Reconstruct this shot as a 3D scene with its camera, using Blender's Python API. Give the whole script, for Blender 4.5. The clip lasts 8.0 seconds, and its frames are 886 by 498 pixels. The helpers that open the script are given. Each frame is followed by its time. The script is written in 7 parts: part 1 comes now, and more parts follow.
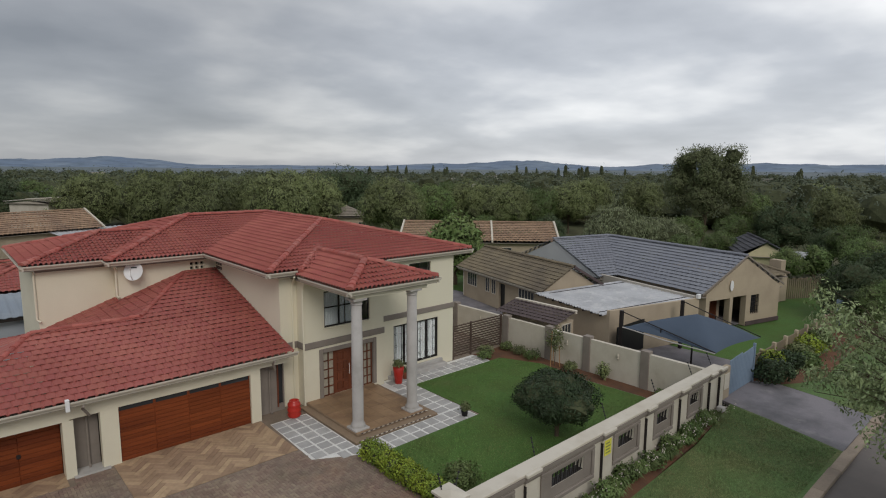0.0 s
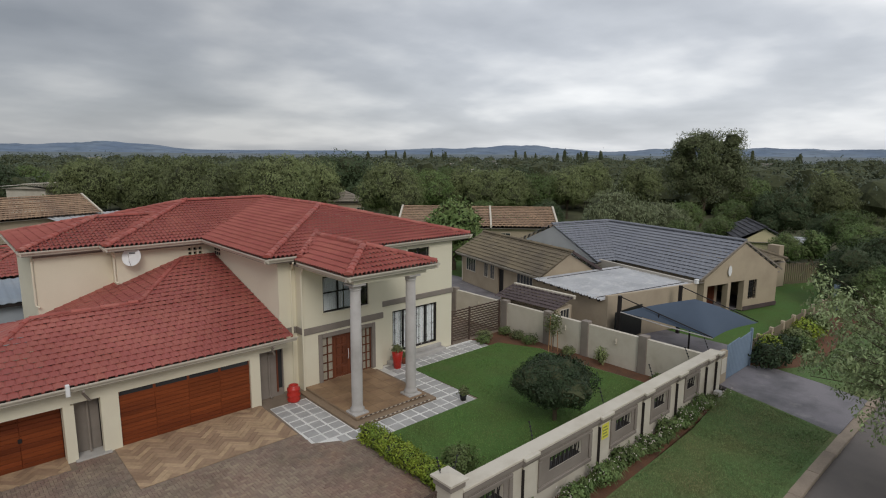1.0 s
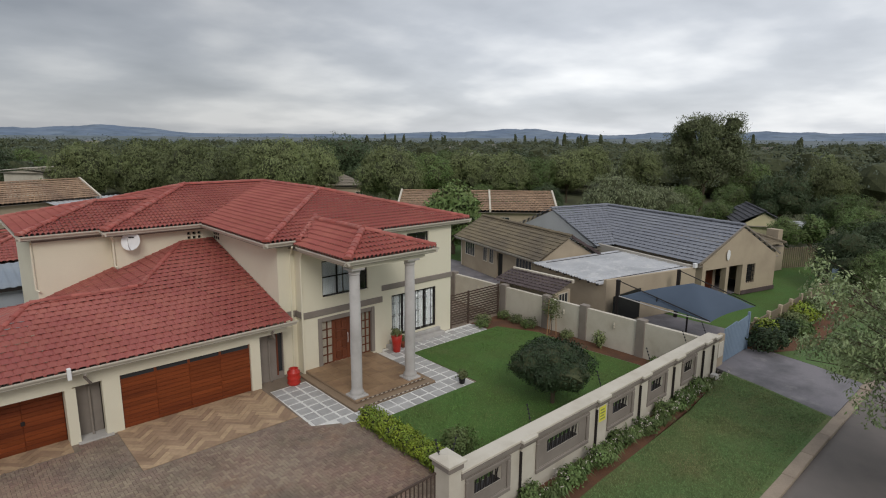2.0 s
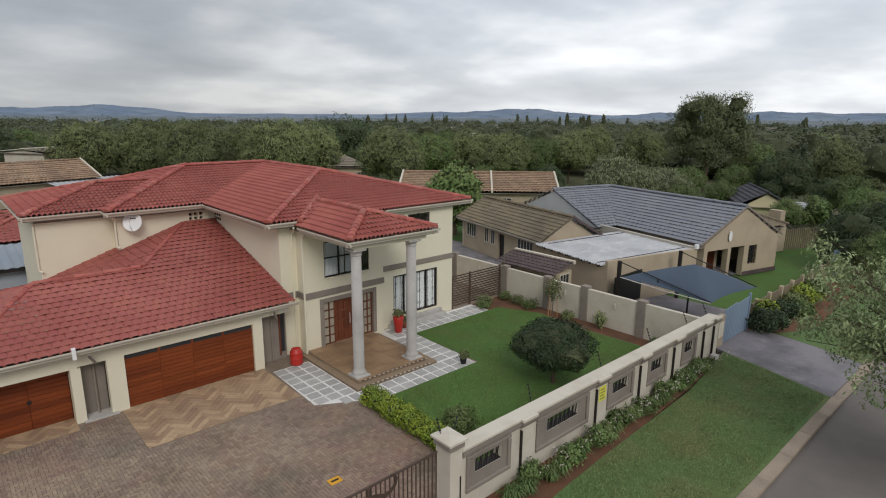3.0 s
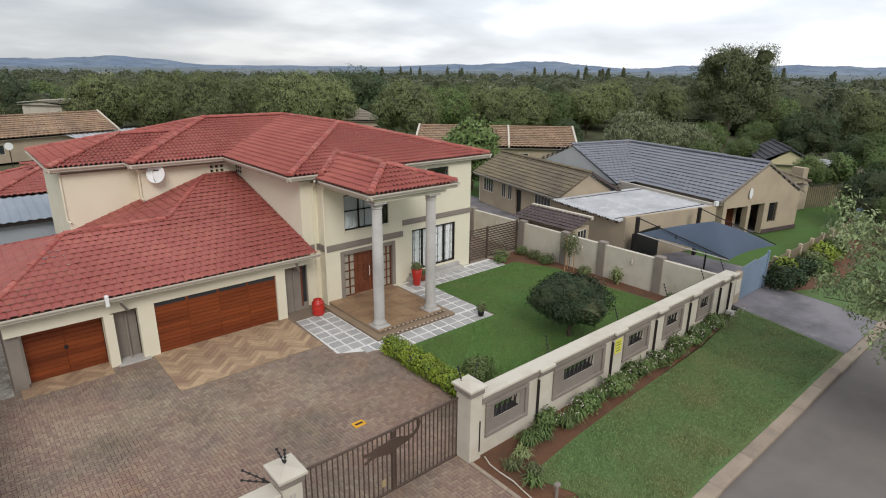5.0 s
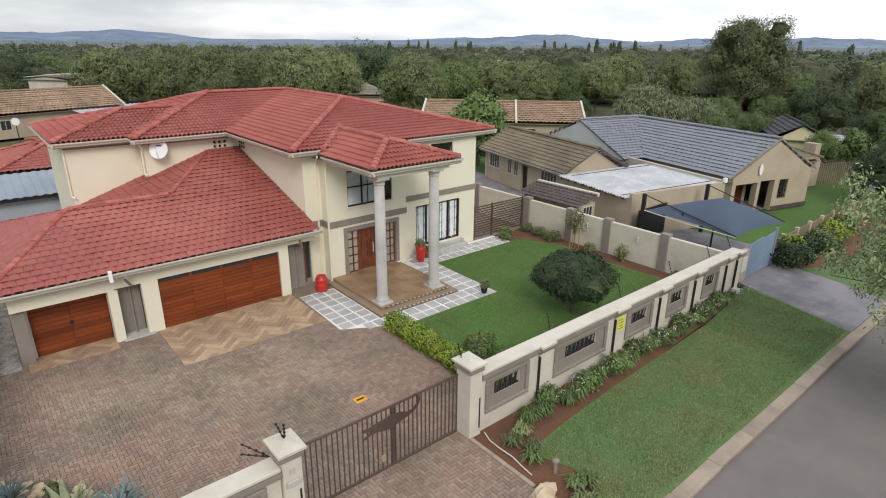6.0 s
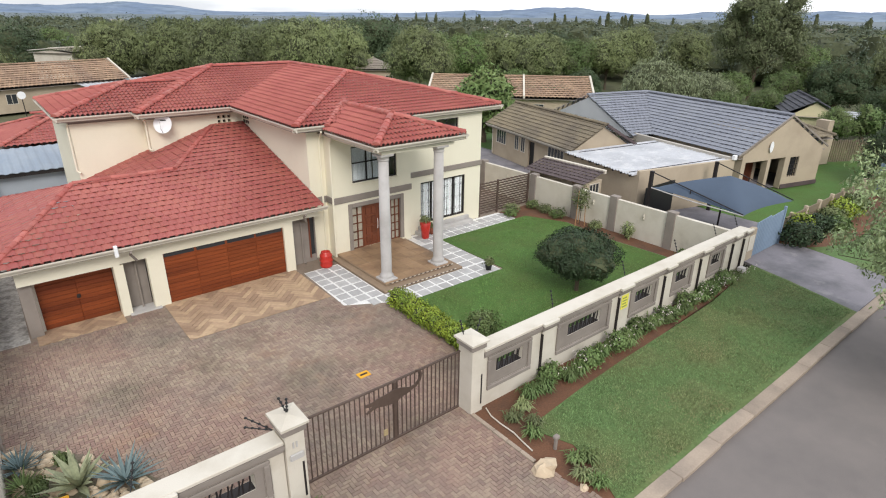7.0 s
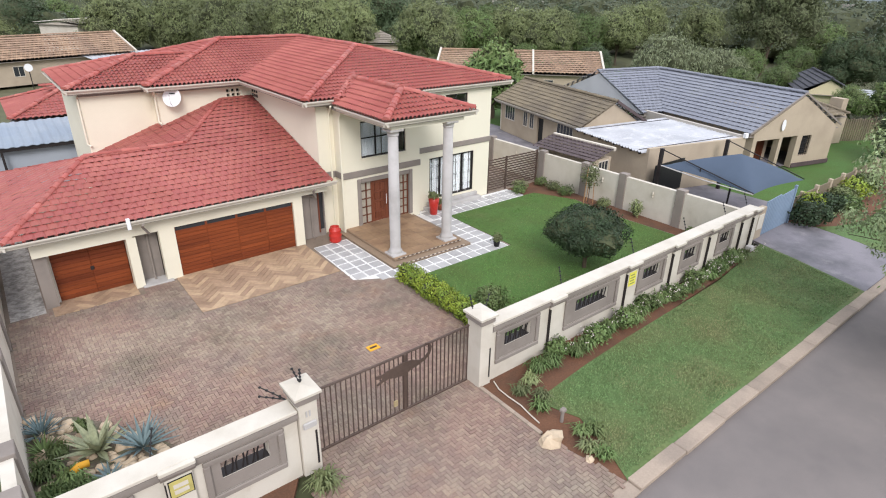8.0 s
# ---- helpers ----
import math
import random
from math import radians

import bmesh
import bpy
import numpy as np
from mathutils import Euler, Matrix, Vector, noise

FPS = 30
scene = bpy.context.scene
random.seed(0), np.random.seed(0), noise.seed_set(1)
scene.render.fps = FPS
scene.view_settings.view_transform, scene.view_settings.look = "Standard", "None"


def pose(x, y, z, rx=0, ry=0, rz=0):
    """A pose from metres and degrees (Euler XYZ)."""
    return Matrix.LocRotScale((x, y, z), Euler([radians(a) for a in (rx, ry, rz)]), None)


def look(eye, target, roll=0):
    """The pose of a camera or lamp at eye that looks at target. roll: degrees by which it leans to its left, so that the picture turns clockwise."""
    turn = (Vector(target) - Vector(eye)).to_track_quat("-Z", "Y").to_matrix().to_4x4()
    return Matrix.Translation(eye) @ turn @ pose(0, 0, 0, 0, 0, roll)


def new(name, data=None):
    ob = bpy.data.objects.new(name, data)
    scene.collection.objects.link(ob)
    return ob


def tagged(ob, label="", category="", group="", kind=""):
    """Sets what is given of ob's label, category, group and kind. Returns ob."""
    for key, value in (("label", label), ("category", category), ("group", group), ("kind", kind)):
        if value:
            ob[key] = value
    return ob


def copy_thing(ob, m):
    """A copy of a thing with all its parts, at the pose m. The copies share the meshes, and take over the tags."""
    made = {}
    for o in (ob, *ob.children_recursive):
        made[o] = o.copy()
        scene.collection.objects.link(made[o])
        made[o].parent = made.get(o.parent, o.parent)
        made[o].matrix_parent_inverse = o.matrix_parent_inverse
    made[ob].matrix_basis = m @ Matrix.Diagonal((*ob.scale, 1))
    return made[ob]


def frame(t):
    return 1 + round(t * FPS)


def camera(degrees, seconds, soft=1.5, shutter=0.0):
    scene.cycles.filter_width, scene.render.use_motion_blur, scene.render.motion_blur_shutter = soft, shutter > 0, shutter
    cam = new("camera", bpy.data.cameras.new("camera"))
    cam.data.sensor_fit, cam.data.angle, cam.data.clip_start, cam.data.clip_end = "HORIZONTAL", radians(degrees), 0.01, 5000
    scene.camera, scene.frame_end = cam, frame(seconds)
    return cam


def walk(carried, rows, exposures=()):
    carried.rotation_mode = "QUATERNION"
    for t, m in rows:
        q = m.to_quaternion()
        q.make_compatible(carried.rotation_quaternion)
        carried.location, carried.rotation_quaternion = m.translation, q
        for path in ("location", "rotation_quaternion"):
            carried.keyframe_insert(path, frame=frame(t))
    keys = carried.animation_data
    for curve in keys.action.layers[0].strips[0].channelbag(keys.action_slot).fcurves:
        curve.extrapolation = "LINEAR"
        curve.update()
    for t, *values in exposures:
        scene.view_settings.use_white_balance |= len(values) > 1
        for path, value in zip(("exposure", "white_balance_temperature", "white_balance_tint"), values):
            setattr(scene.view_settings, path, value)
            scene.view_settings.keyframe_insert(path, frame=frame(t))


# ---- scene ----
cam = camera(75.7, 8.0, soft=1.1)
PATH = [
    (0, (-0.873, -0.76, 10.594), (0.453, 0.712, 10.315), 0.4),
    (0.5, (-0.864, -0.739, 10.6), (0.462, 0.727, 10.295), 0.4),
    (1, (-0.859, -0.741, 10.597), (0.465, 0.721, 10.267), 0.4),
    (1.5, (-0.863, -0.763, 10.606), (0.459, 0.695, 10.25), 0.4),
    (3, (-0.864, -0.782, 10.612), (0.442, 0.664, 10.162), 0.4),
    (3.5, (-0.955, -0.792, 10.615), (0.338, 0.654, 10.129), 0.4),
    (4, (-1.127, -0.788, 10.62), (0.151, 0.658, 10.096), 0.5),
    (4.5, (-1.253, -0.787, 10.607), (0.009, 0.658, 10.046), 0.6),
    (6, (-0.978, -0.844, 10.574), (0.229, 0.599, 9.895), 0.5),
    (6.5, (-0.864, -0.861, 10.569), (0.324, 0.578, 9.851), 0.5),
    (7, (-0.858, -0.874, 10.567), (0.312, 0.561, 9.811), 0.6),
    (7.5, (-0.936, -0.894, 10.554), (0.217, 0.536, 9.761), 0.7),
    (8, (-1.036, -0.89, 10.558), (0.1, 0.532, 9.728), 0.9),
]
EXPOSURES = [(0.0, -0.42, 6500, 10), (1.5, -0.31, 6500, 10), (3.0, -0.14, 6500, 10), (4.5, 0.11, 6500, 10), (6.0, 0.42, 6460, 10), (7.0, 0.7, 6400, 11), (8.0, 0.88, 6180, 14)]
walk(cam, [(t, look(eye, target, roll)) for t, eye, target, roll in PATH], EXPOSURES)
SKY, SUN = 0.97, 1.4

# ---- world, sun ----
world = bpy.data.worlds.new("sky")
scene.world = world
world.use_nodes = True
wn, wl = world.node_tree.nodes, world.node_tree.links
wn.clear()


def wnode(kind, **values):
    n = wn.new(kind)
    for key, value in values.items():
        n.inputs[key].default_value = value
    return n


SUN_EL, SUN_AZ = 38.0, 243.0
sky = wn.new("ShaderNodeTexSky")
sky.sky_type, sky.sun_disc = "NISHITA", False
sky.sun_elevation, sky.sun_rotation = radians(SUN_EL), radians(90 - SUN_AZ)
sky_dim = wn.new("ShaderNodeVectorMath")
sky_dim.operation = "SCALE"
sky_dim.inputs["Scale"].default_value = 0.10
wl.new(sky.outputs[0], sky_dim.inputs[0])
coord = wn.new("ShaderNodeTexCoord")
sep = wn.new("ShaderNodeSeparateXYZ")
wl.new(coord.outputs["Generated"], sep.inputs[0])
lift = wn.new("ShaderNodeMath")
lift.operation = "ADD"
lift.inputs[1].default_value = 0.2
wl.new(sep.outputs["Z"], lift.inputs[0])
div = wn.new("ShaderNodeVectorMath")
div.operation = "DIVIDE"
comb = wn.new("ShaderNodeCombineXYZ")
for key in "XYZ":
    wl.new(lift.outputs[0], comb.inputs[key])
wl.new(coord.outputs["Generated"], div.inputs[0])
wl.new(comb.outputs[0], div.inputs[1])
cloud_a = wnode("ShaderNodeTexNoise", Scale=0.8, Detail=4.0, Roughness=0.45, Distortion=0.25)
cloud_b = wnode("ShaderNodeTexNoise", Scale=2.6, Detail=4.0, Roughness=0.5)
for c in (cloud_a, cloud_b):
    wl.new(div.outputs[0], c.inputs["Vector"])
mix_c = wn.new("ShaderNodeMath")
mix_c.operation = "MULTIPLY_ADD"
mix_c.inputs[1].default_value = 0.28
wl.new(cloud_b.outputs[0], mix_c.inputs[0])
wl.new(cloud_a.outputs[0], mix_c.inputs[2])
ramp = wn.new("ShaderNodeValToRGB")
ramp.color_ramp.elements[0].position, ramp.color_ramp.elements[0].color = 0.46, (0.36, 0.385, 0.425, 1)
ramp.color_ramp.elements[1].position, ramp.color_ramp.elements[1].color = 0.82, (0.84, 0.85, 0.86, 1)
mid = ramp.color_ramp.elements.new(0.62)
mid.color = (0.50, 0.525, 0.565, 1)
wl.new(mix_c.outputs[0], ramp.inputs[0])
glow = wn.new("ShaderNodeMapRange")          # pale band above the horizon
glow.inputs["From Min"].default_value, glow.inputs["From Max"].default_value = 0.0, 0.16
glow.inputs["To Min"].default_value, glow.inputs["To Max"].default_value = 0.32, 0.0
wl.new(sep.outputs["Z"], glow.inputs["Value"])
pale = wn.new("ShaderNodeMix")
pale.data_type = "RGBA"
pale.inputs["B"].default_value = (0.72, 0.73, 0.745, 1)
wl.new(glow.outputs[0], pale.inputs["Factor"])
wl.new(ramp.outputs[0], pale.inputs["A"])
high = wn.new("ShaderNodeMapRange")          # an overcast sky is brighter overhead
high.inputs["From Min"].default_value, high.inputs["From Max"].default_value = 0.35, 1.0
high.inputs["To Min"].default_value, high.inputs["To Max"].default_value = 1.0, 1.65
wl.new(sep.outputs["Z"], high.inputs["Value"])
thin = wn.new("ShaderNodeVectorMath")         # thinner cloud towards the east
thin.operation = "DOT_PRODUCT"
thin.inputs[1].default_value = (0.93, 0.30, 0.20)
wl.new(coord.outputs["Generated"], thin.inputs[0])
thin_f = wn.new("ShaderNodeMapRange")
thin_f.interpolation_type = "SMOOTHSTEP"
thin_f.inputs["From Min"].default_value, thin_f.inputs["From Max"].default_value = 0.62, 1.0
thin_f.inputs["To Min"].default_value, thin_f.inputs["To Max"].default_value = 0.98, 1.65
wl.new(thin.outputs["Value"], thin_f.inputs["Value"])
both_f = wn.new("ShaderNodeMath")
both_f.operation = "MULTIPLY"
wl.new(high.outputs[0], both_f.inputs[0])
wl.new(thin_f.outputs[0], both_f.inputs[1])
bright = wn.new("ShaderNodeVectorMath")
bright.operation = "SCALE"
wl.new(pale.outputs["Result"], bright.inputs[0])
wl.new(both_f.outputs[0], bright.inputs["Scale"])
cover = wn.new("ShaderNodeMix")
cover.data_type = "RGBA"
cover.inputs["Factor"].default_value = 0.9
wl.new(sky_dim.outputs[0], cover.inputs["A"])
wl.new(bright.outputs[0], cover.inputs["B"])
back = wn.new("ShaderNodeBackground")
back.inputs["Strength"].default_value = SKY
wl.new(cover.outputs["Result"], back.inputs["Color"])
wout = wn.new("ShaderNodeOutputWorld")
wl.new(back.outputs[0], wout.inputs["Surface"])

sun = new("sun", bpy.data.lights.new("sun", "SUN"))
sun.data.energy, sun.data.angle, sun.data.color = SUN, radians(26), (1.0, 0.95, 0.88)
ca, sa, ce = math.cos(radians(SUN_AZ)), math.sin(radians(SUN_AZ)), math.cos(radians(SUN_EL))
sun.matrix_basis = look((60 * ca * ce, 60 * sa * ce, 60 * math.sin(radians(SUN_EL))), (0, 0, 0))


# ---- materials ----
def mat(name, col, rough=0.75, var=0.12, grain=30.0, blot=0.8, bump=0.15, metal=0.0, rand=0.0, island=0.0, col2=None, mix2=0.5, spec=0.3, hue=0.0, stains_sheen=(), tree=0.0):
    """Colour with fine grain, broad blotches of a second colour, bump, and an optional change from piece to piece."""
    m = bpy.data.materials.new(name)
    m.use_nodes = True
    n, l = m.node_tree.nodes, m.node_tree.links
    bsdf = n["Principled BSDF"]
    bsdf.inputs["Metallic"].default_value = metal
    bsdf.inputs["Specular IOR Level"].default_value = spec
    geo = n.new("ShaderNodeNewGeometry")
    fine = n.new("ShaderNodeTexNoise")
    fine.inputs["Scale"].default_value, fine.inputs["Detail"].default_value = grain, 5
    broad = n.new("ShaderNodeTexNoise")
    broad.inputs["Scale"].default_value, broad.inputs["Detail"].default_value = blot, 6
    broad.inputs["Roughness"].default_value = 0.6
    for t in (fine, broad):
        l.new(geo.outputs["Position"], t.inputs["Vector"])
    two = n.new("ShaderNodeMix")
    two.data_type = "RGBA"
    two.inputs["A"].default_value = (*col, 1)
    two.inputs["B"].default_value = (*(col2 or [c * (1 - var) for c in col]), 1)
    r = n.new("ShaderNodeMapRange")
    r.inputs["From Min"].default_value, r.inputs["From Max"].default_value = 0.42, 0.66
    r.inputs["To Max"].default_value = mix2 * 2 if col2 else 1.0
    l.new(broad.outputs[0], r.inputs["Value"])
    l.new(r.outputs[0], two.inputs["Factor"])
    colour = two.outputs["Result"]
    for k, (tint, size, lo, hi, most) in enumerate(stains_sheen):       # dust, moss and dry patches; on the zinc, its sheen as pale patches
        patch = n.new("ShaderNodeTexNoise")
        patch.noise_dimensions = "4D"
        patch.inputs["W"].default_value = 3.7 * k + 1
        patch.inputs["Scale"].default_value, patch.inputs["Detail"].default_value, patch.inputs["Roughness"].default_value = size, 7, 0.65
        l.new(geo.outputs["Position"], patch.inputs["Vector"])
        mask = n.new("ShaderNodeMapRange")
        mask.inputs["From Min"].default_value, mask.inputs["From Max"].default_value, mask.inputs["To Max"].default_value = lo, hi, most
        l.new(patch.outputs[0], mask.inputs["Value"])
        lay = n.new("ShaderNodeMix")
        lay.data_type = "RGBA"
        lay.inputs["B"].default_value = (*tint, 1)
        l.new(mask.outputs[0], lay.inputs["Factor"])
        l.new(colour, lay.inputs["A"])
        colour = lay.outputs["Result"]
    hsv = n.new("ShaderNodeHueSaturation")
    l.new(colour, hsv.inputs["Color"])
    v = n.new("ShaderNodeMath")
    v.operation = "MULTIPLY_ADD"
    v.inputs[1].default_value, v.inputs[2].default_value = var * 2.4, 1 - var * 1.2
    l.new(fine.outputs[0], v.inputs[0])
    value = v.outputs[0]
    if rand or island:
        src = n.new("ShaderNodeObjectInfo").outputs["Random"] if rand else geo.outputs["Random Per Island"]
        k = n.new("ShaderNodeMath")
        k.operation = "MULTIPLY_ADD"
        k.inputs[1].default_value, k.inputs[2].default_value = 2 * (rand or island), 1 - (rand or island)
        l.new(src, k.inputs[0])
        both = n.new("ShaderNodeMath")
        both.operation = "MULTIPLY"
        l.new(k.outputs[0], both.inputs[0])
        l.new(value, both.inputs[1])
        value = both.outputs[0]
        if hue:
            h = n.new("ShaderNodeMath")
            h.operation = "MULTIPLY_ADD"
            h.inputs[1].default_value, h.inputs[2].default_value = 2 * hue, 0.5 - hue
            l.new(src, h.inputs[0])
            l.new(h.outputs[0], hsv.inputs["Hue"])
    if tree:                     # whole plants differ in tone
        info = n.new("ShaderNodeObjectInfo")
        tone = n.new("ShaderNodeMath")
        tone.operation = "MULTIPLY_ADD"
        tone.inputs[1].default_value, tone.inputs[2].default_value = 2 * tree, 1 - tree
        l.new(info.outputs["Random"], tone.inputs[0])
        both_t = n.new("ShaderNodeMath")
        both_t.operation = "MULTIPLY"
        l.new(tone.outputs[0], both_t.inputs[0])
        l.new(value, both_t.inputs[1])
        value = both_t.outputs[0]
    l.new(value, hsv.inputs["Value"])
    l.new(hsv.outputs[0], bsdf.inputs["Base Color"])
    rr = n.new("ShaderNodeMapRange")
    rr.inputs["To Min"].default_value, rr.inputs["To Max"].default_value = max(0.05, rough - 0.1), min(1, rough + 0.1)
    l.new(fine.outputs[0], rr.inputs["Value"])
    l.new(rr.outputs[0], bsdf.inputs["Roughness"])
    if bump:
        b = n.new("ShaderNodeBump")
        b.inputs["Strength"].default_value, b.inputs["Distance"].default_value = bump, 0.02
        l.new(fine.outputs[0], b.inputs["Height"])
        l.new(b.outputs[0], bsdf.inputs["Normal"])
    return m


def glass(name, col=(0.035, 0.04, 0.045)):
    m = mat(name, col, rough=0.06, var=0.1, grain=2, bump=0.0, spec=0.6)
    return m


def wood(name, a, b, axis=2, rough=0.45):
    """Boards with a stretched grain along X or Z."""
    m = mat(name, a, rough=rough, var=0.18, grain=14, blot=1.0, bump=0.08, col2=b, mix2=0.5, rand=0.16)
    n, l = m.node_tree.nodes, m.node_tree.links
    mp = n.new("ShaderNodeMapping")
    mp.inputs["Scale"].default_value = (0.12, 1, 1.6) if axis == 0 else (1.6, 1, 0.12)
    geo = [x for x in n if x.type == "NEW_GEOMETRY"][0]
    l.new(geo.outputs["Position"], mp.inputs["Vector"])
    for x in n:
        if x.type == "TEX_NOISE":
            l.new(mp.outputs[0], x.inputs["Vector"])
    return m


RED_TILE = mat("red_tile", (0.312, 0.085, 0.069), rough=0.6, var=0.07, grain=18, blot=0.35, island=0.035, hue=0.004, col2=(0.38, 0.115, 0.092), mix2=0.5, bump=0.25)
RED_TILE_P = mat("red_tile_single", (0.312, 0.085, 0.069), rough=0.6, var=0.07, grain=18, blot=0.35, rand=0.035, hue=0.004, col2=(0.38, 0.115, 0.092), mix2=0.5, bump=0.25)
RED_CAP = mat("red_ridge_tile", (0.36, 0.092, 0.074), rough=0.6, var=0.15, grain=14, island=0.18, col2=(0.42, 0.15, 0.12))
OLIVE_TILE = mat("olive_tile", (0.215, 0.175, 0.115), rough=0.8, var=0.14, grain=10, blot=0.5, island=0.07, col2=(0.14, 0.115, 0.085))
SLATE_TILE = mat("slate_tile", (0.215, 0.225, 0.26), rough=0.65, var=0.08, grain=10, blot=0.5, island=0.04, col2=(0.235, 0.245, 0.275))
TAN_TILE = mat("tan_tile", (0.36, 0.24, 0.155), rough=0.8, var=0.2, grain=6, blot=0.4, island=0.15, col2=(0.25, 0.165, 0.115))
DARK_TILE = mat("dark_tile", (0.10, 0.075, 0.075), rough=0.8, var=0.2, grain=6, island=0.15)
CREAM = mat("cream_plaster", (0.78, 0.735, 0.585), rough=0.9, var=0.04, grain=45, blot=0.35, bump=0.2, col2=(0.72, 0.67, 0.53), mix2=0.4)
WHITE_P = mat("white_plaster", (0.62, 0.575, 0.49), rough=0.9, var=0.05, grain=40, blot=0.9, bump=0.2, col2=(0.53, 0.48, 0.395), mix2=0.45, stains_sheen=(((0.36, 0.31, 0.24), 1.3, 0.6, 0.78, 0.45),))
TAUPE = mat("taupe_plaster", (0.27, 0.235, 0.205), rough=0.9, var=0.07, grain=40, blot=0.7, bump=0.2, col2=(0.22, 0.19, 0.165))
STONE_GREY = mat("column_paint", (0.50, 0.48, 0.46), rough=0.85, var=0.05, grain=30, blot=1.5, col2=(0.42, 0.40, 0.38))
BEIGE = mat("beige_plaster", (0.46, 0.38, 0.28), rough=0.9, var=0.06, grain=30, blot=0.5, col2=(0.39, 0.32, 0.235))
GUTTER = mat("gutter_paint", (0.60, 0.555, 0.47), rough=0.5, var=0.06, grain=12, blot=2)
SOFFIT = mat("soffit_board", (0.30, 0.265, 0.23), rough=0.8, var=0.05)
CHERRY = wood("cherry_board", (0.23, 0.055, 0.016), (0.13, 0.028, 0.010), axis=0)
CHERRY_V = wood("cherry_door", (0.17, 0.055, 0.028), (0.095, 0.03, 0.015), axis=2)
DARKMETAL = mat("dark_metal", (0.035, 0.03, 0.03), rough=0.5, var=0.2, metal=0.3, bump=0.05)
BROWNMETAL = mat("brown_iron", (0.12, 0.085, 0.068), rough=0.6, var=0.25, metal=0.3, grain=20)
GLASS = glass("dark_glass")
GLASS_CLEAR = bpy.data.materials.new("window_glass")
GLASS_CLEAR.use_nodes = True
gb = GLASS_CLEAR.node_tree.nodes["Principled BSDF"]
gb.inputs["Base Color"].default_value = (0.88, 0.92, 0.92, 1)
gb.inputs["Roughness"].default_value, gb.inputs["IOR"].default_value, gb.inputs["Transmission Weight"].default_value = 0.02, 1.45, 1.0
LATTICE_GLASS = mat("lattice_glass", (0.44, 0.40, 0.32), rough=0.25, var=0.25, grain=9, bump=0.02, spec=0.5)
CURTAIN = mat("curtain", (0.88, 0.88, 0.90), rough=0.9, var=0.1, grain=6, blot=6)
PORCH = mat("porch_tile", (0.33, 0.215, 0.125), rough=0.45, var=0.14, grain=5, blot=1.5, rand=0.14, col2=(0.24, 0.15, 0.09), bump=0.03)
PORCH_EDGE = mat("porch_edge", (0.30, 0.22, 0.15), rough=0.7, var=0.15, grain=12)
PLANK = mat("wood_look_tile", (0.43, 0.30, 0.195), rough=0.6, var=0.2, grain=9, blot=1.2, rand=0.22, hue=0.006, col2=(0.34, 0.235, 0.15), bump=0.05)
PAVER = mat("grey_paver", (0.45, 0.44, 0.43), rough=0.85, var=0.1, grain=25, blot=2, rand=0.1, col2=(0.38, 0.37, 0.36))
PEBBLE = mat("white_pebble", (0.80, 0.79, 0.76), rough=0.9, var=0.2, grain=45, bump=0.6)
BRICK = mat("paving_brick", (0.29, 0.198, 0.155), rough=0.9, var=0.2, grain=22, blot=0.3, island=0.15, hue=0.012, col2=(0.225, 0.18, 0.145), mix2=0.5, stains_sheen=(((0.15, 0.135, 0.09), 0.28, 0.52, 0.66, 0.55), ((0.36, 0.29, 0.215), 0.35, 0.5, 0.68, 0.75), ((0.31, 0.18, 0.11), 0.4, 0.55, 0.70, 0.5)), bump=0.3)
BRICK_P = mat("paving_brick_single", (0.29, 0.198, 0.155), rough=0.9, var=0.2, grain=22, blot=0.3, rand=0.15, hue=0.012, col2=(0.225, 0.18, 0.145), mix2=0.5, stains_sheen=(((0.15, 0.135, 0.09), 0.28, 0.52, 0.66, 0.55), ((0.36, 0.29, 0.215), 0.35, 0.5, 0.68, 0.75), ((0.31, 0.18, 0.11), 0.4, 0.55, 0.70, 0.5)), bump=0.3)
SAND = mat("joint_sand", (0.27, 0.21, 0.165), rough=0.95, var=0.3, grain=25, blot=0.5, col2=(0.19, 0.155, 0.115))
LAWN = mat("lawn", (0.078, 0.155, 0.036), rough=0.95, var=0.35, grain=14, blot=0.45, bump=0.9, col2=(0.078, 0.125, 0.030), mix2=0.5, stains_sheen=(((0.14, 0.135, 0.06), 0.5, 0.58, 0.72, 0.5),))
VERGE = mat("verge_grass", (0.1, 0.165, 0.056), rough=0.95, var=0.4, grain=10, blot=0.35, bump=0.9, col2=(0.115, 0.14, 0.05), mix2=0.5, stains_sheen=(((0.20, 0.185, 0.085), 0.55, 0.52, 0.70, 0.55),))
FIELD = mat("field", (0.085, 0.095, 0.045), rough=1, var=0.3, grain=0.6, blot=0.02, col2=(0.13, 0.12, 0.07), bump=0)
SOIL = mat("red_soil", (0.155, 0.075, 0.042), rough=1, var=0.3, grain=18, blot=1.0, bump=0.8, col2=(0.11, 0.06, 0.038))
ASPHALT = mat("asphalt", (0.205, 0.18, 0.165), rough=0.9, var=0.1, grain=40, blot=0.25, bump=0.3, col2=(0.155, 0.139, 0.130), stains_sheen=(((0.24, 0.21, 0.185), 0.6, 0.6, 0.8, 0.4),))
KERB = mat("kerb_concrete", (0.36, 0.29, 0.225), rough=0.95, var=0.15, grain=20, blot=0.8, rand=0.1, col2=(0.27, 0.22, 0.175))
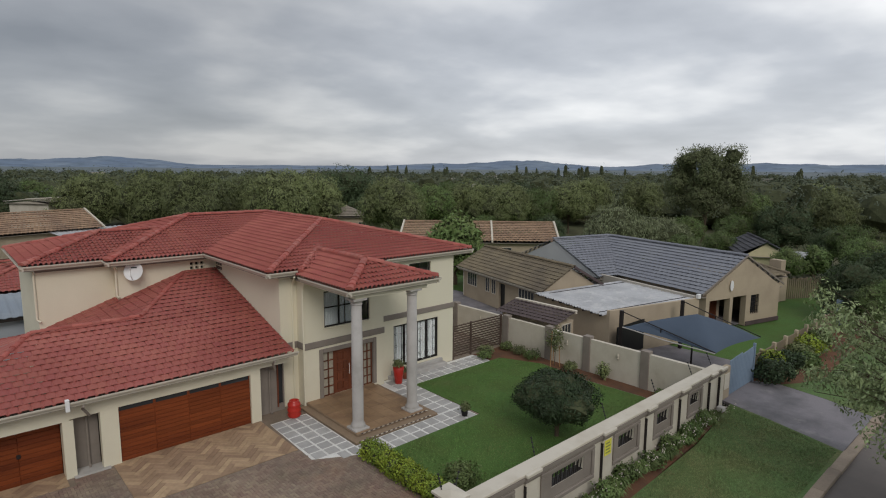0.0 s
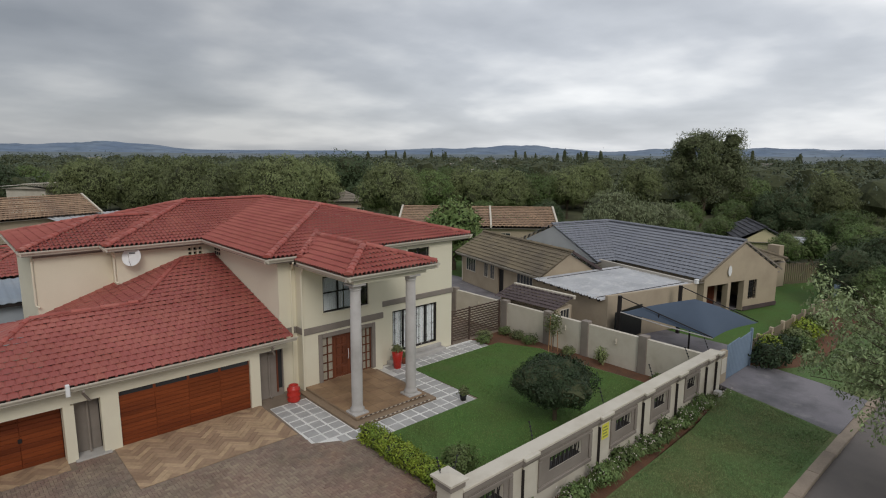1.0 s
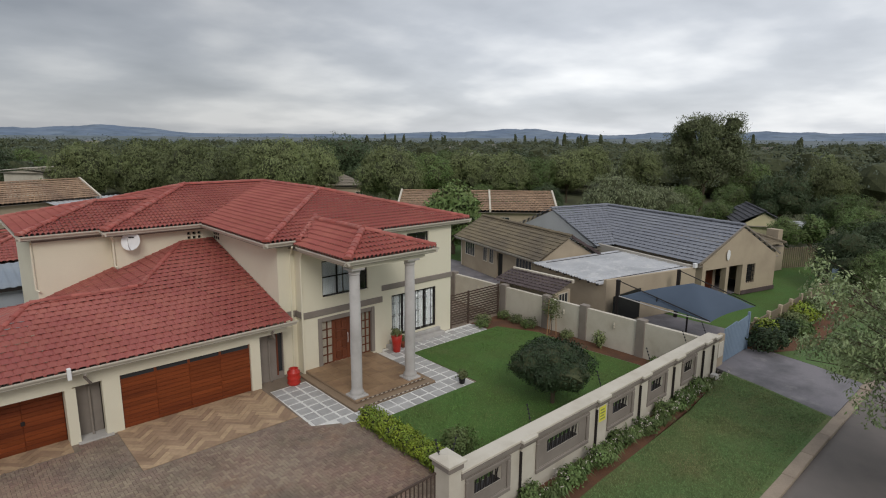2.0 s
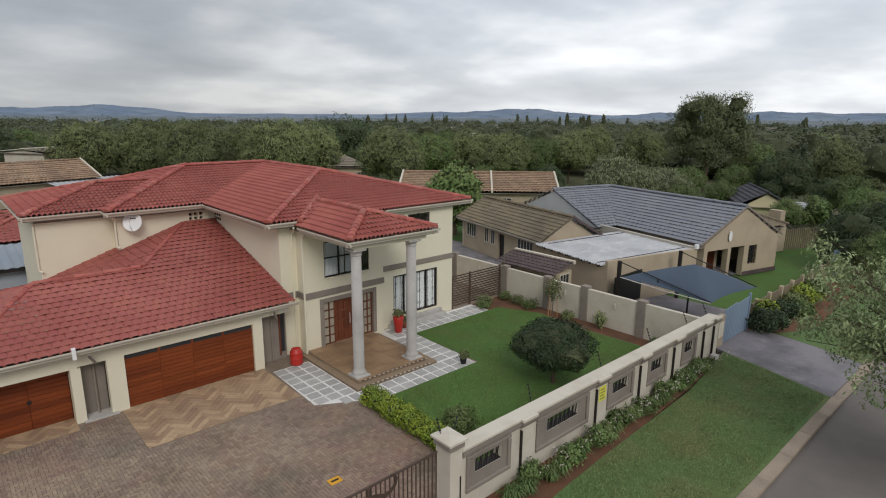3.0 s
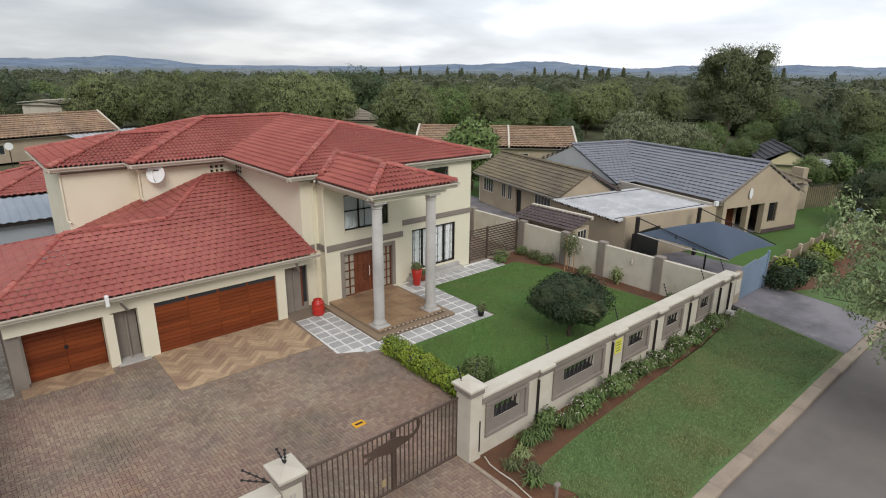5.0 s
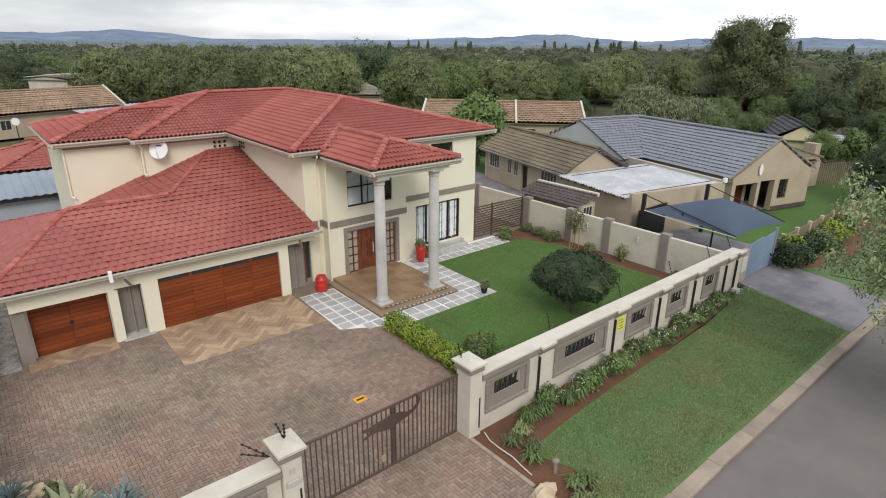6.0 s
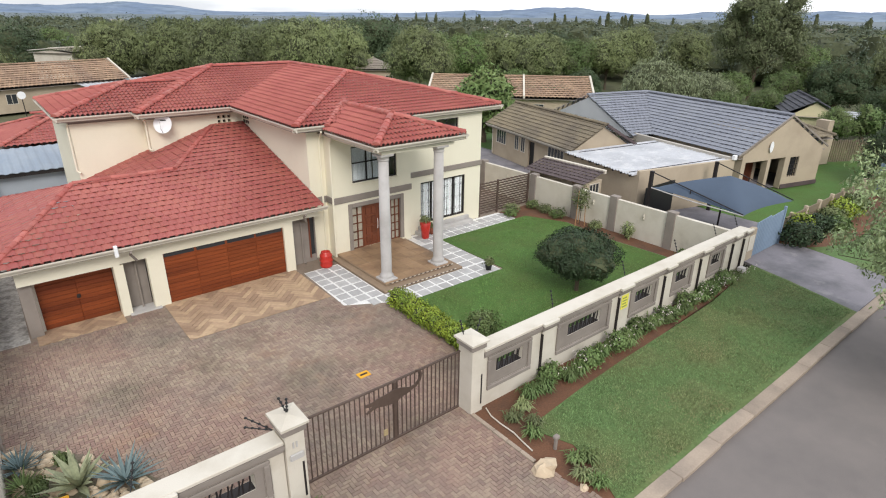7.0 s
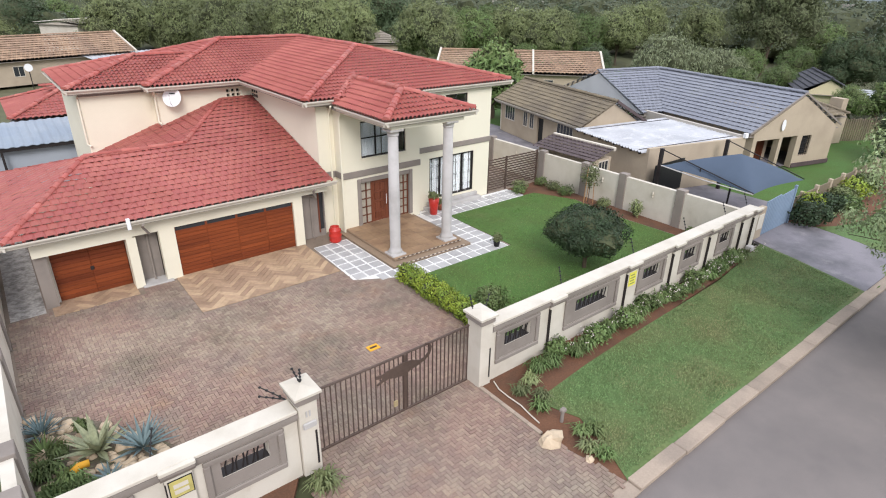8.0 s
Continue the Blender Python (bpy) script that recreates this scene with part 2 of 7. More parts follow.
DRIVE2 = mat("dark_paving", (0.235, 0.22, 0.235), rough=0.9, var=0.15, grain=25, blot=0.6, col2=(0.145, 0.14, 0.148), stains_sheen=(((0.34, 0.32, 0.31), 0.9, 0.56, 0.7, 0.6),))
STONE = mat("garden_stone", (0.56, 0.44, 0.31), rough=0.9, var=0.2, grain=6, island=0.35, hue=0.02)
LEAF = mat("leaf", (0.122, 0.182, 0.06), rough=0.7, var=0.3, grain=2.5, blot=0.5, bump=0, island=0.2, hue=0.012, col2=(0.13, 0.165, 0.06), tree=0.25)
LEAF_OLIVE = mat("leaf_olive", (0.19, 0.225, 0.092), rough=0.75, var=0.25, grain=1.5, blot=0.25, bump=0, island=0.1, hue=0.01, col2=(0.16, 0.18, 0.085), tree=0.3)
LEAF_DARK = mat("leaf_dark", (0.038, 0.062, 0.027), rough=0.6, var=0.3, grain=3, blot=1, bump=0, island=0.3, hue=0.01)
LEAF_LIME = mat("leaf_lime", (0.25, 0.31, 0.036), rough=0.6, var=0.3, grain=4, blot=1.5, bump=0, island=0.35, hue=0.012, col2=(0.13, 0.2, 0.03))
LEAF_TALL = mat("leaf_eucalypt", (0.125, 0.15, 0.068), rough=0.75, var=0.25, grain=2, blot=0.3, bump=0, island=0.15, hue=0.01, col2=(0.14, 0.155, 0.08))
LEAF_DEEP = mat("leaf_deep_green", (0.068, 0.1, 0.046), rough=0.7, var=0.25, grain=2, blot=0.5, bump=0, island=0.15, hue=0.01, tree=0.2)
LEAF_BLUE = mat("leaf_blue", (0.16, 0.22, 0.22), rough=0.6, var=0.2, grain=4, bump=0, island=0.25)
LEAF_PALE = mat("leaf_variegated", (0.34, 0.36, 0.22), rough=0.6, var=0.4, grain=12, bump=0, island=0.2)
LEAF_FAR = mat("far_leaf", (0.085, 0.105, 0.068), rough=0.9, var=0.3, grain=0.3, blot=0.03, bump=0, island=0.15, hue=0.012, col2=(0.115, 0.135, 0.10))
STAKE = mat("pale_stake", (0.42, 0.24, 0.12), rough=0.8, var=0.15)
# one dull green that puts the shade inside crowns into the colour
CROWN_SHADE = mat("crown_inner_shade", (0.075, 0.085, 0.042), rough=0.95, var=0.4, grain=4, bump=0)
BARK = mat("bark", (0.12, 0.09, 0.065), rough=0.95, var=0.3, grain=10)
RED_POT = mat("red_glaze", (0.50, 0.03, 0.02), rough=0.3, var=0.1, spec=0.5, bump=0.02)
BLACK = mat("black_plastic", (0.02, 0.02, 0.02), rough=0.5, var=0.1)
WHITE = mat("white_enamel", (0.82, 0.82, 0.82), rough=0.4, var=0.04, grain=5)
STEEL_BLUE = mat("blue_sheet", (0.21, 0.28, 0.37), rough=0.55, var=0.1, grain=6, blot=0.8)
SHADE_NET = mat("shade_net", (0.075, 0.102, 0.145), rough=0.8, var=0.08, grain=30, blot=0.6)
# lighter patches put the sheet's reflecting bands into the base colour
ZINC = mat("zinc_sheet", (0.50, 0.51, 0.53), rough=0.4, var=0.08, grain=4, blot=0.5, metal=0.15, col2=(0.38, 0.39, 0.41), stains_sheen=(((0.62, 0.62, 0.62), 1.2, 0.5, 0.6, 0.6),))
BLUE_ZINC = mat("painted_zinc", (0.25, 0.30, 0.36), rough=0.45, var=0.1, grain=3, blot=0.4, metal=0.2, col2=(0.32, 0.36, 0.40))
YELLOW = mat("yellow_sign", (0.75, 0.70, 0.10), rough=0.5, var=0.08)
ORANGE = mat("orange_paint", (0.75, 0.38, 0.03), rough=0.6, var=0.15)
# the blue of distance haze is put into the hills' base colour
HILL = mat("hazed_hill", (0.135, 0.185, 0.265), rough=1, var=0.25, grain=0.02, blot=0.004, bump=0, col2=(0.20, 0.25, 0.31), stains_sheen=(((0.10, 0.14, 0.19), 0.008, 0.5, 0.62, 0.7),))
# the plain's blue-grey also carries haze in its colour
PLAIN = mat("hazed_plain", (0.115, 0.145, 0.155), rough=1, var=0.15, grain=0.02, blot=0.003, bump=0, col2=(0.16, 0.18, 0.19))


# ---- mesh helpers ----
class Mb:
    """Vertices and faces of one mesh in the making."""

    def __init__(self):
        self.v, self.f = [], []
        self.inner = []          # ranges of faces of a crown's inner body, coloured as its shaded depth

    def add(self, verts, faces):
        k = len(self.v)
        self.v.extend(tuple(p) for p in verts)
        self.f.extend(tuple(i + k for i in f) for f in faces)
        return self

    def box(self, x0, x1, y0, y1, z0, z1, b=0.0):
        """A box, its edges chamfered by b."""
        if not b:
            return self.add([(x, y, z) for x in (x0, x1) for y in (y0, y1) for z in (z0, z1)],
                            [(0, 1, 3, 2), (4, 6, 7, 5), (0, 4, 5, 1), (2, 3, 7, 6), (0, 2, 6, 4), (1, 5, 7, 3)])
        bm = bmesh.new()
        bmesh.ops.create_cube(bm, size=1)
        for p in bm.verts:
            p.co = Vector(((x0 + x1) / 2 + p.co.x * (x1 - x0), (y0 + y1) / 2 + p.co.y * (y1 - y0), (z0 + z1) / 2 + p.co.z * (z1 - z0)))
        bmesh.ops.bevel(bm, geom=bm.edges[:], offset=b, segments=1, affect="EDGES")
        bm.verts.index_update()
        self.add([p.co[:] for p in bm.verts], [[p.index for p in f.verts] for f in bm.faces])
        bm.free()
        return self

    def prism(self, outline, lo, hi, axis=2):
        """An outline of (a, b) pairs drawn out along an axis."""
        n = len(outline)

        def at(a, b, h):
            return (h, a, b) if axis == 0 else (a, h, b) if axis == 1 else (a, b, h)
        vs = [at(a, b, lo) for a, b in outline] + [at(a, b, hi) for a, b in outline]
        return self.add(vs, [tuple(range(n - 1, -1, -1)), tuple(range(n, 2 * n))] + [(i, (i + 1) % n, n + (i + 1) % n, n + i) for i in range(n)])

    def turned(self, x, y, profile, sides=20):
        """A turned body: profile of (radius, z)."""
        vs = [(x + r * math.cos(2 * math.pi * i / sides), y + r * math.sin(2 * math.pi * i / sides), z) for r, z in profile for i in range(sides)]
        fs = [(k * sides + i, k * sides + (i + 1) % sides, (k + 1) * sides + (i + 1) % sides, (k + 1) * sides + i) for k in range(len(profile) - 1) for i in range(sides)]
        fs += [tuple(range(sides - 1, -1, -1)), tuple(range((len(profile) - 1) * sides, len(profile) * sides))]
        return self.add(vs, fs)

    def tube(self, pts, r, sides=8, taper=1.0):
        """A round bar along points."""
        pts = [Vector(p) for p in pts]
        vs, fs = [], []
        for i, p in enumerate(pts):
            d = (pts[min(i + 1, len(pts) - 1)] - pts[max(i - 1, 0)]).normalized()
            a = d.orthogonal().normalized() if abs(d.z) > 0.95 else d.cross(Vector((0, 0, 1))).normalized()
            b = d.cross(a)
            rr = r * (1 + (taper - 1) * i / (len(pts) - 1))
            vs += [p + rr * (math.cos(2 * math.pi * k / sides) * a + math.sin(2 * math.pi * k / sides) * b) for k in range(sides)]
        for i in range(len(pts) - 1):
            fs += [(i * sides + k, i * sides + (k + 1) % sides, (i + 1) * sides + (k + 1) % sides, (i + 1) * sides + k) for k in range(sides)]
        fs += [tuple(range(sides - 1, -1, -1)), tuple(range((len(pts) - 1) * sides, len(pts) * sides))]
        return self.add(vs, fs)

    def quad(self, a, b, c, d):
        return self.add([a, b, c, d], [(0, 1, 2, 3)])

    def mesh(self, name, shift=None):
        me = bpy.data.meshes.new(name)
        if shift is not None:
            s = np.array(self.v, float) - np.array(shift)
            me.from_pydata(s.tolist(), [], self.f)
        else:
            me.from_pydata(self.v, [], self.f)
        return me


PLACE = {}            # world matrices of things and parts
HERE = Matrix()       # the frame in which the builder's numbers are read


def thing(name, at, label, category, group="", kind=""):
    ob = new(name)
    ob.empty_display_size = 0.2
    ob.matrix_basis = HERE @ Matrix.Translation(at)
    PLACE[ob] = ob.matrix_basis.copy()
    return tagged(ob, label, category, group, kind)


def part(name, mb, material, parent=None, label="", smooth=False, kind=""):
    """One mesh object, under a thing or a part when a parent is given. Numbers are in HERE's frame."""
    v = np.array(mb.v, float)
    c = (v.min(axis=0) + v.max(axis=0)) / 2
    c[2] = v[:, 2].min()
    me = mb.mesh(name, c)
    me.materials.append(material)
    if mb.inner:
        me.materials.append(CROWN_SHADE)
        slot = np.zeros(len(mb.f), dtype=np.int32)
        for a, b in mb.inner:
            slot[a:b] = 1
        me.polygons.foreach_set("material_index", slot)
    if smooth:
        me.shade_smooth()
    ob = new(name, me)
    w = HERE @ Matrix.Translation(c)
    if parent is not None:
        ob.parent = parent
        ob.matrix_basis = PLACE[parent].inverted() @ w
    else:
        ob.matrix_basis = w
    PLACE[ob] = w
    return tagged(ob, label, kind=kind)


def solo(name, mb, material, label, category, group="", kind="", smooth=False):
    return tagged(part(name, mb, material, None, smooth=smooth), label, category, group, kind)


def piece(name, me, parent, w):
    """A piece that shares its mesh with its like, at the pose w."""
    ob = new(name, me)
    ob.parent = parent
    ob.matrix_basis = PLACE[parent].inverted() @ w
    return ob


def wall_boxes(axis, at, thick, u0, u1, z0, z1, holes=()):
    """A wall along x (axis 0, face at y=at) or y (axis 1, face at x=at), thick behind its face, with openings (u0, u1, z0, z1)."""
    mb = Mb()
    us = sorted({u0, u1, *[h[0] for h in holes], *[h[1] for h in holes]})
    for a, b in zip(us, us[1:]):
        cut = sorted((h[2], h[3]) for h in holes if h[0] < (a + b) / 2 < h[1])
        z = z0
        for lo, hi in cut + [(z1, z1)]:
            if lo > z:
                if axis == 0:
                    mb.box(a, b, at, at + thick, z, lo)
                else:
                    mb.box(at, at + thick, a, b, z, lo)
            z = hi
    seen, order = {}, []
    for p in mb.v:                 # weld the corners that meet
        key = tuple(round(c, 4) for c in p)
        order.append(seen.setdefault(key, len(seen)))
    mb.v, mb.f = list(seen), [tuple(order[i] for i in f) for f in mb.f]
    return mb


# ---- roofs of tiles ----
def roof_face(mb, o, u, v, edge, w=0.30, e=0.36, roll=0.017, lip=0.04, seed=1, skip=None, keep=None, flat=False):
    """Courses of rolled tiles on a slope. o: corner; u: along the eave; v: up the slope (unit); edge(t): the range of u at t up the slope, or None."""
    rnd = random.Random(seed)
    o, u, v = Vector(o), Vector(u), Vector(v)
    n = u.cross(v).normalized()
    if n.z < 0:
        n = -n
    k, t = 0, 0.0
    while edge(t + 0.01) is not None:
        t2 = t + e
        if edge(t2) is None:
            lo_t, hi_t = t, t2
            for _ in range(14):
                half = (lo_t + hi_t) / 2
                lo_t, hi_t = (half, hi_t) if edge(half) is not None else (lo_t, half)
            t2 = lo_t
            if t2 - t < 0.02:
                break
        r0, r1 = edge(t), edge(t2)
        off = (k % 2) * w / 2 if flat else 0.0
        i0, i1 = math.floor((min(r0[0], r1[0]) - off) / w), math.ceil((max(r0[1], r1[1]) - off) / w)
        for i in range(i0, i1):
            a, b = off + i * w, off + (i + 1) * w
            if min(b, max(r0[1], r1[1])) - max(a, min(r0[0], r1[0])) < 0.02:
                continue
            mid_u, mid_t = (a + b) / 2, (t + t2) / 2
            if keep is not None and a > r0[0] and b < r0[1] and a > r1[0] and b < r1[1] and keep(mid_u, mid_t):
                skip.append(o + u * a + v * t)
                continue
            jog = rnd.uniform(-0.012, 0.014)
            low, top, foot = [], [], []
            for s in range(7):
                q = s / 6
                h = roll * (0.35 + 0.65 * min(1.0, 2.0 * math.sin(math.pi * q)) if flat else (0.5 - 0.5 * math.cos(2 * math.pi * q)) ** 1.4)
                ub, ut = min(max(a + q * w, r0[0]), r0[1]), min(max(a + q * w, r1[0]), r1[1])
                low.append(o + u * ub + v * (t - 0.03) + n * (h + lip + jog))
                foot.append(o + u * ub + v * (t - 0.03) + n * (h * 0.3 - 0.01))
                top.append(o + u * ut + v * t2 + n * h)
            fs = []
            for s in range(6):
                fs.append((s, s + 1, 8 + s, 7 + s))
                if s in (0, 5):            # the raised middle of a tile stands open over the course below
                    fs.append((14 + s, 15 + s, s + 1, s))
            mb.add(low + top + foot, fs)
        t, k = t2, k + 1


def cap_row(mb, a, b, r=0.13, step=0.34, seed=3):
    """Overlapping half-round ridge tiles from a to b."""
    rnd = random.Random(seed)
    a, b = Vector(a), Vector(b)
    d = b - a
    count = max(1, round(d.length / step))
    d.normalize()
    side = d.cross(Vector((0, 0, 1))).normalized()
    up = side.cross(d)
    for i in range(count):
        p = a + d * step * i
        q = p + d * (step + 0.05)
        r0, r1, j = r * 1.12, r * 0.92, rnd.uniform(-0.012, 0.012)
        vs, fs = [], []
        for c, rr in ((p, r0), (q, r1)):
            for s in range(7):
                th = math.pi * s / 6
                vs.append(c + side * rr * math.cos(th) * 1.15 + up * (rr * math.sin(th) * 0.9 - 0.02 + j))
        fs = [(s, s + 1, 8 + s, 7 + s) for s in range(6)] + [tuple(range(6, -1, -1)), tuple(range(7, 14))]
        mb.add(vs, fs)


def hip_roof(parent, rect, z, slope, tile, cap, ends, w=0.30, e=0.36, seed=1, axis="y", roll=0.04, lip=0.03, flat=False):
    """A hipped roof over rect (x0, x1, y0, y1). axis: the way of its ridge. ends: which of the two ridge ends are hipped (near, far)."""
    x0, x1, y0, y1 = rect
    cs = 1 / math.sqrt(1 + slope * slope)
    mb, caps = Mb(), Mb()
    if axis == "y":
        h = (x1 - x0) / 2
        L = y1 - y0
        rz = z + h * slope
        lo, hi = (h if ends[0] else 0), (h if ends[1] else 0)
        ts = h / cs

        def side(t):
            f = t / ts
            return None if f > 1 else (lo * f, L - hi * f)
        roof_face(mb, (x0, y0, z), (0, 1, 0), (cs, 0, slope * cs), side, w, e, roll, lip, flat=flat, seed=seed)
        roof_face(mb, (x1, y0, z), (0, 1, 0), (-cs, 0, slope * cs), side, w, e, roll, lip, flat=flat, seed=seed + 1)

        def end(t):
            f = t / ts
            return None if f > 1 else (h * f, 2 * h - h * f)
        if ends[0]:
            roof_face(mb, (x0, y0, z), (1, 0, 0), (0, cs, slope * cs), end, w, e, roll, lip, flat=flat, seed=seed + 2)
            cap_row(caps, (x0, y0, z + 0.07), (x0 + h, y0 + h, rz + 0.07))
            cap_row(caps, (x1, y0, z + 0.07), (x0 + h, y0 + h, rz + 0.07))
        if ends[1]:
            roof_face(mb, (x0, y1, z), (1, 0, 0), (0, -cs, slope * cs), end, w, e, roll, lip, flat=flat, seed=seed + 3)
            cap_row(caps, (x0, y1, z + 0.07), (x0 + h, y1 - h, rz + 0.07))
            cap_row(caps, (x1, y1, z + 0.07), (x0 + h, y1 - h, rz + 0.07))
        cap_row(caps, (x0 + h, y0 + lo, rz + 0.07), (x0 + h, y1 - hi, rz + 0.07))
    else:
        h = (y1 - y0) / 2
        L = x1 - x0
        rz = z + h * slope
        lo, hi = (h if ends[0] else 0), (h if ends[1] else 0)
        ts = h / cs

        def side(t):
            f = t / ts
            return None if f > 1 else (lo * f, L - hi * f)
        roof_face(mb, (x0, y0, z), (1, 0, 0), (0, cs, slope * cs), side, w, e, roll, lip, flat=flat, seed=seed)
        roof_face(mb, (x0, y1, z), (1, 0, 0), (0, -cs, slope * cs), side, w, e, roll, lip, flat=flat, seed=seed + 1)

        def end(t):
            f = t / ts
            return None if f > 1 else (h * f, 2 * h - h * f)
        if ends[0]:
            roof_face(mb, (x0, y0, z), (0, 1, 0), (cs, 0, slope * cs), end, w, e, roll, lip, flat=flat, seed=seed + 2)
            cap_row(caps, (x0, y0, z + 0.07), (x0 + h, y0 + h, rz + 0.07))
            cap_row(caps, (x0, y1, z + 0.07), (x0 + h, y0 + h, rz + 0.07))
        if ends[1]:
            roof_face(mb, (x1, y0, z), (0, 1, 0), (-cs, 0, slope * cs), end, w, e, roll, lip, flat=flat, seed=seed + 3)
        cap_row(caps, (x0 + lo, y0 + h, rz + 0.07), (x1 - hi, y0 + h, rz + 0.07))
    roof = part("roof", mb, tile, parent, kind="stuff")
    part("ridge_tiles", caps, cap, roof, kind="stuff")
    # closed underside
    sx0, sx1, sy0, sy1 = x0 + 0.04, x1 - 0.04, y0 + 0.04, y1 - 0.04
    s = Mb().box(sx0, sx1, sy0, sy1, z - 0.26, z - 0.22)
    part("soffit", s, SOFFIT, parent)
    return roof


def gutter(parent, pts, z, w=0.11, h=0.16, material=None):
    """A fascia and gutter in one moulding along a chain of points, one mesh a run."""
    for (ax, ay), (bx, by) in zip(pts, pts[1:]):
        d = Vector((bx - ax, by - ay, 0)).normalized()
        out = Vector((d.y, -d.x, 0))
        prof = [(-0.06, -h - 0.04), (0.0, -h - 0.04), (0.02, -h * 0.75), (w * 0.75, -h * 0.6), (w, -0.05), (w, 0.0), (w - 0.02, 0.0), (w - 0.03, -0.05), (-0.06, -0.05)]
        ext = d * (w * 0.9)
        a, b = Vector((ax, ay, z)) - ext, Vector((bx, by, z)) + ext
        n = len(prof)
        vs = [p + out * q + Vector((0, 0, r)) for p in (a, b) for q, r in prof]
        fs = [(i, (i + 1) % n, n + (i + 1) % n, n + i) for i in range(n)] + [tuple(range(n - 1, -1, -1)), tuple(range(n, 2 * n))]
        part("gutter", Mb().add(vs, fs), material or GUTTER, parent)


# ---- ground, road, pavements ----
def sheet(x0, x1, y0, y1, z, n=1):
    mb = Mb()
    mb.box(x0, x1, y0, y1, z - 0.25, z)
    return mb


ring = Mb()
ring.v = [(0, 0, -0.30)] + [(r * math.cos(a * math.pi / 24), r * math.sin(a * math.pi / 24), -0.30) for r in (60, 300, 1200, 4900) for a in range(48)]
ring.f = [(0, 1 + a, 1 + (a + 1) % 48) for a in range(48)]
ring.f += [(1 + k * 48 + a, 1 + (k + 1) * 48 + a, 1 + (k + 1) * 48 + (a + 1) % 48, 1 + k * 48 + (a + 1) % 48) for k in range(3) for a in range(48)]
solo("ground", ring, FIELD, "dull olive ground reaching to the horizon", "ground", kind="structure")
solo("road", sheet(-80, 160, -3.2, 3.86, -0.10), ASPHALT, "pale grey worn asphalt street", "road", kind="structure")
solo("pavement", sheet(-80, 160, -14, -3.2, -0.02), VERGE, "grass verge across the street", "verge", kind="structure")

solo("ground_yard", sheet(-2.4, 24.5, 9.2, 44, -0.006), SAND, "sandy bedding under the yard paving", "ground", kind="structure")
# neighbour plots
solo("ground_plot", sheet(24.5, 75, 9.6, 70, -0.05), LAWN, "mown green lawn of the neighbouring plot", "lawn", kind="structure")
solo("ground_plot", sheet(-60, -2.6, 4.2, 60, -0.06), FIELD, "ground of the plot beyond the side wall", "ground", kind="structure")


# lawn of the front garden with a soil bed along the side wall
lawn = Mb().prism([(10.2, 9.3), (23.0, 9.3), (23.3, 12), (23.1, 15.0), (23.4, 18), (22.4, 20.2), (16.2, 20.2), (16.2, 15.7), (10.4, 15.7), (10.25, 12.5)], -0.06, 0.02)
solo("lawn", lawn, LAWN, "short dark green garden lawn", "lawn", kind="structure")
bed = Mb().prism([(22.9, 9.3), (24.25, 9.3), (24.25, 21.6), (21.6, 21.6), (21.6, 20.25), (22.5, 20.1), (23.5, 18), (23.2, 15.0), (23.4, 12)], -0.06, 0.008)
solo("flower_bed", bed, SOIL, "bare brown soil bed along the side wall", "flower bed", kind="structure")

# grass verge, bed and kerb along the street
verge = Mb().prism([(9.35, 5.6), (9.1, 4.95), (8.75, 4.2), (24.2, 4.2), (24.6, 5.4), (25.2, 7.2), (25.6, 8.9), (23.2, 8.5), (20.5, 8.15), (17, 8.0), (14, 7.9), (11.6, 7.75), (9.6, 7.55), (9.2, 7.2), (9.55, 6.3)], -0.12, 0.02)
solo("verge", verge, VERGE, "mown grass verge beside the street", "verge", kind="structure")
vbed = Mb().prism([(8.3, 9.0), (8.25, 6.6), (8.5, 5.2), (8.7, 4.21), (8.85, 4.21), (9.2, 4.8), (9.9, 5.6), (9.7, 6.4), (9.4, 7.2), (9.7, 7.5), (12, 7.65), (24.6, 8.6), (24.9, 9.2), (8.3, 9.2)], -0.12, 0.0)
solo("flower_bed", vbed, SOIL, "red-brown soil bed at the foot of the street wall", "flower bed", kind="structure")
solo("verge", Mb().prism([(28.9, 4.2), (110, 4.2), (110, 8.0), (37, 7.2), (33, 7.0), (31, 7.6), (30.0, 8.2), (29.6, 6.2)], -0.12, 0.02), VERGE, "mown grass verge of the next plot", "verge", kind="structure")
solo("flower_bed", Mb().prism([(29.5, 9.5), (29.9, 8.1), (31, 7.6), (33, 7.0), (37, 7.2), (60, 7.8), (60, 9.5)], -0.12, 0.0), SOIL, "red soil bed under the shrubs at the low fence", "flower bed", kind="structure")
solo("verge", Mb().prism([(-80, 4.2), (-6, 4.2), (-2.6, 4.4), (-0.8, 5.0), (1.6, 7.6), (2.6, 9.0), (2.6, 9.1), (-80, 9.1)], -0.12, 0.0), SOIL, "bare sandy verge left of the gate", "verge", kind="structure")
# neighbour's driveway
solo("driveway", Mb().prism([(24.2, 4.2), (28.9, 4.2), (29.6, 6.2), (30.0, 8.2), (29.4, 9.7), (25.9, 9.7), (25.4, 8.0), (24.7, 5.6)], -0.12, 0.012), DRIVE2, "dark grey paved driveway of the neighbour", "driveway", kind="structure")
solo("driveway", sheet(25.2, 32.0, 9.7, 17.0, 0.008), DRIVE2, "grey paving under the shade sail", "driveway", kind="structure")
solo("driveway", sheet(24.6, 33.0, 17.05, 40.0, -0.02), DRIVE2, "dark paved yard between the side wall and the cottage", "driveway", kind="structure")
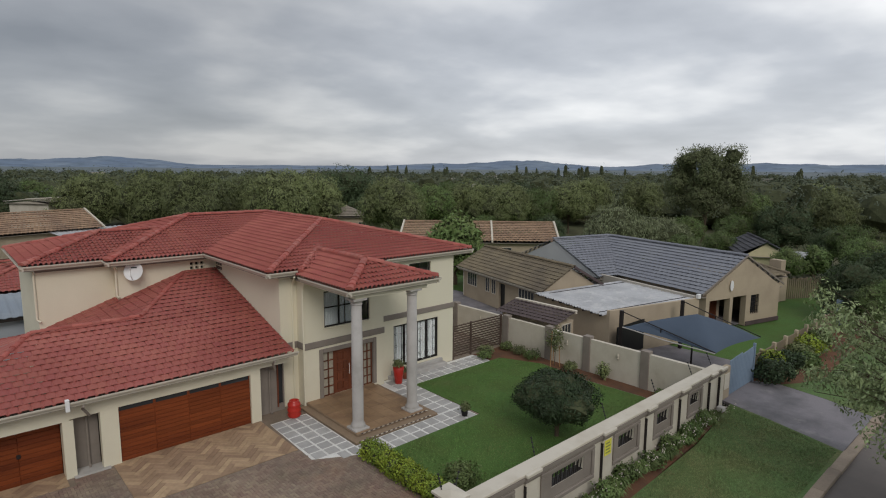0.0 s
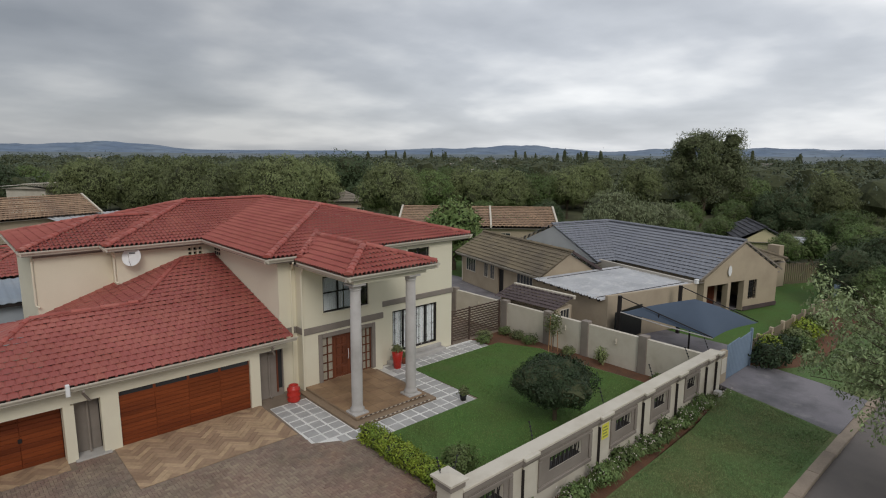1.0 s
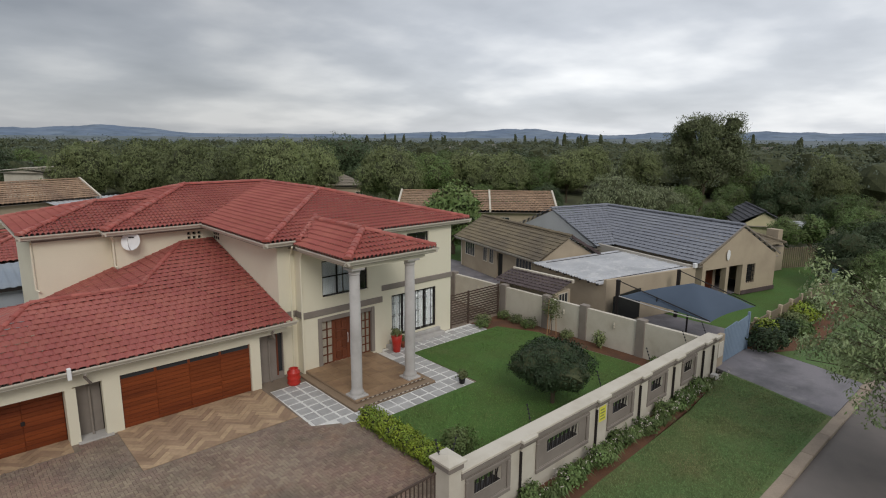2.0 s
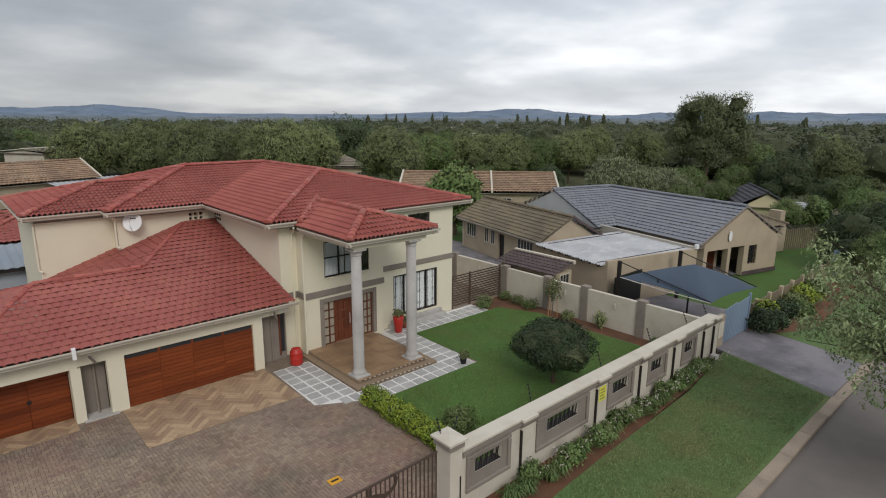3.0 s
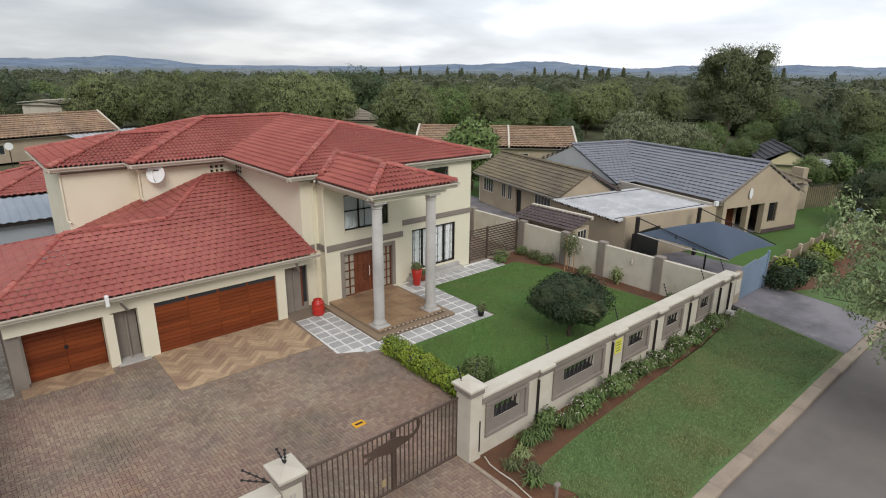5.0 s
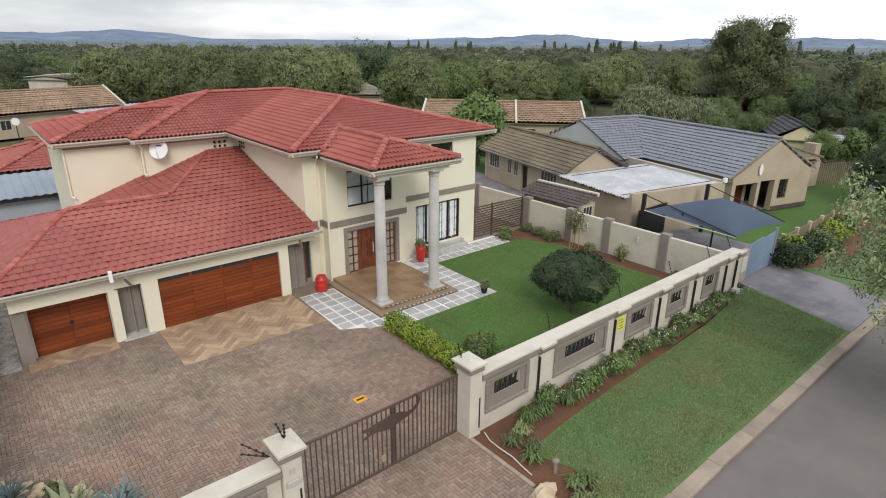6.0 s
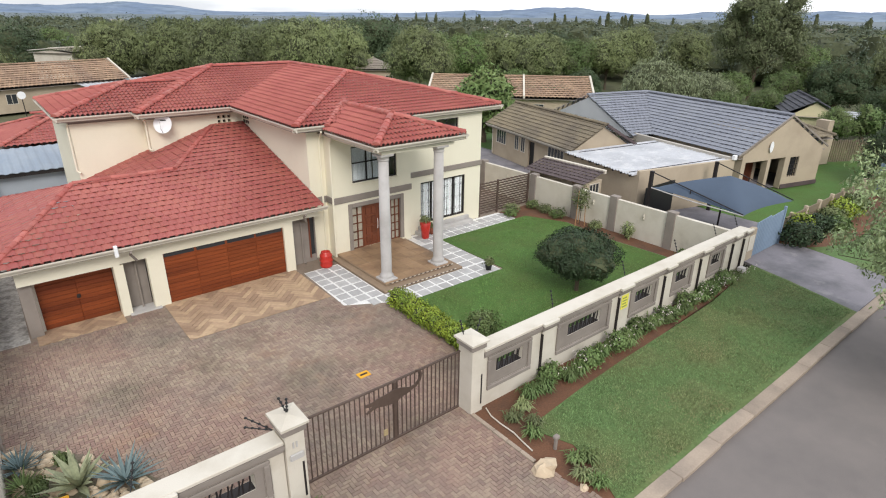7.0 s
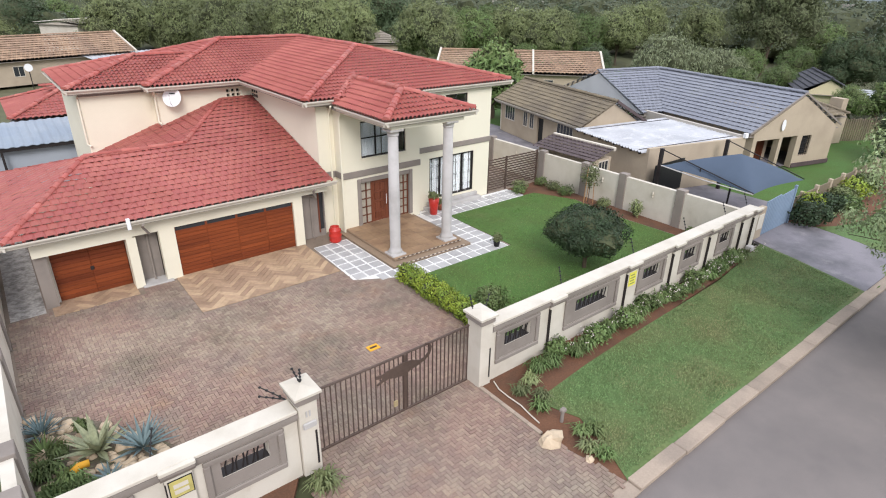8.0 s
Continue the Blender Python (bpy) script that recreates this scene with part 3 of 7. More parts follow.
# kerb stones
kerb = thing("kerb", (16, 4.0, 0), "pale brown concrete kerb stones along the street", "kerb", kind="structure")
stone_me = Mb().box(-0.971, 0.971, -0.2, 0.2, -0.2, 0.0, 0.02).mesh("kerb_stone")
stone_me.materials.append(KERB)
for i in range(-11, 35):
    x = 9.75 + 1.95 * i
    drop = 0.06 if x < 8.9 and x > 1.5 or 24.2 < x < 28.8 else 0.0
    rnd = random.Random(i)
    piece("kerb_stone", stone_me, kerb, Matrix.Translation((x, 4.02 + rnd.uniform(-0.012, 0.012), 0.025 - drop + rnd.uniform(-0.008, 0.008))) @ pose(0, 0, 0, 0, 0, rnd.uniform(-0.6, 0.6)))
# gravel strip beside the garage
solo("gravel_strip", Mb().box(-2.2, -1.15, 21.2, 30, -0.06, 0.0), mat("gravel", (0.5, 0.47, 0.43), var=0.5, grain=9, bump=1.0, rough=1, blot=3, col2=(0.24, 0.22, 0.20)), "grey gravel strip beside the garage", "gravel", kind="structure")

# ---- the house ----
house = thing("house", (11, 26, 0), "two-storey cream plastered house with red tiled hipped roofs", "house")
FY, RY, WX = 21.3, 21.65, 10.05       # entry front, right front, wing side
EZ = 6.25                              # upper eaves
main_sl = 0.252

front_door = (11.72, 14.5, 0.2, 2.34)
win_up = (11.85, 14.3, 3.45, 5.12)
part("wall", wall_boxes(0, FY, 0.25, 10.85, 15.12, 0.0, 5.95, [front_door, win_up]), CREAM, house)
part("wall", wall_boxes(1, 10.85, 0.25, 21.552, 22.0, 0.0, 5.95), CREAM, house)
part("wall", wall_boxes(0, 21.95, 0.25, WX, 10.848, 0.0, 5.98), CREAM, house)
part("wall", wall_boxes(1, WX, 0.25, 22.202, 29.5, 0.0, 5.98), CREAM, house)
slide = (16.0, 18.98, 0.5, 2.7)
win_r = (17.0, 18.45, 5.2, 5.78)
part("wall", wall_boxes(0, RY, 0.25, 15.122, 20.08, 0.0, 6.0, [slide, win_r]), CREAM, house)
part("wall", wall_boxes(1, 19.83, 0.25, 21.902, 40, 0.0, 6.0), CREAM, house)
part("wall", wall_boxes(1, 14.87, 0.25, 21.552, 21.64, 0.0, 5.95), CREAM, house)
vents = [(8.77 + 0.26 * k, 8.94 + 0.26 * k, 5.38 + 0.22 * j, 5.53 + 0.22 * j) for k in range(3) for j in range(2)]
part("wall", wall_boxes(0, 29.3, 0.25, 5.45, WX, 2.5, 6.0, vents), CREAM, house)
part("wall", wall_boxes(1, 5.45, 0.25, 29.552, 30.1, 2.5, 6.0), CREAM, house)
part("wall", wall_boxes(0, 30.1, 0.25, 2.35, 5.698, 0.0, 6.0), CREAM, house)
part("wall", wall_boxes(1, 2.35, 0.25, 30.352, 36.6, 0.0, 6.0), CREAM, house)
part("wall", wall_boxes(0, 36.4, 0.25, 2.6, 19.8, 0.0, 6.0), CREAM, house)
part("floor", Mb().box(2.6, 19.8, 22.0, 36.4, 0.0, 0.12), SOFFIT, house)
part("backing", Mb().box(8.3, 9.6, 29.5, 29.54, 5.3, 5.95), BLACK, house)
for k in range(3):
    for j in range(2):
        part("vent", Mb().box(WX - 0.012, WX + 0.01, 28.42 + 0.27 * k, 28.6 + 0.27 * k, 5.34 + 0.22 * j, 5.49 + 0.22 * j), BLACK, house)

# taupe bands
part("band", Mb().box(10.79, 15.15, FY - 0.06, FY + 0.0, 2.62, 2.92, 0.02), TAUPE, house)
part("band", Mb().box(10.79, 10.85, FY, 21.95, 2.62, 2.92, 0.02), TAUPE, house)
part("band", Mb().box(10.0, 10.79, 21.89, 21.95, 2.62, 2.92, 0.02), TAUPE, house)
part("band", Mb().box(15.16, 20.14, RY - 0.06, RY, 3.06, 3.34, 0.02), TAUPE, house)
# taupe strips under the gutters, with the eave shade put into their colour
part("band", Mb().box(2.33, 5.43, 30.07, 30.098, 5.84, 5.99), TAUPE, house)
part("band", Mb().box(5.43, WX - 0.002, 29.27, 29.298, 5.86, 5.99), TAUPE, house)
part("band", Mb().box(WX - 0.03, WX - 0.002, 21.93, 29.26, 5.86, 5.98), TAUPE, house)
part("band", Mb().box(WX - 0.03, 10.82, 21.92, 21.948, 5.86, 5.98), TAUPE, house)
# door surround
sur = Mb()
sur.box(11.55, 11.75, FY - 0.05, FY + 0.12, 0.2, 2.5, 0.02).box(14.47, 14.67, FY - 0.05, FY + 0.12, 0.2, 2.5, 0.02).box(11.752, 14.468, FY - 0.05, FY + 0.12, 2.3, 2.5, 0.02)
part("door_surround", sur, TAUPE, house)

# front door: panelled pair of leaves between glazed side lights
door = part("front_door", Mb().box(12.4, 13.92, FY + 0.1, FY + 0.16, 0.2, 2.3, 0.01), CHERRY_V, house, "carved dark red wooden double door")
for lx in (12.46, 13.21):
    for c in range(2):
        for r in range(4):
            part("door_panel", Mb().box(lx + 0.06 + 0.32 * c, lx + 0.32 + 0.32 * c, FY + 0.07, FY + 0.105, 0.32 + 0.48 * r, 0.7 + 0.48 * r, 0.03), CHERRY_V, door)
part("handle", Mb().tube([(13.15, FY + 0.05, 1.0), (13.15, FY + 0.03, 1.1), (13.15, FY + 0.03, 1.4), (13.15, FY + 0.05, 1.5)], 0.015), WHITE, door, "pale metal pull handle")
for sx, sw in ((11.75, 0.64), (13.93, 0.54)):
    light = part("side_light", Mb().box(sx, sx + sw, FY + 0.125, FY + 0.135, 0.2, 2.3), LATTICE_GLASS, house, "glazed side light in dark wooden frame")
    for bx in (sx, sx + sw / 2 - 0.03, sx + sw - 0.06):
        part("glazing_bar", Mb().box(bx, bx + 0.06, FY + 0.09, FY + 0.15, 0.2, 2.3), CHERRY_V, light)
    for r in range(6):
        part("glazing_bar", Mb().box(sx, sx + sw, FY + 0.095, FY + 0.145, 0.2 + 0.41 * r, 0.25 + 0.41 * r), CHERRY_V, light)


def window(x0, x1, y, z0, z1, cols, bars, curtains=True):
    w = part("window", Mb().box(x0 + 0.03, x1 - 0.03, y + 0.07, y + 0.078, z0 + 0.03, z1 - 0.03), GLASS_CLEAR, house, "dark framed window with pale curtains")
    w.visible_shadow = False
    for a, b, lo, hi in ((x0, x1, z0, z0 + 0.06), (x0, x1, z1 - 0.06, z1), (x0, x0 + 0.06, z0 + 0.06, z1 - 0.06), (x1 - 0.06, x1, z0 + 0.06, z1 - 0.06)):
        part("window_frame", Mb().box(a, b, y + 0.06, y + 0.14, lo, hi, 0.008), DARKMETAL, w)
    for k in range(1, cols):
        c = x0 + (x1 - x0) * k / cols
        part("mullion", Mb().box(c - 0.03, c + 0.03, y + 0.07, y + 0.13, z0 + 0.06, z1 - 0.06), DARKMETAL, w)
    for zb in bars:
        part("transom", Mb().box(x0 + 0.06, x1 - 0.06, y + 0.075, y + 0.125, zb - 0.025, zb + 0.025), DARKMETAL, w)
    if curtains:
        for a, b in curtains:
            cm = Mb()
            n = 40
            pts = [(a + (b - a) * i / n, y + 0.16 + 0.012 * math.sin(i * 1.9)) for i in range(n + 1)]
            for (p, q), (r, s) in zip(pts, pts[1:]):
                cm.quad((p, q, z0 + 0.06), (r, s, z0 + 0.06), (r, s, z1 - 0.1), (p, q, z1 - 0.1))
            part("curtain", cm, CURTAIN, w, "pale translucent curtain")
    part("sill", Mb().box(x0 - 0.05, x1 + 0.05, y - 0.05, y + 0.06, z0 - 0.06, z0 - 0.002, 0.01), CREAM, w)
    return w


window(*win_up[:2], FY, *win_up[2:], 3, (4.35,), [(11.92, 13.0), (13.05, 13.75)])
window(*win_r[:2], RY, *win_r[2:], 2, (), [])

# sliding doors with folding security grilles
sd = part("sliding_door", Mb().box(slide[0] + 0.05, slide[1] - 0.05, RY + 0.07, RY + 0.078, slide[2] + 0.05, slide[3] - 0.05), GLASS_CLEAR, house, "dark sliding door behind folding security grilles")
sd.visible_shadow = False
for a, b, lo, hi in ((slide[0], slide[1], slide[2], slide[2] + 0.07), (slide[0], slide[1], slide[3] - 0.07, slide[3]), (slide[0], slide[0] + 0.07, slide[2] + 0.07, slide[3] - 0.07), (slide[1] - 0.07, slide[1], slide[2] + 0.07, slide[3] - 0.07), (17.45, 17.53, slide[2] + 0.07, slide[3] - 0.07), (18.2, 18.26, slide[2] + 0.07, slide[3] - 0.07), (16.7, 16.76, slide[2] + 0.07, slide[3] - 0.07)):
    part("door_frame", Mb().box(a, b, RY + 0.04, RY + 0.12, lo, hi), DARKMETAL, sd)
for k in range(16):
    gx = slide[0] + 0.16 + 0.178 * k
    g = Mb().box(gx - 0.012, gx + 0.012, RY + 0.02, RY + 0.04, slide[2] + 0.07, slide[3] - 0.07)
    for zc in (0.95, 1.6, 2.25):
        g.tube([(gx, RY + 0.03, zc - 0.09), (gx + 0.089, RY + 0.03, zc), (gx, RY + 0.03, zc + 0.09)], 0.008, 5)
        g.tube([(gx, RY + 0.03, zc - 0.09), (gx - 0.089, RY + 0.03, zc), (gx, RY + 0.03, zc + 0.09)], 0.008, 5)
    part("grille_bar", g, WHITE if k % 3 == 1 else DARKMETAL, sd)
for ca_, cb_ in ((16.1, 16.68), (16.78, 17.43), (17.55, 18.18), (18.28, 18.88)):
    cm = Mb()
    for i in range(24):
        p, q = ca_ + (cb_ - ca_) * i / 24, ca_ + (cb_ - ca_) * (i + 1) / 24
        cm.quad((p, RY + 0.15 + 0.012 * math.sin(i * 1.7), slide[2] + 0.09), (q, RY + 0.15 + 0.012 * math.sin((i + 1) * 1.7), slide[2] + 0.09), (q, RY + 0.15 + 0.012 * math.sin((i + 1) * 1.7), slide[3] - 0.12), (p, RY + 0.15 + 0.012 * math.sin(i * 1.7), slide[3] - 0.12))
    part("curtain", cm, CURTAIN, sd, "pale curtain behind the glass")
part("step", Mb().box(15.6, 19.3, RY - 0.45, RY, 0.0, 0.2, 0.02), STONE_GREY, house, "plain grey step below the sliding door")
part("step", Mb().box(15.8, 19.2, RY - 0.18, RY, 0.202, 0.4, 0.02), STONE_GREY, house, "plain grey step below the sliding door")

# porch: slab, edge, tiles, columns, beam
part("porch_slab", Mb().box(10.55, 14.75, 16.85, FY, 0.0, 0.10, 0.02), PORCH_EDGE, house, "brown tiled porch edge")
part("porch_slab", Mb().box(10.85, 14.45, 17.2, FY, 0.102, 0.2, 0.015), PORCH_EDGE, house)
tile_me = Mb().box(-0.29, 0.29, -0.29, 0.29, 0.0, 0.012, 0.006).mesh("porch_tile")
tile_me.materials.append(PORCH)
porch_floor = part("porch_floor", Mb().box(10.87, 14.43, 17.22, FY - 0.005, 0.2, 0.204), PORCH_EDGE, house)
for i in range(6):
    for j in range(7):
        if 17.5 + j * 0.593 < 21.2:
            piece("tile", tile_me, porch_floor, Matrix.Translation((11.16 + i * 0.598, 17.52 + j * 0.593, 0.203)))
edge_trim = part("edge_trim", Mb().box(10.9, 14.4, 17.185, 17.2, 0.15, 0.2), PORCH_EDGE, house)
for k in range(32):
    for ex, ey, ez in ((10.7, 16.84, 0.055), (11.0, 17.18, 0.155)):
        if ex + 0.115 * k < (14.7 if ez < 0.1 else 14.4):
            part("trim_tile", Mb().box(ex + 0.115 * k, ex + 0.115 * k + 0.1, ey - 0.008, ey + 0.03, ez + 0.02, ez + 0.045), WHITE_P if k % 2 else DARK_TILE, edge_trim)
for cx, cy in ((11.2, 17.68), (13.98, 17.68)):
    col = part("column", Mb().turned(cx, cy, [(0.30, 0.2), (0.30, 0.3), (0.27, 0.33), (0.29, 0.36), (0.29, 0.4), (0.235, 0.46), (0.225, 0.6), (0.232, 2.5), (0.205, 5.3)], 28), STONE_GREY, house, "tall round grey-painted column", smooth=True)
    part("capital", Mb().turned(cx, cy, [(0.205, 5.3), (0.235, 5.32), (0.235, 5.36), (0.215, 5.38), (0.25, 5.45), (0.30, 5.5)], 28), STONE_GREY, col)
    part("abacus", Mb().box(cx - 0.31, cx + 0.31, cy - 0.31, cy + 0.31, 5.5, 5.58, 0.015), STONE_GREY, col)
    part("plinth", Mb().box(cx - 0.34, cx + 0.34, cy - 0.34, cy + 0.34, 0.2, 0.28, 0.015), STONE_GREY, col)
beam = Mb().box(10.95, 14.6, 17.4, 17.95, 5.58, 5.82, 0.01)
part("beam", beam, CREAM, house)
part("beam", Mb().box(10.95, 11.45, 17.952, FY, 5.58, 5.82, 0.01), CREAM, house)
part("beam", Mb().box(14.1, 14.6, 17.952, FY, 5.58, 5.82, 0.01), CREAM, house)

# upper roofs
hip_roof(house, (9.3, 21.15, 21.35, 40.4), EZ, main_sl, RED_TILE, RED_CAP, (True, True), seed=11, roll=0.062, w=0.2, lip=0.045)
hip_roof(house, (4.95, 15.2, 28.72, 39.4), EZ, 0.283, RED_TILE, RED_CAP, (True, False), seed=21, axis="x", roll=0.062, w=0.2, lip=0.045)
hip_roof(house, (1.85, 12.0, 29.65, 37.0), EZ, main_sl, RED_TILE, RED_CAP, (True, False), seed=31, axis="x", roll=0.062, w=0.2, lip=0.045)
hip_roof(house, (10.55, 15.0, 17.15, 25.0), 6.03, 0.31, RED_TILE, RED_CAP, (True, False), seed=41, roll=0.062, w=0.2, lip=0.045)
valley = Mb()
cap_row(valley, (10.7, 21.25, 6.2), (12.9, 23.6, 6.84), r=0.12)
part("valley_tiles", valley, RED_CAP, house, kind="stuff")
gutter(house, [(10.55, 20.9), (10.55, 17.15), (15.0, 17.15), (15.0, 21.3)], 6.0)
gutter(house, [(15.4, 21.35), (21.15, 21.35), (21.15, 40)], EZ - 0.02)
gutter(house, [(9.3, 28.72), (9.3, 21.35), (10.5, 21.35)], EZ - 0.02)
gutter(house, [(4.95, 29.5), (4.95, 28.72), (9.2, 28.72)], EZ - 0.02)
gutter(house, [(1.85, 37), (1.85, 29.65), (4.85, 29.65)], EZ - 0.02)

# garage wing
GZ, GS = 2.92, 0.283
GY = 20.7
door_big = (3.47, 8.33, 0.0, 2.12)
door_small = (-0.68, 1.78, 0.0, 2.05)
part("wall", wall_boxes(0, 21.25, 0.3, -1.1, 2.0, 2.05, 2.7), CREAM, house)
part("wall", wall_boxes(0, 21.25, 0.3, 2.9, 8.75, 0.0, 2.7, [door_big]), CREAM, house)
part("pier", Mb().box(1.78, 2.1, 21.25, 21.75, 0.0, 2.048), CREAM, house)
part("wall", wall_boxes(0, 21.75, 0.3, 2.0, 2.9, 0.0, 2.7), TAUPE, house)
part("wall", wall_boxes(0, 21.75, 0.3, 8.752, 10.04, 0.0, 2.7, [(9.75, 10.0, 0.3, 2.2)]), TAUPE, house)
part("window", Mb().box(9.75, 10.0, 21.85, 21.87, 0.3, 2.2), GLASS, house, "narrow dark timber-framed window")
part("window_frame", Mb().box(9.70, 9.76, 21.7, 21.9, 0.2, 2.3), CHERRY_V, house)
part("lintel", Mb().box(2.0, 2.9, 21.25, 21.74, 2.1, 2.7), CREAM, house)
part("lintel", Mb().box(8.752, 10.0, 21.25, 21.74, 2.3, 2.7), CREAM, house)
part("pier", Mb().box(-1.1, -0.7, 21.45, 21.9, 0.0, 2.048), TAUPE, house)
part("reveal", Mb().box(-0.699, -0.62, 21.75, 21.95, 0.0, 2.048), WHITE_P, house)
part("wall", wall_boxes(1, -1.1, 0.25, 21.902, 28.0, 0.0, 2.7), TAUPE, house)
part("plinth", Mb().box(2.0, 3.1, 21.1, 21.745, 0.0, 0.06, 0.01), STONE_GREY, house)


def garage_door(x0, x1, y, z1, cols, rows, lights):
    g = part("garage_door", Mb().box(x0, x1, y + 0.06, y + 0.1, 0.0, z1), CHERRY, house, "polished red-brown timber sectional garage door")
    rh = (z1 - 0.02 - lights) / rows
    cw = (x1 - x0) / cols
    for c in range(cols):
        for r in range(rows):
            part("board", Mb().box(x0 + c * cw + 0.008, x0 + (c + 1) * cw - 0.008, y + 0.03, y + 0.062, 0.01 + r * rh, (r + 1) * rh - 0.004, 0.008), CHERRY, g)
        if lights:
            part("light", Mb().box(x0 + c * cw + 0.05, x0 + (c + 1) * cw - 0.05, y + 0.05, y + 0.058, z1 - lights + 0.02, z1 - 0.03), GLASS, g, "dark glass strip")
    return g


garage_door(3.47, 8.33, 21.32, 2.12, 4, 12, 0.22)
sg = garage_door(-0.62, 1.78, 21.8, 2.05, 2, 12, 0.0)
part("handle", Mb().box(0.52, 0.64, 21.80, 21.83, 0.95, 1.1, 0.01), DARKMETAL, sg)

# garage roof: the front slope, the upper left slope against the wall, and the low left hip
cs = 1 / math.sqrt(1 + GS * GS)
XL, XU = -1.75, 1.62         # eave corner of the low roof; foot of the upper hip on the eave line
QL, QU = 0.70, 0.80          # how far the low and the upper hip run in x for each metre in y
RYL = 25.4                   # low ridge
LR = 10.03 - XL
SINGLES = []
g_mb, g_caps = Mb(), Mb()


def front_edge(t):
    y = t * cs
    if y > 8.6:
        return None
    left = y * QL if y < RYL - GY else y * QU + (XU - XL)
    return (left, LR)


roof_face(g_mb, (XL, GY, GZ), (1, 0, 0), (0, cs, GS * cs), front_edge, roll=0.03, lip=0.034, flat=True, seed=51, skip=SINGLES, keep=lambda a, t: 1.9 < a < 9.4 and t < 4.3)
SL, SU = GS / QL, GS / QU    # the steeper slopes of the two left faces
cl, cu = 1 / math.sqrt(1 + SL * SL), 1 / math.sqrt(1 + SU * SU)


def left_low(t):
    y = t * cl / QL
    return None if y > RYL - GY else (y, 2 * (RYL - GY) - y)


roof_face(g_mb, (XL, GY, GZ), (0, 1, 0), (cl, 0, SL * cl), left_low, roll=0.02, lip=0.03, seed=52)


def back_low(t):
    y = t * cs
    return None if y > RYL - GY else (y * QL, 6.4)


roof_face(g_mb, (XL, 2 * RYL - GY, GZ), (1, 0, 0), (0, -cs, GS * cs), back_low, seed=53)


def left_up(t):
    y = t * cu / QU
    return None if y > 8.58 else (y, 9.45)


roof_face(g_mb, (XU, GY, GZ), (0, 1, 0), (cu, 0, SU * cu), left_up, roll=0.02, lip=0.03, seed=54)
DH = RYL - GY
low_a, low_b = (XL + QL * DH, RYL, GZ + GS * DH + 0.05), (XU + QU * DH, RYL, GZ + GS * DH + 0.05)
cap_row(g_caps, (XL, GY, GZ + 0.05), low_a, r=0.1)
cap_row(g_caps, low_a, low_b, r=0.1)
cap_row(g_caps, low_b, (XU + QU * 8.3, GY + 8.3, GZ + GS * 8.3 + 0.05), r=0.1)
groof = part("roof", g_mb, RED_TILE, house, kind="stuff")
part("ridge_tiles", g_caps, RED_CAP, groof, kind="stuff")
part("soffit", Mb().box(XL + 0.05, 10.0, GY + 0.05, 21.245, GZ - 0.24, GZ - 0.2), SOFFIT, house)
gutter(house, [(XL, 27), (XL, GY), (10.1, GY)], GZ - 0.01)
# spout and downpipes
part("overflow_spout", Mb().box(1.83, 1.95, GY - 0.2, GY - 0.05, GZ - 0.28, GZ + 0.12, 0.01), WHITE, house)
for px_, zt in ((2.55, 2.66), (9.35, 2.66)):
    part("downpipe", Mb().tube([(px_ - 0.2, GY - 0.02, zt), (px_ - 0.2, GY + 0.2, zt - 0.15), (px_, 21.1, zt - 0.5), (px_, 21.68, zt - 0.6), (px_, 21.7, zt - 0.8), (px_, 21.7, 0.15), (px_, 21.55, 0.05)], 0.045), TAUPE, house)
part("downpipe", Mb().tube([(10.45, 21.3, 5.95), (10.62, 21.75, 5.65), (10.62, 21.88, 5.5), (10.62, 21.88, 0.1)], 0.045), CREAM, house)
part("downpipe", Mb().tube([(10.75, 20.9, 5.85), (10.78, 21.2, 5.5), (10.78, 21.25, 5.3), (10.78, 21.25, 0.1)], 0.045), CREAM, house)
part("downpipe", Mb().tube([(15.2, FY + 0.28, 5.7), (15.2, FY + 0.28, 0.1)], 0.045), CREAM, house)
part("downpipe", Mb().tube([(5.2, 28.85, 5.98), (5.36, 29.15, 5.8), (5.36, 29.22, 5.6), (5.36, 29.22, 4.5), (5.45, 29.05, 4.45)], 0.045), CREAM, house)
part("downpipe", Mb().tube([(2.28, 29.9, 5.9), (2.28, 30.04, 5.7), (2.28, 30.04, 3.7), (2.4, 29.9, 3.6)], 0.045), CREAM, house)
single_me = Mb()
roof_face(single_me, (0, 0, 0), (1, 0, 0), (0, cs, GS * cs), lambda t: (0, 0.3) if t < 0.3601 else None, roll=0.03, lip=0.034, flat=True)
single_tile = single_me.mesh("roof_tile")
single_tile.materials.append(RED_TILE_P)
for k, p in enumerate(SINGLES):
    rnd = random.Random(k)
    piece("roof_tile", single_tile, groof, Matrix.Translation(p + Vector((0, 0, rnd.uniform(-0.006, 0.008)))))

# satellite dish on the upper wall
dish = thing("satellite_dish", (6.08, 29.2, 5.75), "white satellite dish on the upper cream wall", "satellite dish")
dm = Mb()
ctr, ax = Vector((6.08, 28.95, 5.64)), Vector((-0.45, -0.75, 0.35)).normalized()
ea = ax.cross(Vector((0, 0, 1))).normalized()
eb = ea.cross(ax)
for rr in range(6):
    for a in range(28):
        r = 0.42 * rr / 5
        th = 2 * math.pi * a / 28
        dm.v.append(tuple(ctr + ea * r * math.cos(th) + eb * r * 1.08 * math.sin(th) + ax * (0.35 * r * r * 1.6)))
for rr in range(5):
    dm.f += [(rr * 28 + a, rr * 28 + (a + 1) % 28, (rr + 1) * 28 + (a + 1) % 28, (rr + 1) * 28 + a) for a in range(28)]
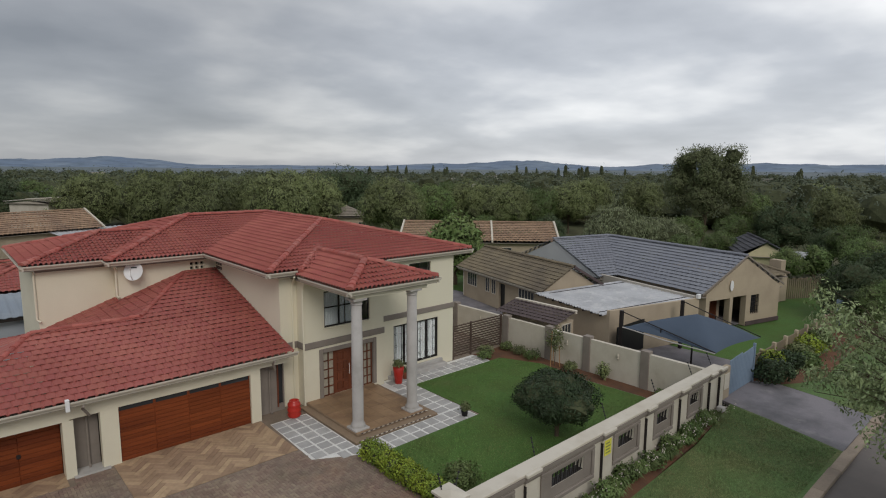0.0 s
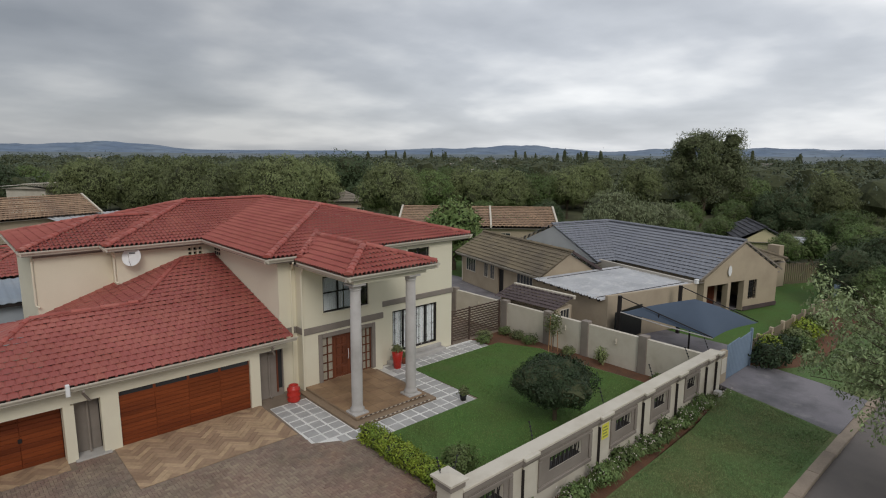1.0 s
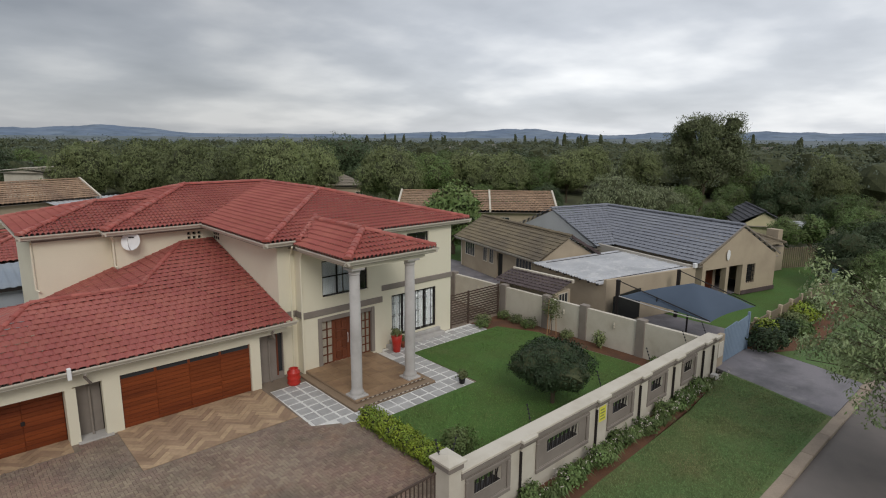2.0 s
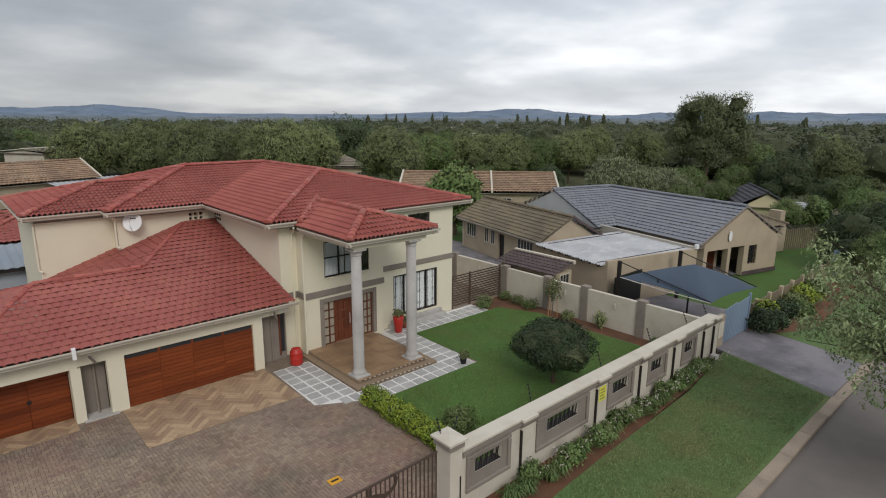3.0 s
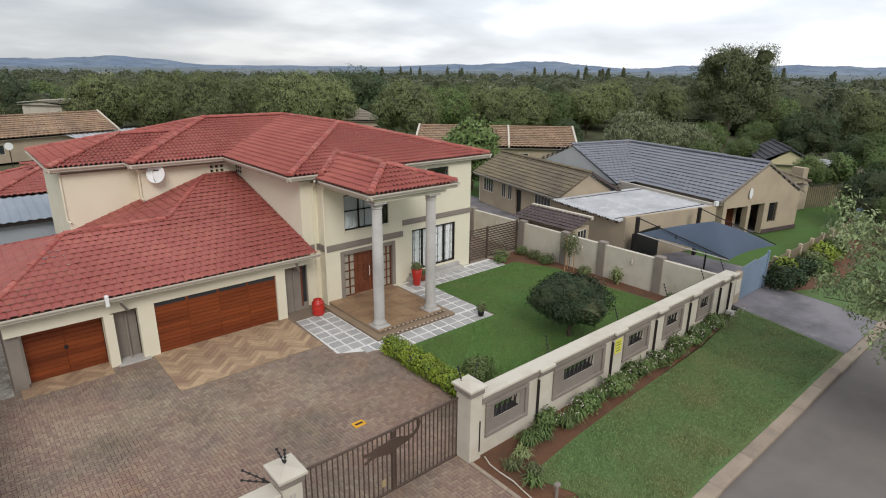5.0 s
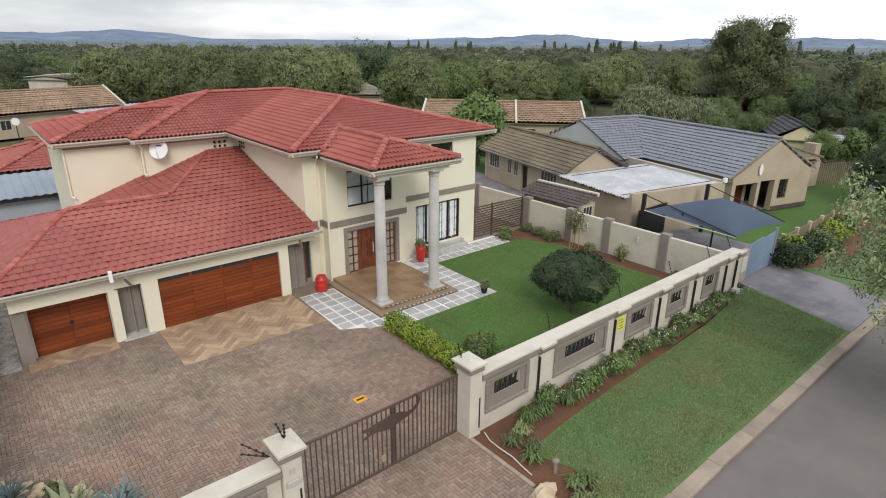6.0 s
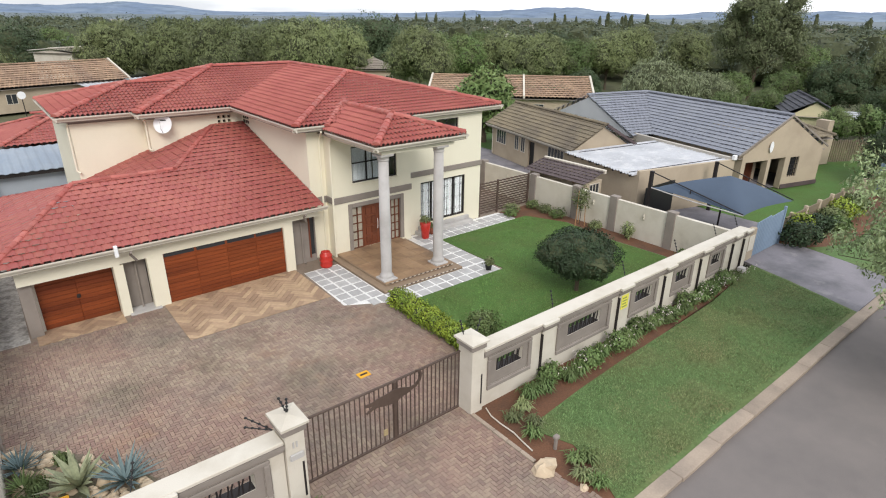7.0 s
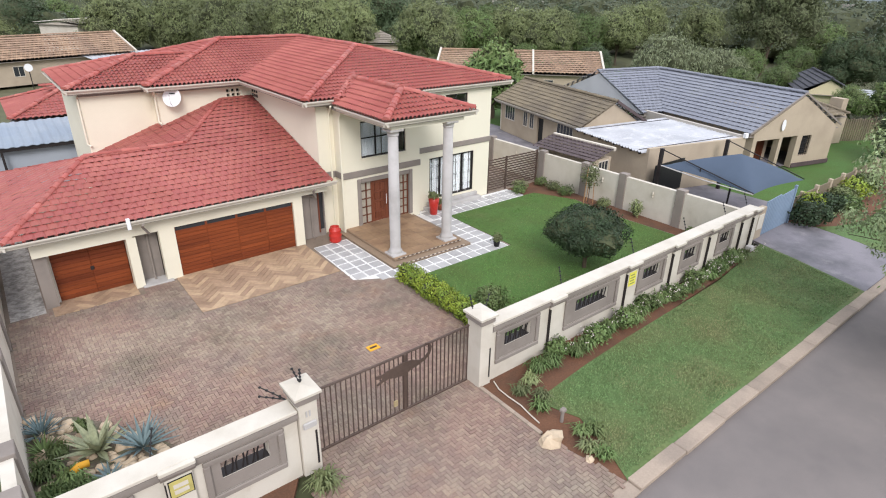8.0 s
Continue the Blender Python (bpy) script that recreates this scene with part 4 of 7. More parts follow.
part("reflector", dm, WHITE, dish, smooth=True)
part("feed_arm", Mb().tube([ctr - eb * 0.45, ctr - eb * 0.3 + ax * 0.35, ctr + ax * 0.5], 0.015), STONE_GREY, dish)
part("receiver", Mb().turned(*(ctr + ax * 0.5)[:2], [(0.03, (ctr + ax * 0.5).z - 0.05), (0.03, (ctr + ax * 0.5).z + 0.05)], 10), STONE_GREY, dish)
part("bracket", Mb().tube([ctr, ctr - ax * 0.2, (6.1, 29.31, 5.6)], 0.025), STONE_GREY, dish)
part("emblem", Mb().add([ctr + ax * 0.04 + ea * p + eb * q for p, q in ((-0.13, 0.16), (0.13, 0.16), (0.13, 0.21), (-0.13, 0.21))], [(0, 1, 2, 3)]), DARKMETAL, dish)


# ---- plants ----
def leaf_cloud(mb, c, radii, count, size, rnd, droop=0.0, shell=0.55, spread=3, flat=0.0, long=1.6, bumps=0.25, slim=False):
    """Many small leaves in clumps through the outer part of an uneven rounded body."""
    c = Vector(c)
    ox, oy, oz = rnd.uniform(0, 50), rnd.uniform(0, 50), rnd.uniform(0, 50)
    for _ in range(count):
        d = Vector((rnd.gauss(0, 1), rnd.gauss(0, 1), rnd.gauss(0, 1))).normalized()
        if flat and d.z < -flat:
            d.z = -flat * rnd.random()
            d.normalize()
        k = 1 + bumps * 2 * noise.noise(Vector((d.x * 1.9 + ox, d.y * 1.9 + oy, d.z * 1.9 + oz))) + bumps * 0.8 * noise.noise(Vector((d.x * 5 + oy, d.y * 5 + oz, d.z * 5 + ox)))
        r = k * (shell + (1 - shell) * rnd.random() ** 0.5)
        p = c + Vector((d.x * radii[0] * r, d.y * radii[1] * r, d.z * radii[2] * r))
        for _k in range(spread):
            q = p + Vector((rnd.gauss(0, 1), rnd.gauss(0, 1), rnd.gauss(0, 1))) * size * 0.7
            nrm = (d + Vector((rnd.gauss(0, 1), rnd.gauss(0, 1), rnd.gauss(0, 1))) * 0.45).normalized()
            a = Vector((rnd.gauss(0, 1), rnd.gauss(0, 1), rnd.gauss(0, 0.8) - droop * 3))
            a = (a - nrm * a.dot(nrm)).normalized()
            b = nrm.cross(a) * size * 0.5
            a = a * size * long * rnd.uniform(0.6, 1.2)
            if slim:
                mb.add([q - b, q + b, q + a], [(0, 1, 2)])
            else:
                mb.add([q - b * 0.3, q + a * 0.5 - b, q + a, q + a * 0.5 + b], [(0, 1, 2, 3)])


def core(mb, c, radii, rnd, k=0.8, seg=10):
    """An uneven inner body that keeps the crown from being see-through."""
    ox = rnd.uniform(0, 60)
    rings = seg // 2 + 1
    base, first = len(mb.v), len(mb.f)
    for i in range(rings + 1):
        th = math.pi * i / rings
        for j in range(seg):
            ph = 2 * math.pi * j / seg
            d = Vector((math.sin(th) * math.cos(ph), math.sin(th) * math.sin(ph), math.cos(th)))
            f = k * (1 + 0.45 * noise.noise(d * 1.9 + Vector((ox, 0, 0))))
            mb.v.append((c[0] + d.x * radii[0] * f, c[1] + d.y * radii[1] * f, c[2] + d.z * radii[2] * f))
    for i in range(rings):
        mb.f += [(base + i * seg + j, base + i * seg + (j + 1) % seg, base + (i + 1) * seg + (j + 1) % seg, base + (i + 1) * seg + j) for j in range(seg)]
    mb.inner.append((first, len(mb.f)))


def limb(mb, a, b, r0, r1, rnd, bend=0.1):
    a, b = Vector(a), Vector(b)
    mid_p = (a + b) / 2 + Vector((rnd.uniform(-1, 1), rnd.uniform(-1, 1), rnd.uniform(-0.3, 0.6))) * (b - a).length * bend
    mb.tube([a, mid_p, b], r0, 7, r1 / r0)


def shrub(name, x, y, r, h, leaf, label, category="shrub", seed=1, size=0.07, count=260, z=0.0, group="", flat=0.5, stem=True, spread=3, bumps=0.25):
    rnd = random.Random(seed)
    t = thing(name, (x, y, z), label, category, group)
    if stem:
        w = Mb()
        for k in range(4):
            limb(w, (x, y, z), (x + rnd.uniform(-.5, .5) * r, y + rnd.uniform(-.5, .5) * r, z + h * 0.6), 0.025, 0.008, rnd)
        part("stems", w, BARK, t)
    f = Mb()
    core(f, (x, y, z + h * 0.5), (r * 0.75, r * 0.75, h * 0.45), rnd)
    leaf_cloud(f, (x, y, z + h * 0.52), (r, r, h * 0.5), count, size, rnd, flat=flat, shell=0.75, spread=spread, bumps=bumps)
    part("foliage", f, leaf, t)
    return t


def rosette(name, x, y, r, n, leaf, label, seed=1, z=0.05, width=0.06, up=0.7, category="succulent"):
    """Stiff pointed leaves out of one base, each a folded blade."""
    rnd = random.Random(seed)
    t = thing(name, (x, y, z), label, category)
    for k in range(n):
        az = k * 2.39996 + rnd.uniform(-.2, .2)
        el = up * (0.35 + 1.0 * k / n) + rnd.uniform(-.1, .1)
        L = r * rnd.uniform(0.8, 1.1)
        d = Vector((math.cos(az) * math.cos(el), math.sin(az) * math.cos(el), math.sin(el)))
        s = Vector((-math.sin(az), math.cos(az), 0))
        u = s.cross(d)
        if u.z < 0:
            u = -u
        b = Vector((x, y, z))
        m = b + d * L * 0.45
        tip = b + d * L + Vector((0, 0, -0.06 * L))
        mb = Mb()
        mb.add([b + s * width * 0.7, b - u * width * 0.3, b - s * width * 0.7, m + s * width, m - u * width * 0.5, m - s * width, tip],
               [(0, 1, 4, 3), (1, 2, 5, 4), (3, 4, 6), (4, 5, 6)])
        part("blade", mb, leaf, t)
    return t


def grassy(name, x, y, r, h, n, leaf, label, seed=1, category="plant", group="", z=0.0):
    """A tuft of arching strap leaves in one mesh."""
    rnd = random.Random(seed)
    mb = Mb()
    for k in range(n):
        az, L = rnd.uniform(0, 6.28), r * rnd.uniform(0.6, 1.2)
        o = Vector((x + rnd.gauss(0, r * 0.25), y + rnd.gauss(0, r * 0.25), z))
        d, s = Vector((math.cos(az), math.sin(az), 0)), Vector((-math.sin(az), math.cos(az), 0)) * 0.016
        hh = h * rnd.uniform(0.6, 1.1)
        p1, p2 = o + d * L * 0.45 + Vector((0, 0, hh)), o + d * L + Vector((0, 0, hh * 0.6))
        mb.add([o - s, o + s, p1 + s * 1.3, p1 - s * 1.3, p2], [(0, 1, 2, 3), (3, 2, 4)])
    return solo(name, mb, leaf, label, category, group)


# ---- street wall, gate, posts ----
WALL_F, WALL_B, COP = 9.0, 9.32, 2.0


def street_wall(name, x0, x1, panels, piers, label):
    t = thing(name, ((x0 + x1) / 2, 9.15, 0), label, "garden wall")
    slots = [(a + (b - a) * 0.2, b - (b - a) * 0.2, 1.02, 1.46) for a, b in panels]
    part("wall", wall_boxes(0, WALL_F, WALL_B - WALL_F, x0, x1, 0.0, 1.78, slots), WHITE_P, t)
    part("coping", Mb().box(x0, x1, WALL_F - 0.1, WALL_B + 0.1, 1.9, COP, 0.02), WHITE_P, t, "whitewashed coping")
    part("moulding", Mb().prism([(WALL_F - 0.115, 1.898), (WALL_F - 0.115, 1.80), (WALL_F - 0.06, 1.76), (WALL_F - 0.06, 1.70), (WALL_F, 1.68), (WALL_B, 1.782), (WALL_B + 0.06, 1.898)], x0, x1, axis=0), TAUPE, t, "taupe moulded band")
    for a, b in panels:
        fr = Mb()
        for p, q, lo, hi in ((a, b, 1.54, 1.66), (a, b, 0.52, 0.67), (a, a + 0.15, 0.672, 1.538), (b - 0.15, b, 0.672, 1.538)):
            fr.box(p, q, WALL_F - 0.07, WALL_F, lo, hi, 0.025)
        panel = part("panel", fr, TAUPE, t, "raised taupe plaster frame")
        sa, sb = a + (b - a) * 0.2, b - (b - a) * 0.2
        inner = Mb()
        for p, q, lo, hi in ((a + 0.15, sa, 0.67, 1.54), (sb, b - 0.15, 0.67, 1.54), (sa, sb, 0.67, 1.02), (sa, sb, 1.46, 1.54)):
            inner.box(p, q, WALL_F - 0.012, WALL_F + 0.002, lo, hi)
        part("field", inner, TAUPE, panel)
        # dark lining added on the white slot floor to stand for shade
        part("slot_sill", Mb().box(sa, sb, WALL_F + 0.02, WALL_B - 0.01, 1.018, 1.026), DARKMETAL, panel)
        n = max(7, round((sb - sa) / 0.115))
        for k in range(1, n):
            bx = sa + (sb - sa) * k / n
            part("bar", Mb().tube([(bx - 0.03, WALL_F + 0.04, 1.02), (bx + 0.03 * (-1) ** k, WALL_F + 0.04, 1.27), (bx + 0.03, WALL_F + 0.04, 1.46)], 0.02, 5), DARKMETAL, panel)
    for a, b in piers:
        pier = part("pier", Mb().box(a, b, WALL_F - 0.1, WALL_F - 0.002, 0.0, 1.72, 0.012), WHITE_P, t)
        # dark strip on the face, drawing a groove's shade in colour
        part("groove", Mb().box(a - 0.004, a + 0.018, WALL_F - 0.104, WALL_F - 0.01, 0.15, 1.6), DARKMETAL, pier)
        part("pier_cap", Mb().box(a - 0.08, b + 0.08, WALL_F - 0.22, WALL_F - 0.102, 1.902, COP + 0.012, 0.02), WHITE_P, pier)
        part("pier_moulding", Mb().prism([(WALL_F - 0.20, 1.90), (WALL_F - 0.20, 1.84), (WALL_F - 0.15, 1.74), (WALL_F - 0.1, 1.70), (WALL_F - 0.092, 1.70), (WALL_F - 0.092, 1.90)], a - 0.06, b + 0.06, axis=0), TAUPE, pier)
    return t


street_wall("street_wall", 8.66, 24.7, [(8.85, 10.68), (11.85, 14.65), (15.8, 17.55), (18.55, 20.1), (21.35, 22.7)],
            [(11.1, 11.62), (15.05, 15.62), (17.95, 18.42), (20.6, 21.15), (23.3, 23.7), (24.3, 24.7)], "whitewashed street wall with taupe panels and barred slots")
street_wall("street_wall", -8.0, 2.72, [(0.62, 2.38), (-2.7, -0.65), (-5.6, -3.7)], [(-0.12, 0.42), (-3.4, -2.9)], "whitewashed street wall left of the gate with taupe panels")


def gate_post(x0, x1, label):
    t = thing("gate_post", ((x0 + x1) / 2, 9.2, 0), label, "gate post", "gate posts")
    part("shaft", Mb().box(x0, x1, 8.9, 9.5, 0.0, 2.1, 0.015), WHITE_P, t)
    part("neck", Mb().box(x0 - 0.06, x1 + 0.06, 8.84, 9.56, 2.1, 2.3, 0.04), TAUPE, t, "taupe collar")
    part("cap", Mb().add([(x0 - 0.1, 8.8, 2.3), (x1 + 0.1, 8.8, 2.3), (x1 + 0.1, 9.6, 2.3), (x0 - 0.1, 9.6, 2.3), (x0 - 0.1, 8.8, 2.36), (x1 + 0.1, 8.8, 2.36), (x1 + 0.1, 9.6, 2.36), (x0 - 0.1, 9.6, 2.36), ((x0 + x1) / 2, 9.2, 2.44)],
                         [(3, 2, 1, 0), (0, 1, 5, 4), (1, 2, 6, 5), (2, 3, 7, 6), (3, 0, 4, 7), (4, 5, 8), (5, 6, 8), (6, 7, 8), (7, 4, 8)]), WHITE_P, t, "weathered white cap")
    # dark strip for the shade of a groove in the shaft
    part("groove", Mb().box((x0 + x1) / 2 + 0.12, (x0 + x1) / 2 + 0.17, 8.892, 8.9, 0.25, 1.25), DARKMETAL, t)
    return t


gate_post(8.2, 8.64, "whitewashed gate post with taupe collar and wires")
lp = gate_post(2.74, 3.2, "whitewashed gate post with plaque bars and letter slot")
part("letter_hood", Mb().box(2.8, 3.14, 8.85, 8.898, 1.4, 1.58, 0.03), STONE_GREY, lp)
for k in range(2):
    part("plaque_bar", Mb().box(2.9 + 0.08 * k, 2.94 + 0.08 * k, 8.885, 8.898, 1.72, 1.88), STONE_GREY, lp)


def wire_bracket(x, y, z, pts, label="dark electric fence bracket with insulators"):
    t = thing("fence_bracket", (x, y, z), label, "fence bracket", "electric fence brackets")
    for dx, dy, dz in pts:
        rod = part("rod", Mb().tube([(x, y, z - 0.02), (x + dx, y + dy, z + dz)], 0.014, 6), BLACK, t)
        for k in range(1, 5):
            f = k / 4
            part("insulator", Mb().turned(x + dx * f, y + dy * f, [(0.01, z + dz * f - 0.03), (0.035, z + dz * f - 0.01), (0.035, z + dz * f + 0.01), (0.01, z + dz * f + 0.03)], 8), BLACK, rod)


wire_bracket(8.3, 9.4, 2.38, [(-0.05, 0.1, 0.42)])
wire_bracket(8.7, 9.42, 2.0, [(0.5, 0.3, 0.42), (0.3, 0.25, 0.16)])
wire_bracket(3.0, 9.25, 2.4, [(-0.1, 0.15, 0.36), (0.05, 0.1, 0.3)])
wire_bracket(2.7, 9.42, 2.0, [(-0.45, 0.35, 0.32), (-0.5, 0.3, 0.12)])
for bx in (-0.2, 12.1, 16.0, 19.5, 22.6, 24.5):
    wire_bracket(bx, 9.42, 1.98, [(0.18, 0.3, 0.42)])

# the iron gate
gate = thing("driveway_gate", (5.8, 9.35, 0.05), "brown iron driveway gate with vertical bars and animal emblem", "gate")
GX0, GX1 = 3.32, 8.12


def gate_top(x):
    f = (x - GX0) / (GX1 - GX0)
    return 1.93 + 0.03 * (2 * f - 1) ** 2


part("top_rail", Mb().tube([(GX0 + (GX1 - GX0) * k / 16, 9.35, gate_top(GX0 + (GX1 - GX0) * k / 16)) for k in range(17)], 0.035, 6), BROWNMETAL, gate)
part("bottom_rail", Mb().box(GX0, GX1, 9.32, 9.38, 0.08, 0.15, 0.01), BROWNMETAL, gate)
for k in range(35):
    gx = GX0 + 0.02 + (GX1 - GX0 - 0.04) * k / 34
    part("bar", Mb().box(gx - 0.013, gx + 0.013, 9.337, 9.363, 0.15, gate_top(gx) - 0.02), BROWNMETAL, gate)
part("plate", Mb().box(5.86, 5.96, 9.31, 9.335, 0.15, 1.9, 0.01), BROWNMETAL, gate)
emb = Mb()
body = [(4.98, 1.55), (5.02, 1.63), (5.2, 1.62), (5.35, 1.66), (5.6, 1.68), (5.85, 1.72), (6.1, 1.68), (6.35, 1.58), (6.52, 1.6), (6.64, 1.7), (6.69, 1.84), (6.64, 1.95), (6.54, 1.99), (6.56, 2.03), (6.69, 1.99), (6.77, 1.84), (6.71, 1.64), (6.56, 1.51), (6.3, 1.43), (6.05, 1.38), (5.85, 1.3), (5.6, 1.34), (5.4, 1.4), (5.2, 1.38), (5.04, 1.32), (5.0, 1.37), (5.14, 1.44), (5.22, 1.5)]
emb.prism(body, 9.285, 9.308, axis=1)
part("emblem", emb, BROWNMETAL, gate, "flat cut iron animal silhouette with curled tail")
part("lock_plate", Mb().box(5.53, 5.66, 9.31, 9.335, 0.38, 0.58, 0.02), mat("brass_plate", (0.45, 0.36, 0.2), rough=0.5, metal=0.3), gate)

# signs
sign = thing("warning_sign", (15.3, 8.88, 1.5), "yellow warning sign on the street wall pier", "sign")
part("board", Mb().box(15.12, 15.52, 8.875, 8.897, 1.12, 1.66, 0.005), YELLOW, sign)
for k in range(4):
    part("print_bar", Mb().box(15.17, 15.45 - 0.05 * (k % 2), 8.868, 8.876, 1.2 + 0.11 * k, 1.25 + 0.11 * k), mat("sign_print", (0.3, 0.32, 0.1), var=0.05), sign)
sign = thing("warning_sign", (0.2, 8.88, 1.5), "square yellowish warning sign on the wall pier", "sign")
part("board", Mb().box(-0.05, 0.38, 8.875, 8.897, 1.2, 1.62, 0.005), mat("old_sign", (0.55, 0.48, 0.16), var=0.25, grain=8), sign)
part("border", Mb().box(-0.07, 0.40, 8.882, 8.898, 1.18, 1.64), BLACK, sign)
for k in range(2):
    part("print_bar", Mb().box(0.02, 0.3, 8.868, 8.876, 1.28 + 0.15 * k, 1.38 + 0.15 * k), WHITE_P, sign)
osign = thing("orange_marker", (6.85, 12.5, 0), "orange floor marker with a dark printed bar", "marker")
part("plate", Mb().box(6.65, 7.05, 12.35, 12.65, 0.002, 0.03, 0.005), ORANGE, osign)
part("print_bar", Mb().box(6.72, 6.98, 12.46, 12.54, 0.03, 0.034), DARKMETAL, osign)

# ---- side walls ----
side = thing("side_wall", (24.35, 19, 0), "cream garden side wall with taupe piers", "garden wall")
part("wall", Mb().box(24.28, 24.5, 9.34, 30.0, 0.0, 1.78), WHITE_P, side)
for y in (12.45, 15.75, 18.25, 21.45, 25.9, 29.0):
    part("pier", Mb().box(24.2, 24.58, y - 0.22, y + 0.22, 0.0, 1.92, 0.012), TAUPE, side)
for y in (13.9, 17.0, 23.6):
    lamp = part("wall_ornament", Mb().turned(24.25, y, [(0.01, 1.1), (0.05, 1.16), (0.03, 1.22), (0.055, 1.3), (0.03, 1.4), (0.01, 1.44)], 10), WHITE_P, side)
left_wall = thing("side_wall", (-2.45, 20, 0), "whitewashed side wall with taupe piers beside the drive", "garden wall")
part("wall", Mb().box(-2.58, -2.34, 9.34, 40, 0.0, 1.9), WHITE_P, left_wall)
for y in (9.9, 11.4, 15.6, 19.4, 23.5):
    part("pier", Mb().box(-2.64, -2.28, y - 0.25, y + 0.25, 0.0, 2.0, 0.015), TAUPE, left_wall)

# woven fence panel between the house and the side wall
fence = thing("lattice_fence", (22.3, 21.75, 0), "dark brown woven slat fence with a gate", "fence")
for x in (20.2, 21.6, 24.15):
    part("post", Mb().box(x - 0.05, x + 0.05, 21.7, 21.8, 0.0, 1.95, 0.01), BROWNMETAL, fence)
for k in range(13):
    z = 0.12 + 0.142 * k
    part("slat", Mb().add([(20.2 + 0.1646 * i, 21.75 + (0.035 if (i + k) % 2 else -0.035), zz) for zz in (z, z + 0.085) for i in range(25)],
                          [(i, i + 1, 26 + i, 25 + i) for i in range(24)]), BROWNMETAL, fence)

# ---- paving ----
def herringbone(x0, x1, y0, y1, l, w, turn):
    """Centres and turns of herringbone bricks that cover a rectangle."""
    cx, cy = (x0 + x1) / 2, (y0 + y1) / 2
    R = math.hypot(x1 - x0, y1 - y0) / 2 + l
    ct, st = math.cos(turn), math.sin(turn)
    n, m = int(2 * R / w) + 2, int(R / l) + 2
    out = []
    for j in range(-m, m + 1):
        for i in range(-n, n + 1):
            px_, py_ = i * w + j * l, i * w - j * l
            for (qx, qy, r) in ((px_ + l / 2, py_ + w / 2, 0), (px_ + w / 2, py_ + w + l / 2, 1)):
                if abs(qx) < R and abs(qy) < R:
                    X, Y = cx + qx * ct - qy * st, cy + qx * st + qy * ct
                    if x0 < X < x1 and y0 < Y < y1:
                        out.append((X, Y, turn + r * math.pi / 2))
    return out


def inside(x, y, poly):
    hit = False
    for (ax, ay), (bx, by) in zip(poly, poly[1:] + poly[:1]):
        if (ay > y) != (by > y) and x < (bx - ax) * (y - ay) / (by - ay) + ax:
            hit = not hit
    return hit


PAVERS = [(8.72, 17.0), (10.35, 16.1), (10.45, 15.62), (16.05, 15.62), (16.22, 20.17), (21.75, 20.2), (21.75, 21.6), (15.14, 21.6), (15.14, 21.28), (14.78, 21.28), (14.78, 16.82), (10.52, 16.82), (10.52, 20.7), (8.85, 20.7)]
pav = thing("paved_path", (12, 17, 0), "grey square pavers set in white pebbles round the porch", "path", kind="structure")
part("pebbles", Mb().prism(PAVERS, -0.06, 0.0), PEBBLE, pav, "white pebble joints")
for x0, x1, y0, y1 in ((8.8, 10.5, 16.85, 20.65), (10.5, 16.05, 15.64, 16.8), (14.82, 16.2, 16.85, 20.15), (15.2, 21.7, 20.22, 21.4), (9.6, 10.5, 16.25, 16.83)):
    nx, ny = max(1, round((x1 - x0) / 0.56)), max(1, round((y1 - y0) / 0.56))
    cw, ch = (x1 - x0) / nx, (y1 - y0) / ny
    hx, hy = cw / 2 - 0.05, ch / 2 - 0.05
    paver_me = Mb().box(-hx, hx, -hy, hy, -0.02, 0.022, 0.012).mesh("paver")
    paver_me.materials.append(PAVER)
    for i in range(nx):
        for j in range(ny):
            jig = random.Random(i * 40 + j + int(x0 * 100))
            piece("paver", paver_me, pav, Matrix.Translation((x0 + (i + 0.5) * cw, y0 + (j + 0.5) * ch, jig.uniform(-0.004, 0.004))) @ pose(0, 0, 0, 0, 0, jig.uniform(-1.5, 1.5)))

forecourt = thing("garage_forecourt", (6, 19.6, 0), "wood-look herringbone tiles before the garage doors", "paving", kind="structure")
bed_m = Mb().box(3.2, 8.68, 17.98, 21.34, -0.06, 0.003)
part("bedding", bed_m, SAND, forecourt)
part("bedding", Mb().box(-0.95, 1.95, 20.72, 21.85, -0.06, 0.003), SAND, forecourt)


def clipped(cx, cy, r, hl, hw, rect):
    """A plank's outline cut to a rectangle."""
    x0, x1, y0, y1 = rect
    c, s = math.cos(r), math.sin(r)
    poly = [(cx + a * c - b * s, cy + a * s + b * c) for a, b in ((-hl, -hw), (hl, -hw), (hl, hw), (-hl, hw))]
    for axis, lim, sign in ((0, x0, 1), (0, x1, -1), (1, y0, 1), (1, y1, -1)):
        out = []
        for p, q in zip(poly, poly[1:] + poly[:1]):
            dp, dq = sign * (p[axis] - lim), sign * (q[axis] - lim)
            if dp >= 0:
                out.append(p)
            if (dp >= 0) != (dq >= 0):
                f = dp / (dp - dq)
                out.append((p[0] + (q[0] - p[0]) * f, p[1] + (q[1] - p[1]) * f))
        poly = out
    return poly


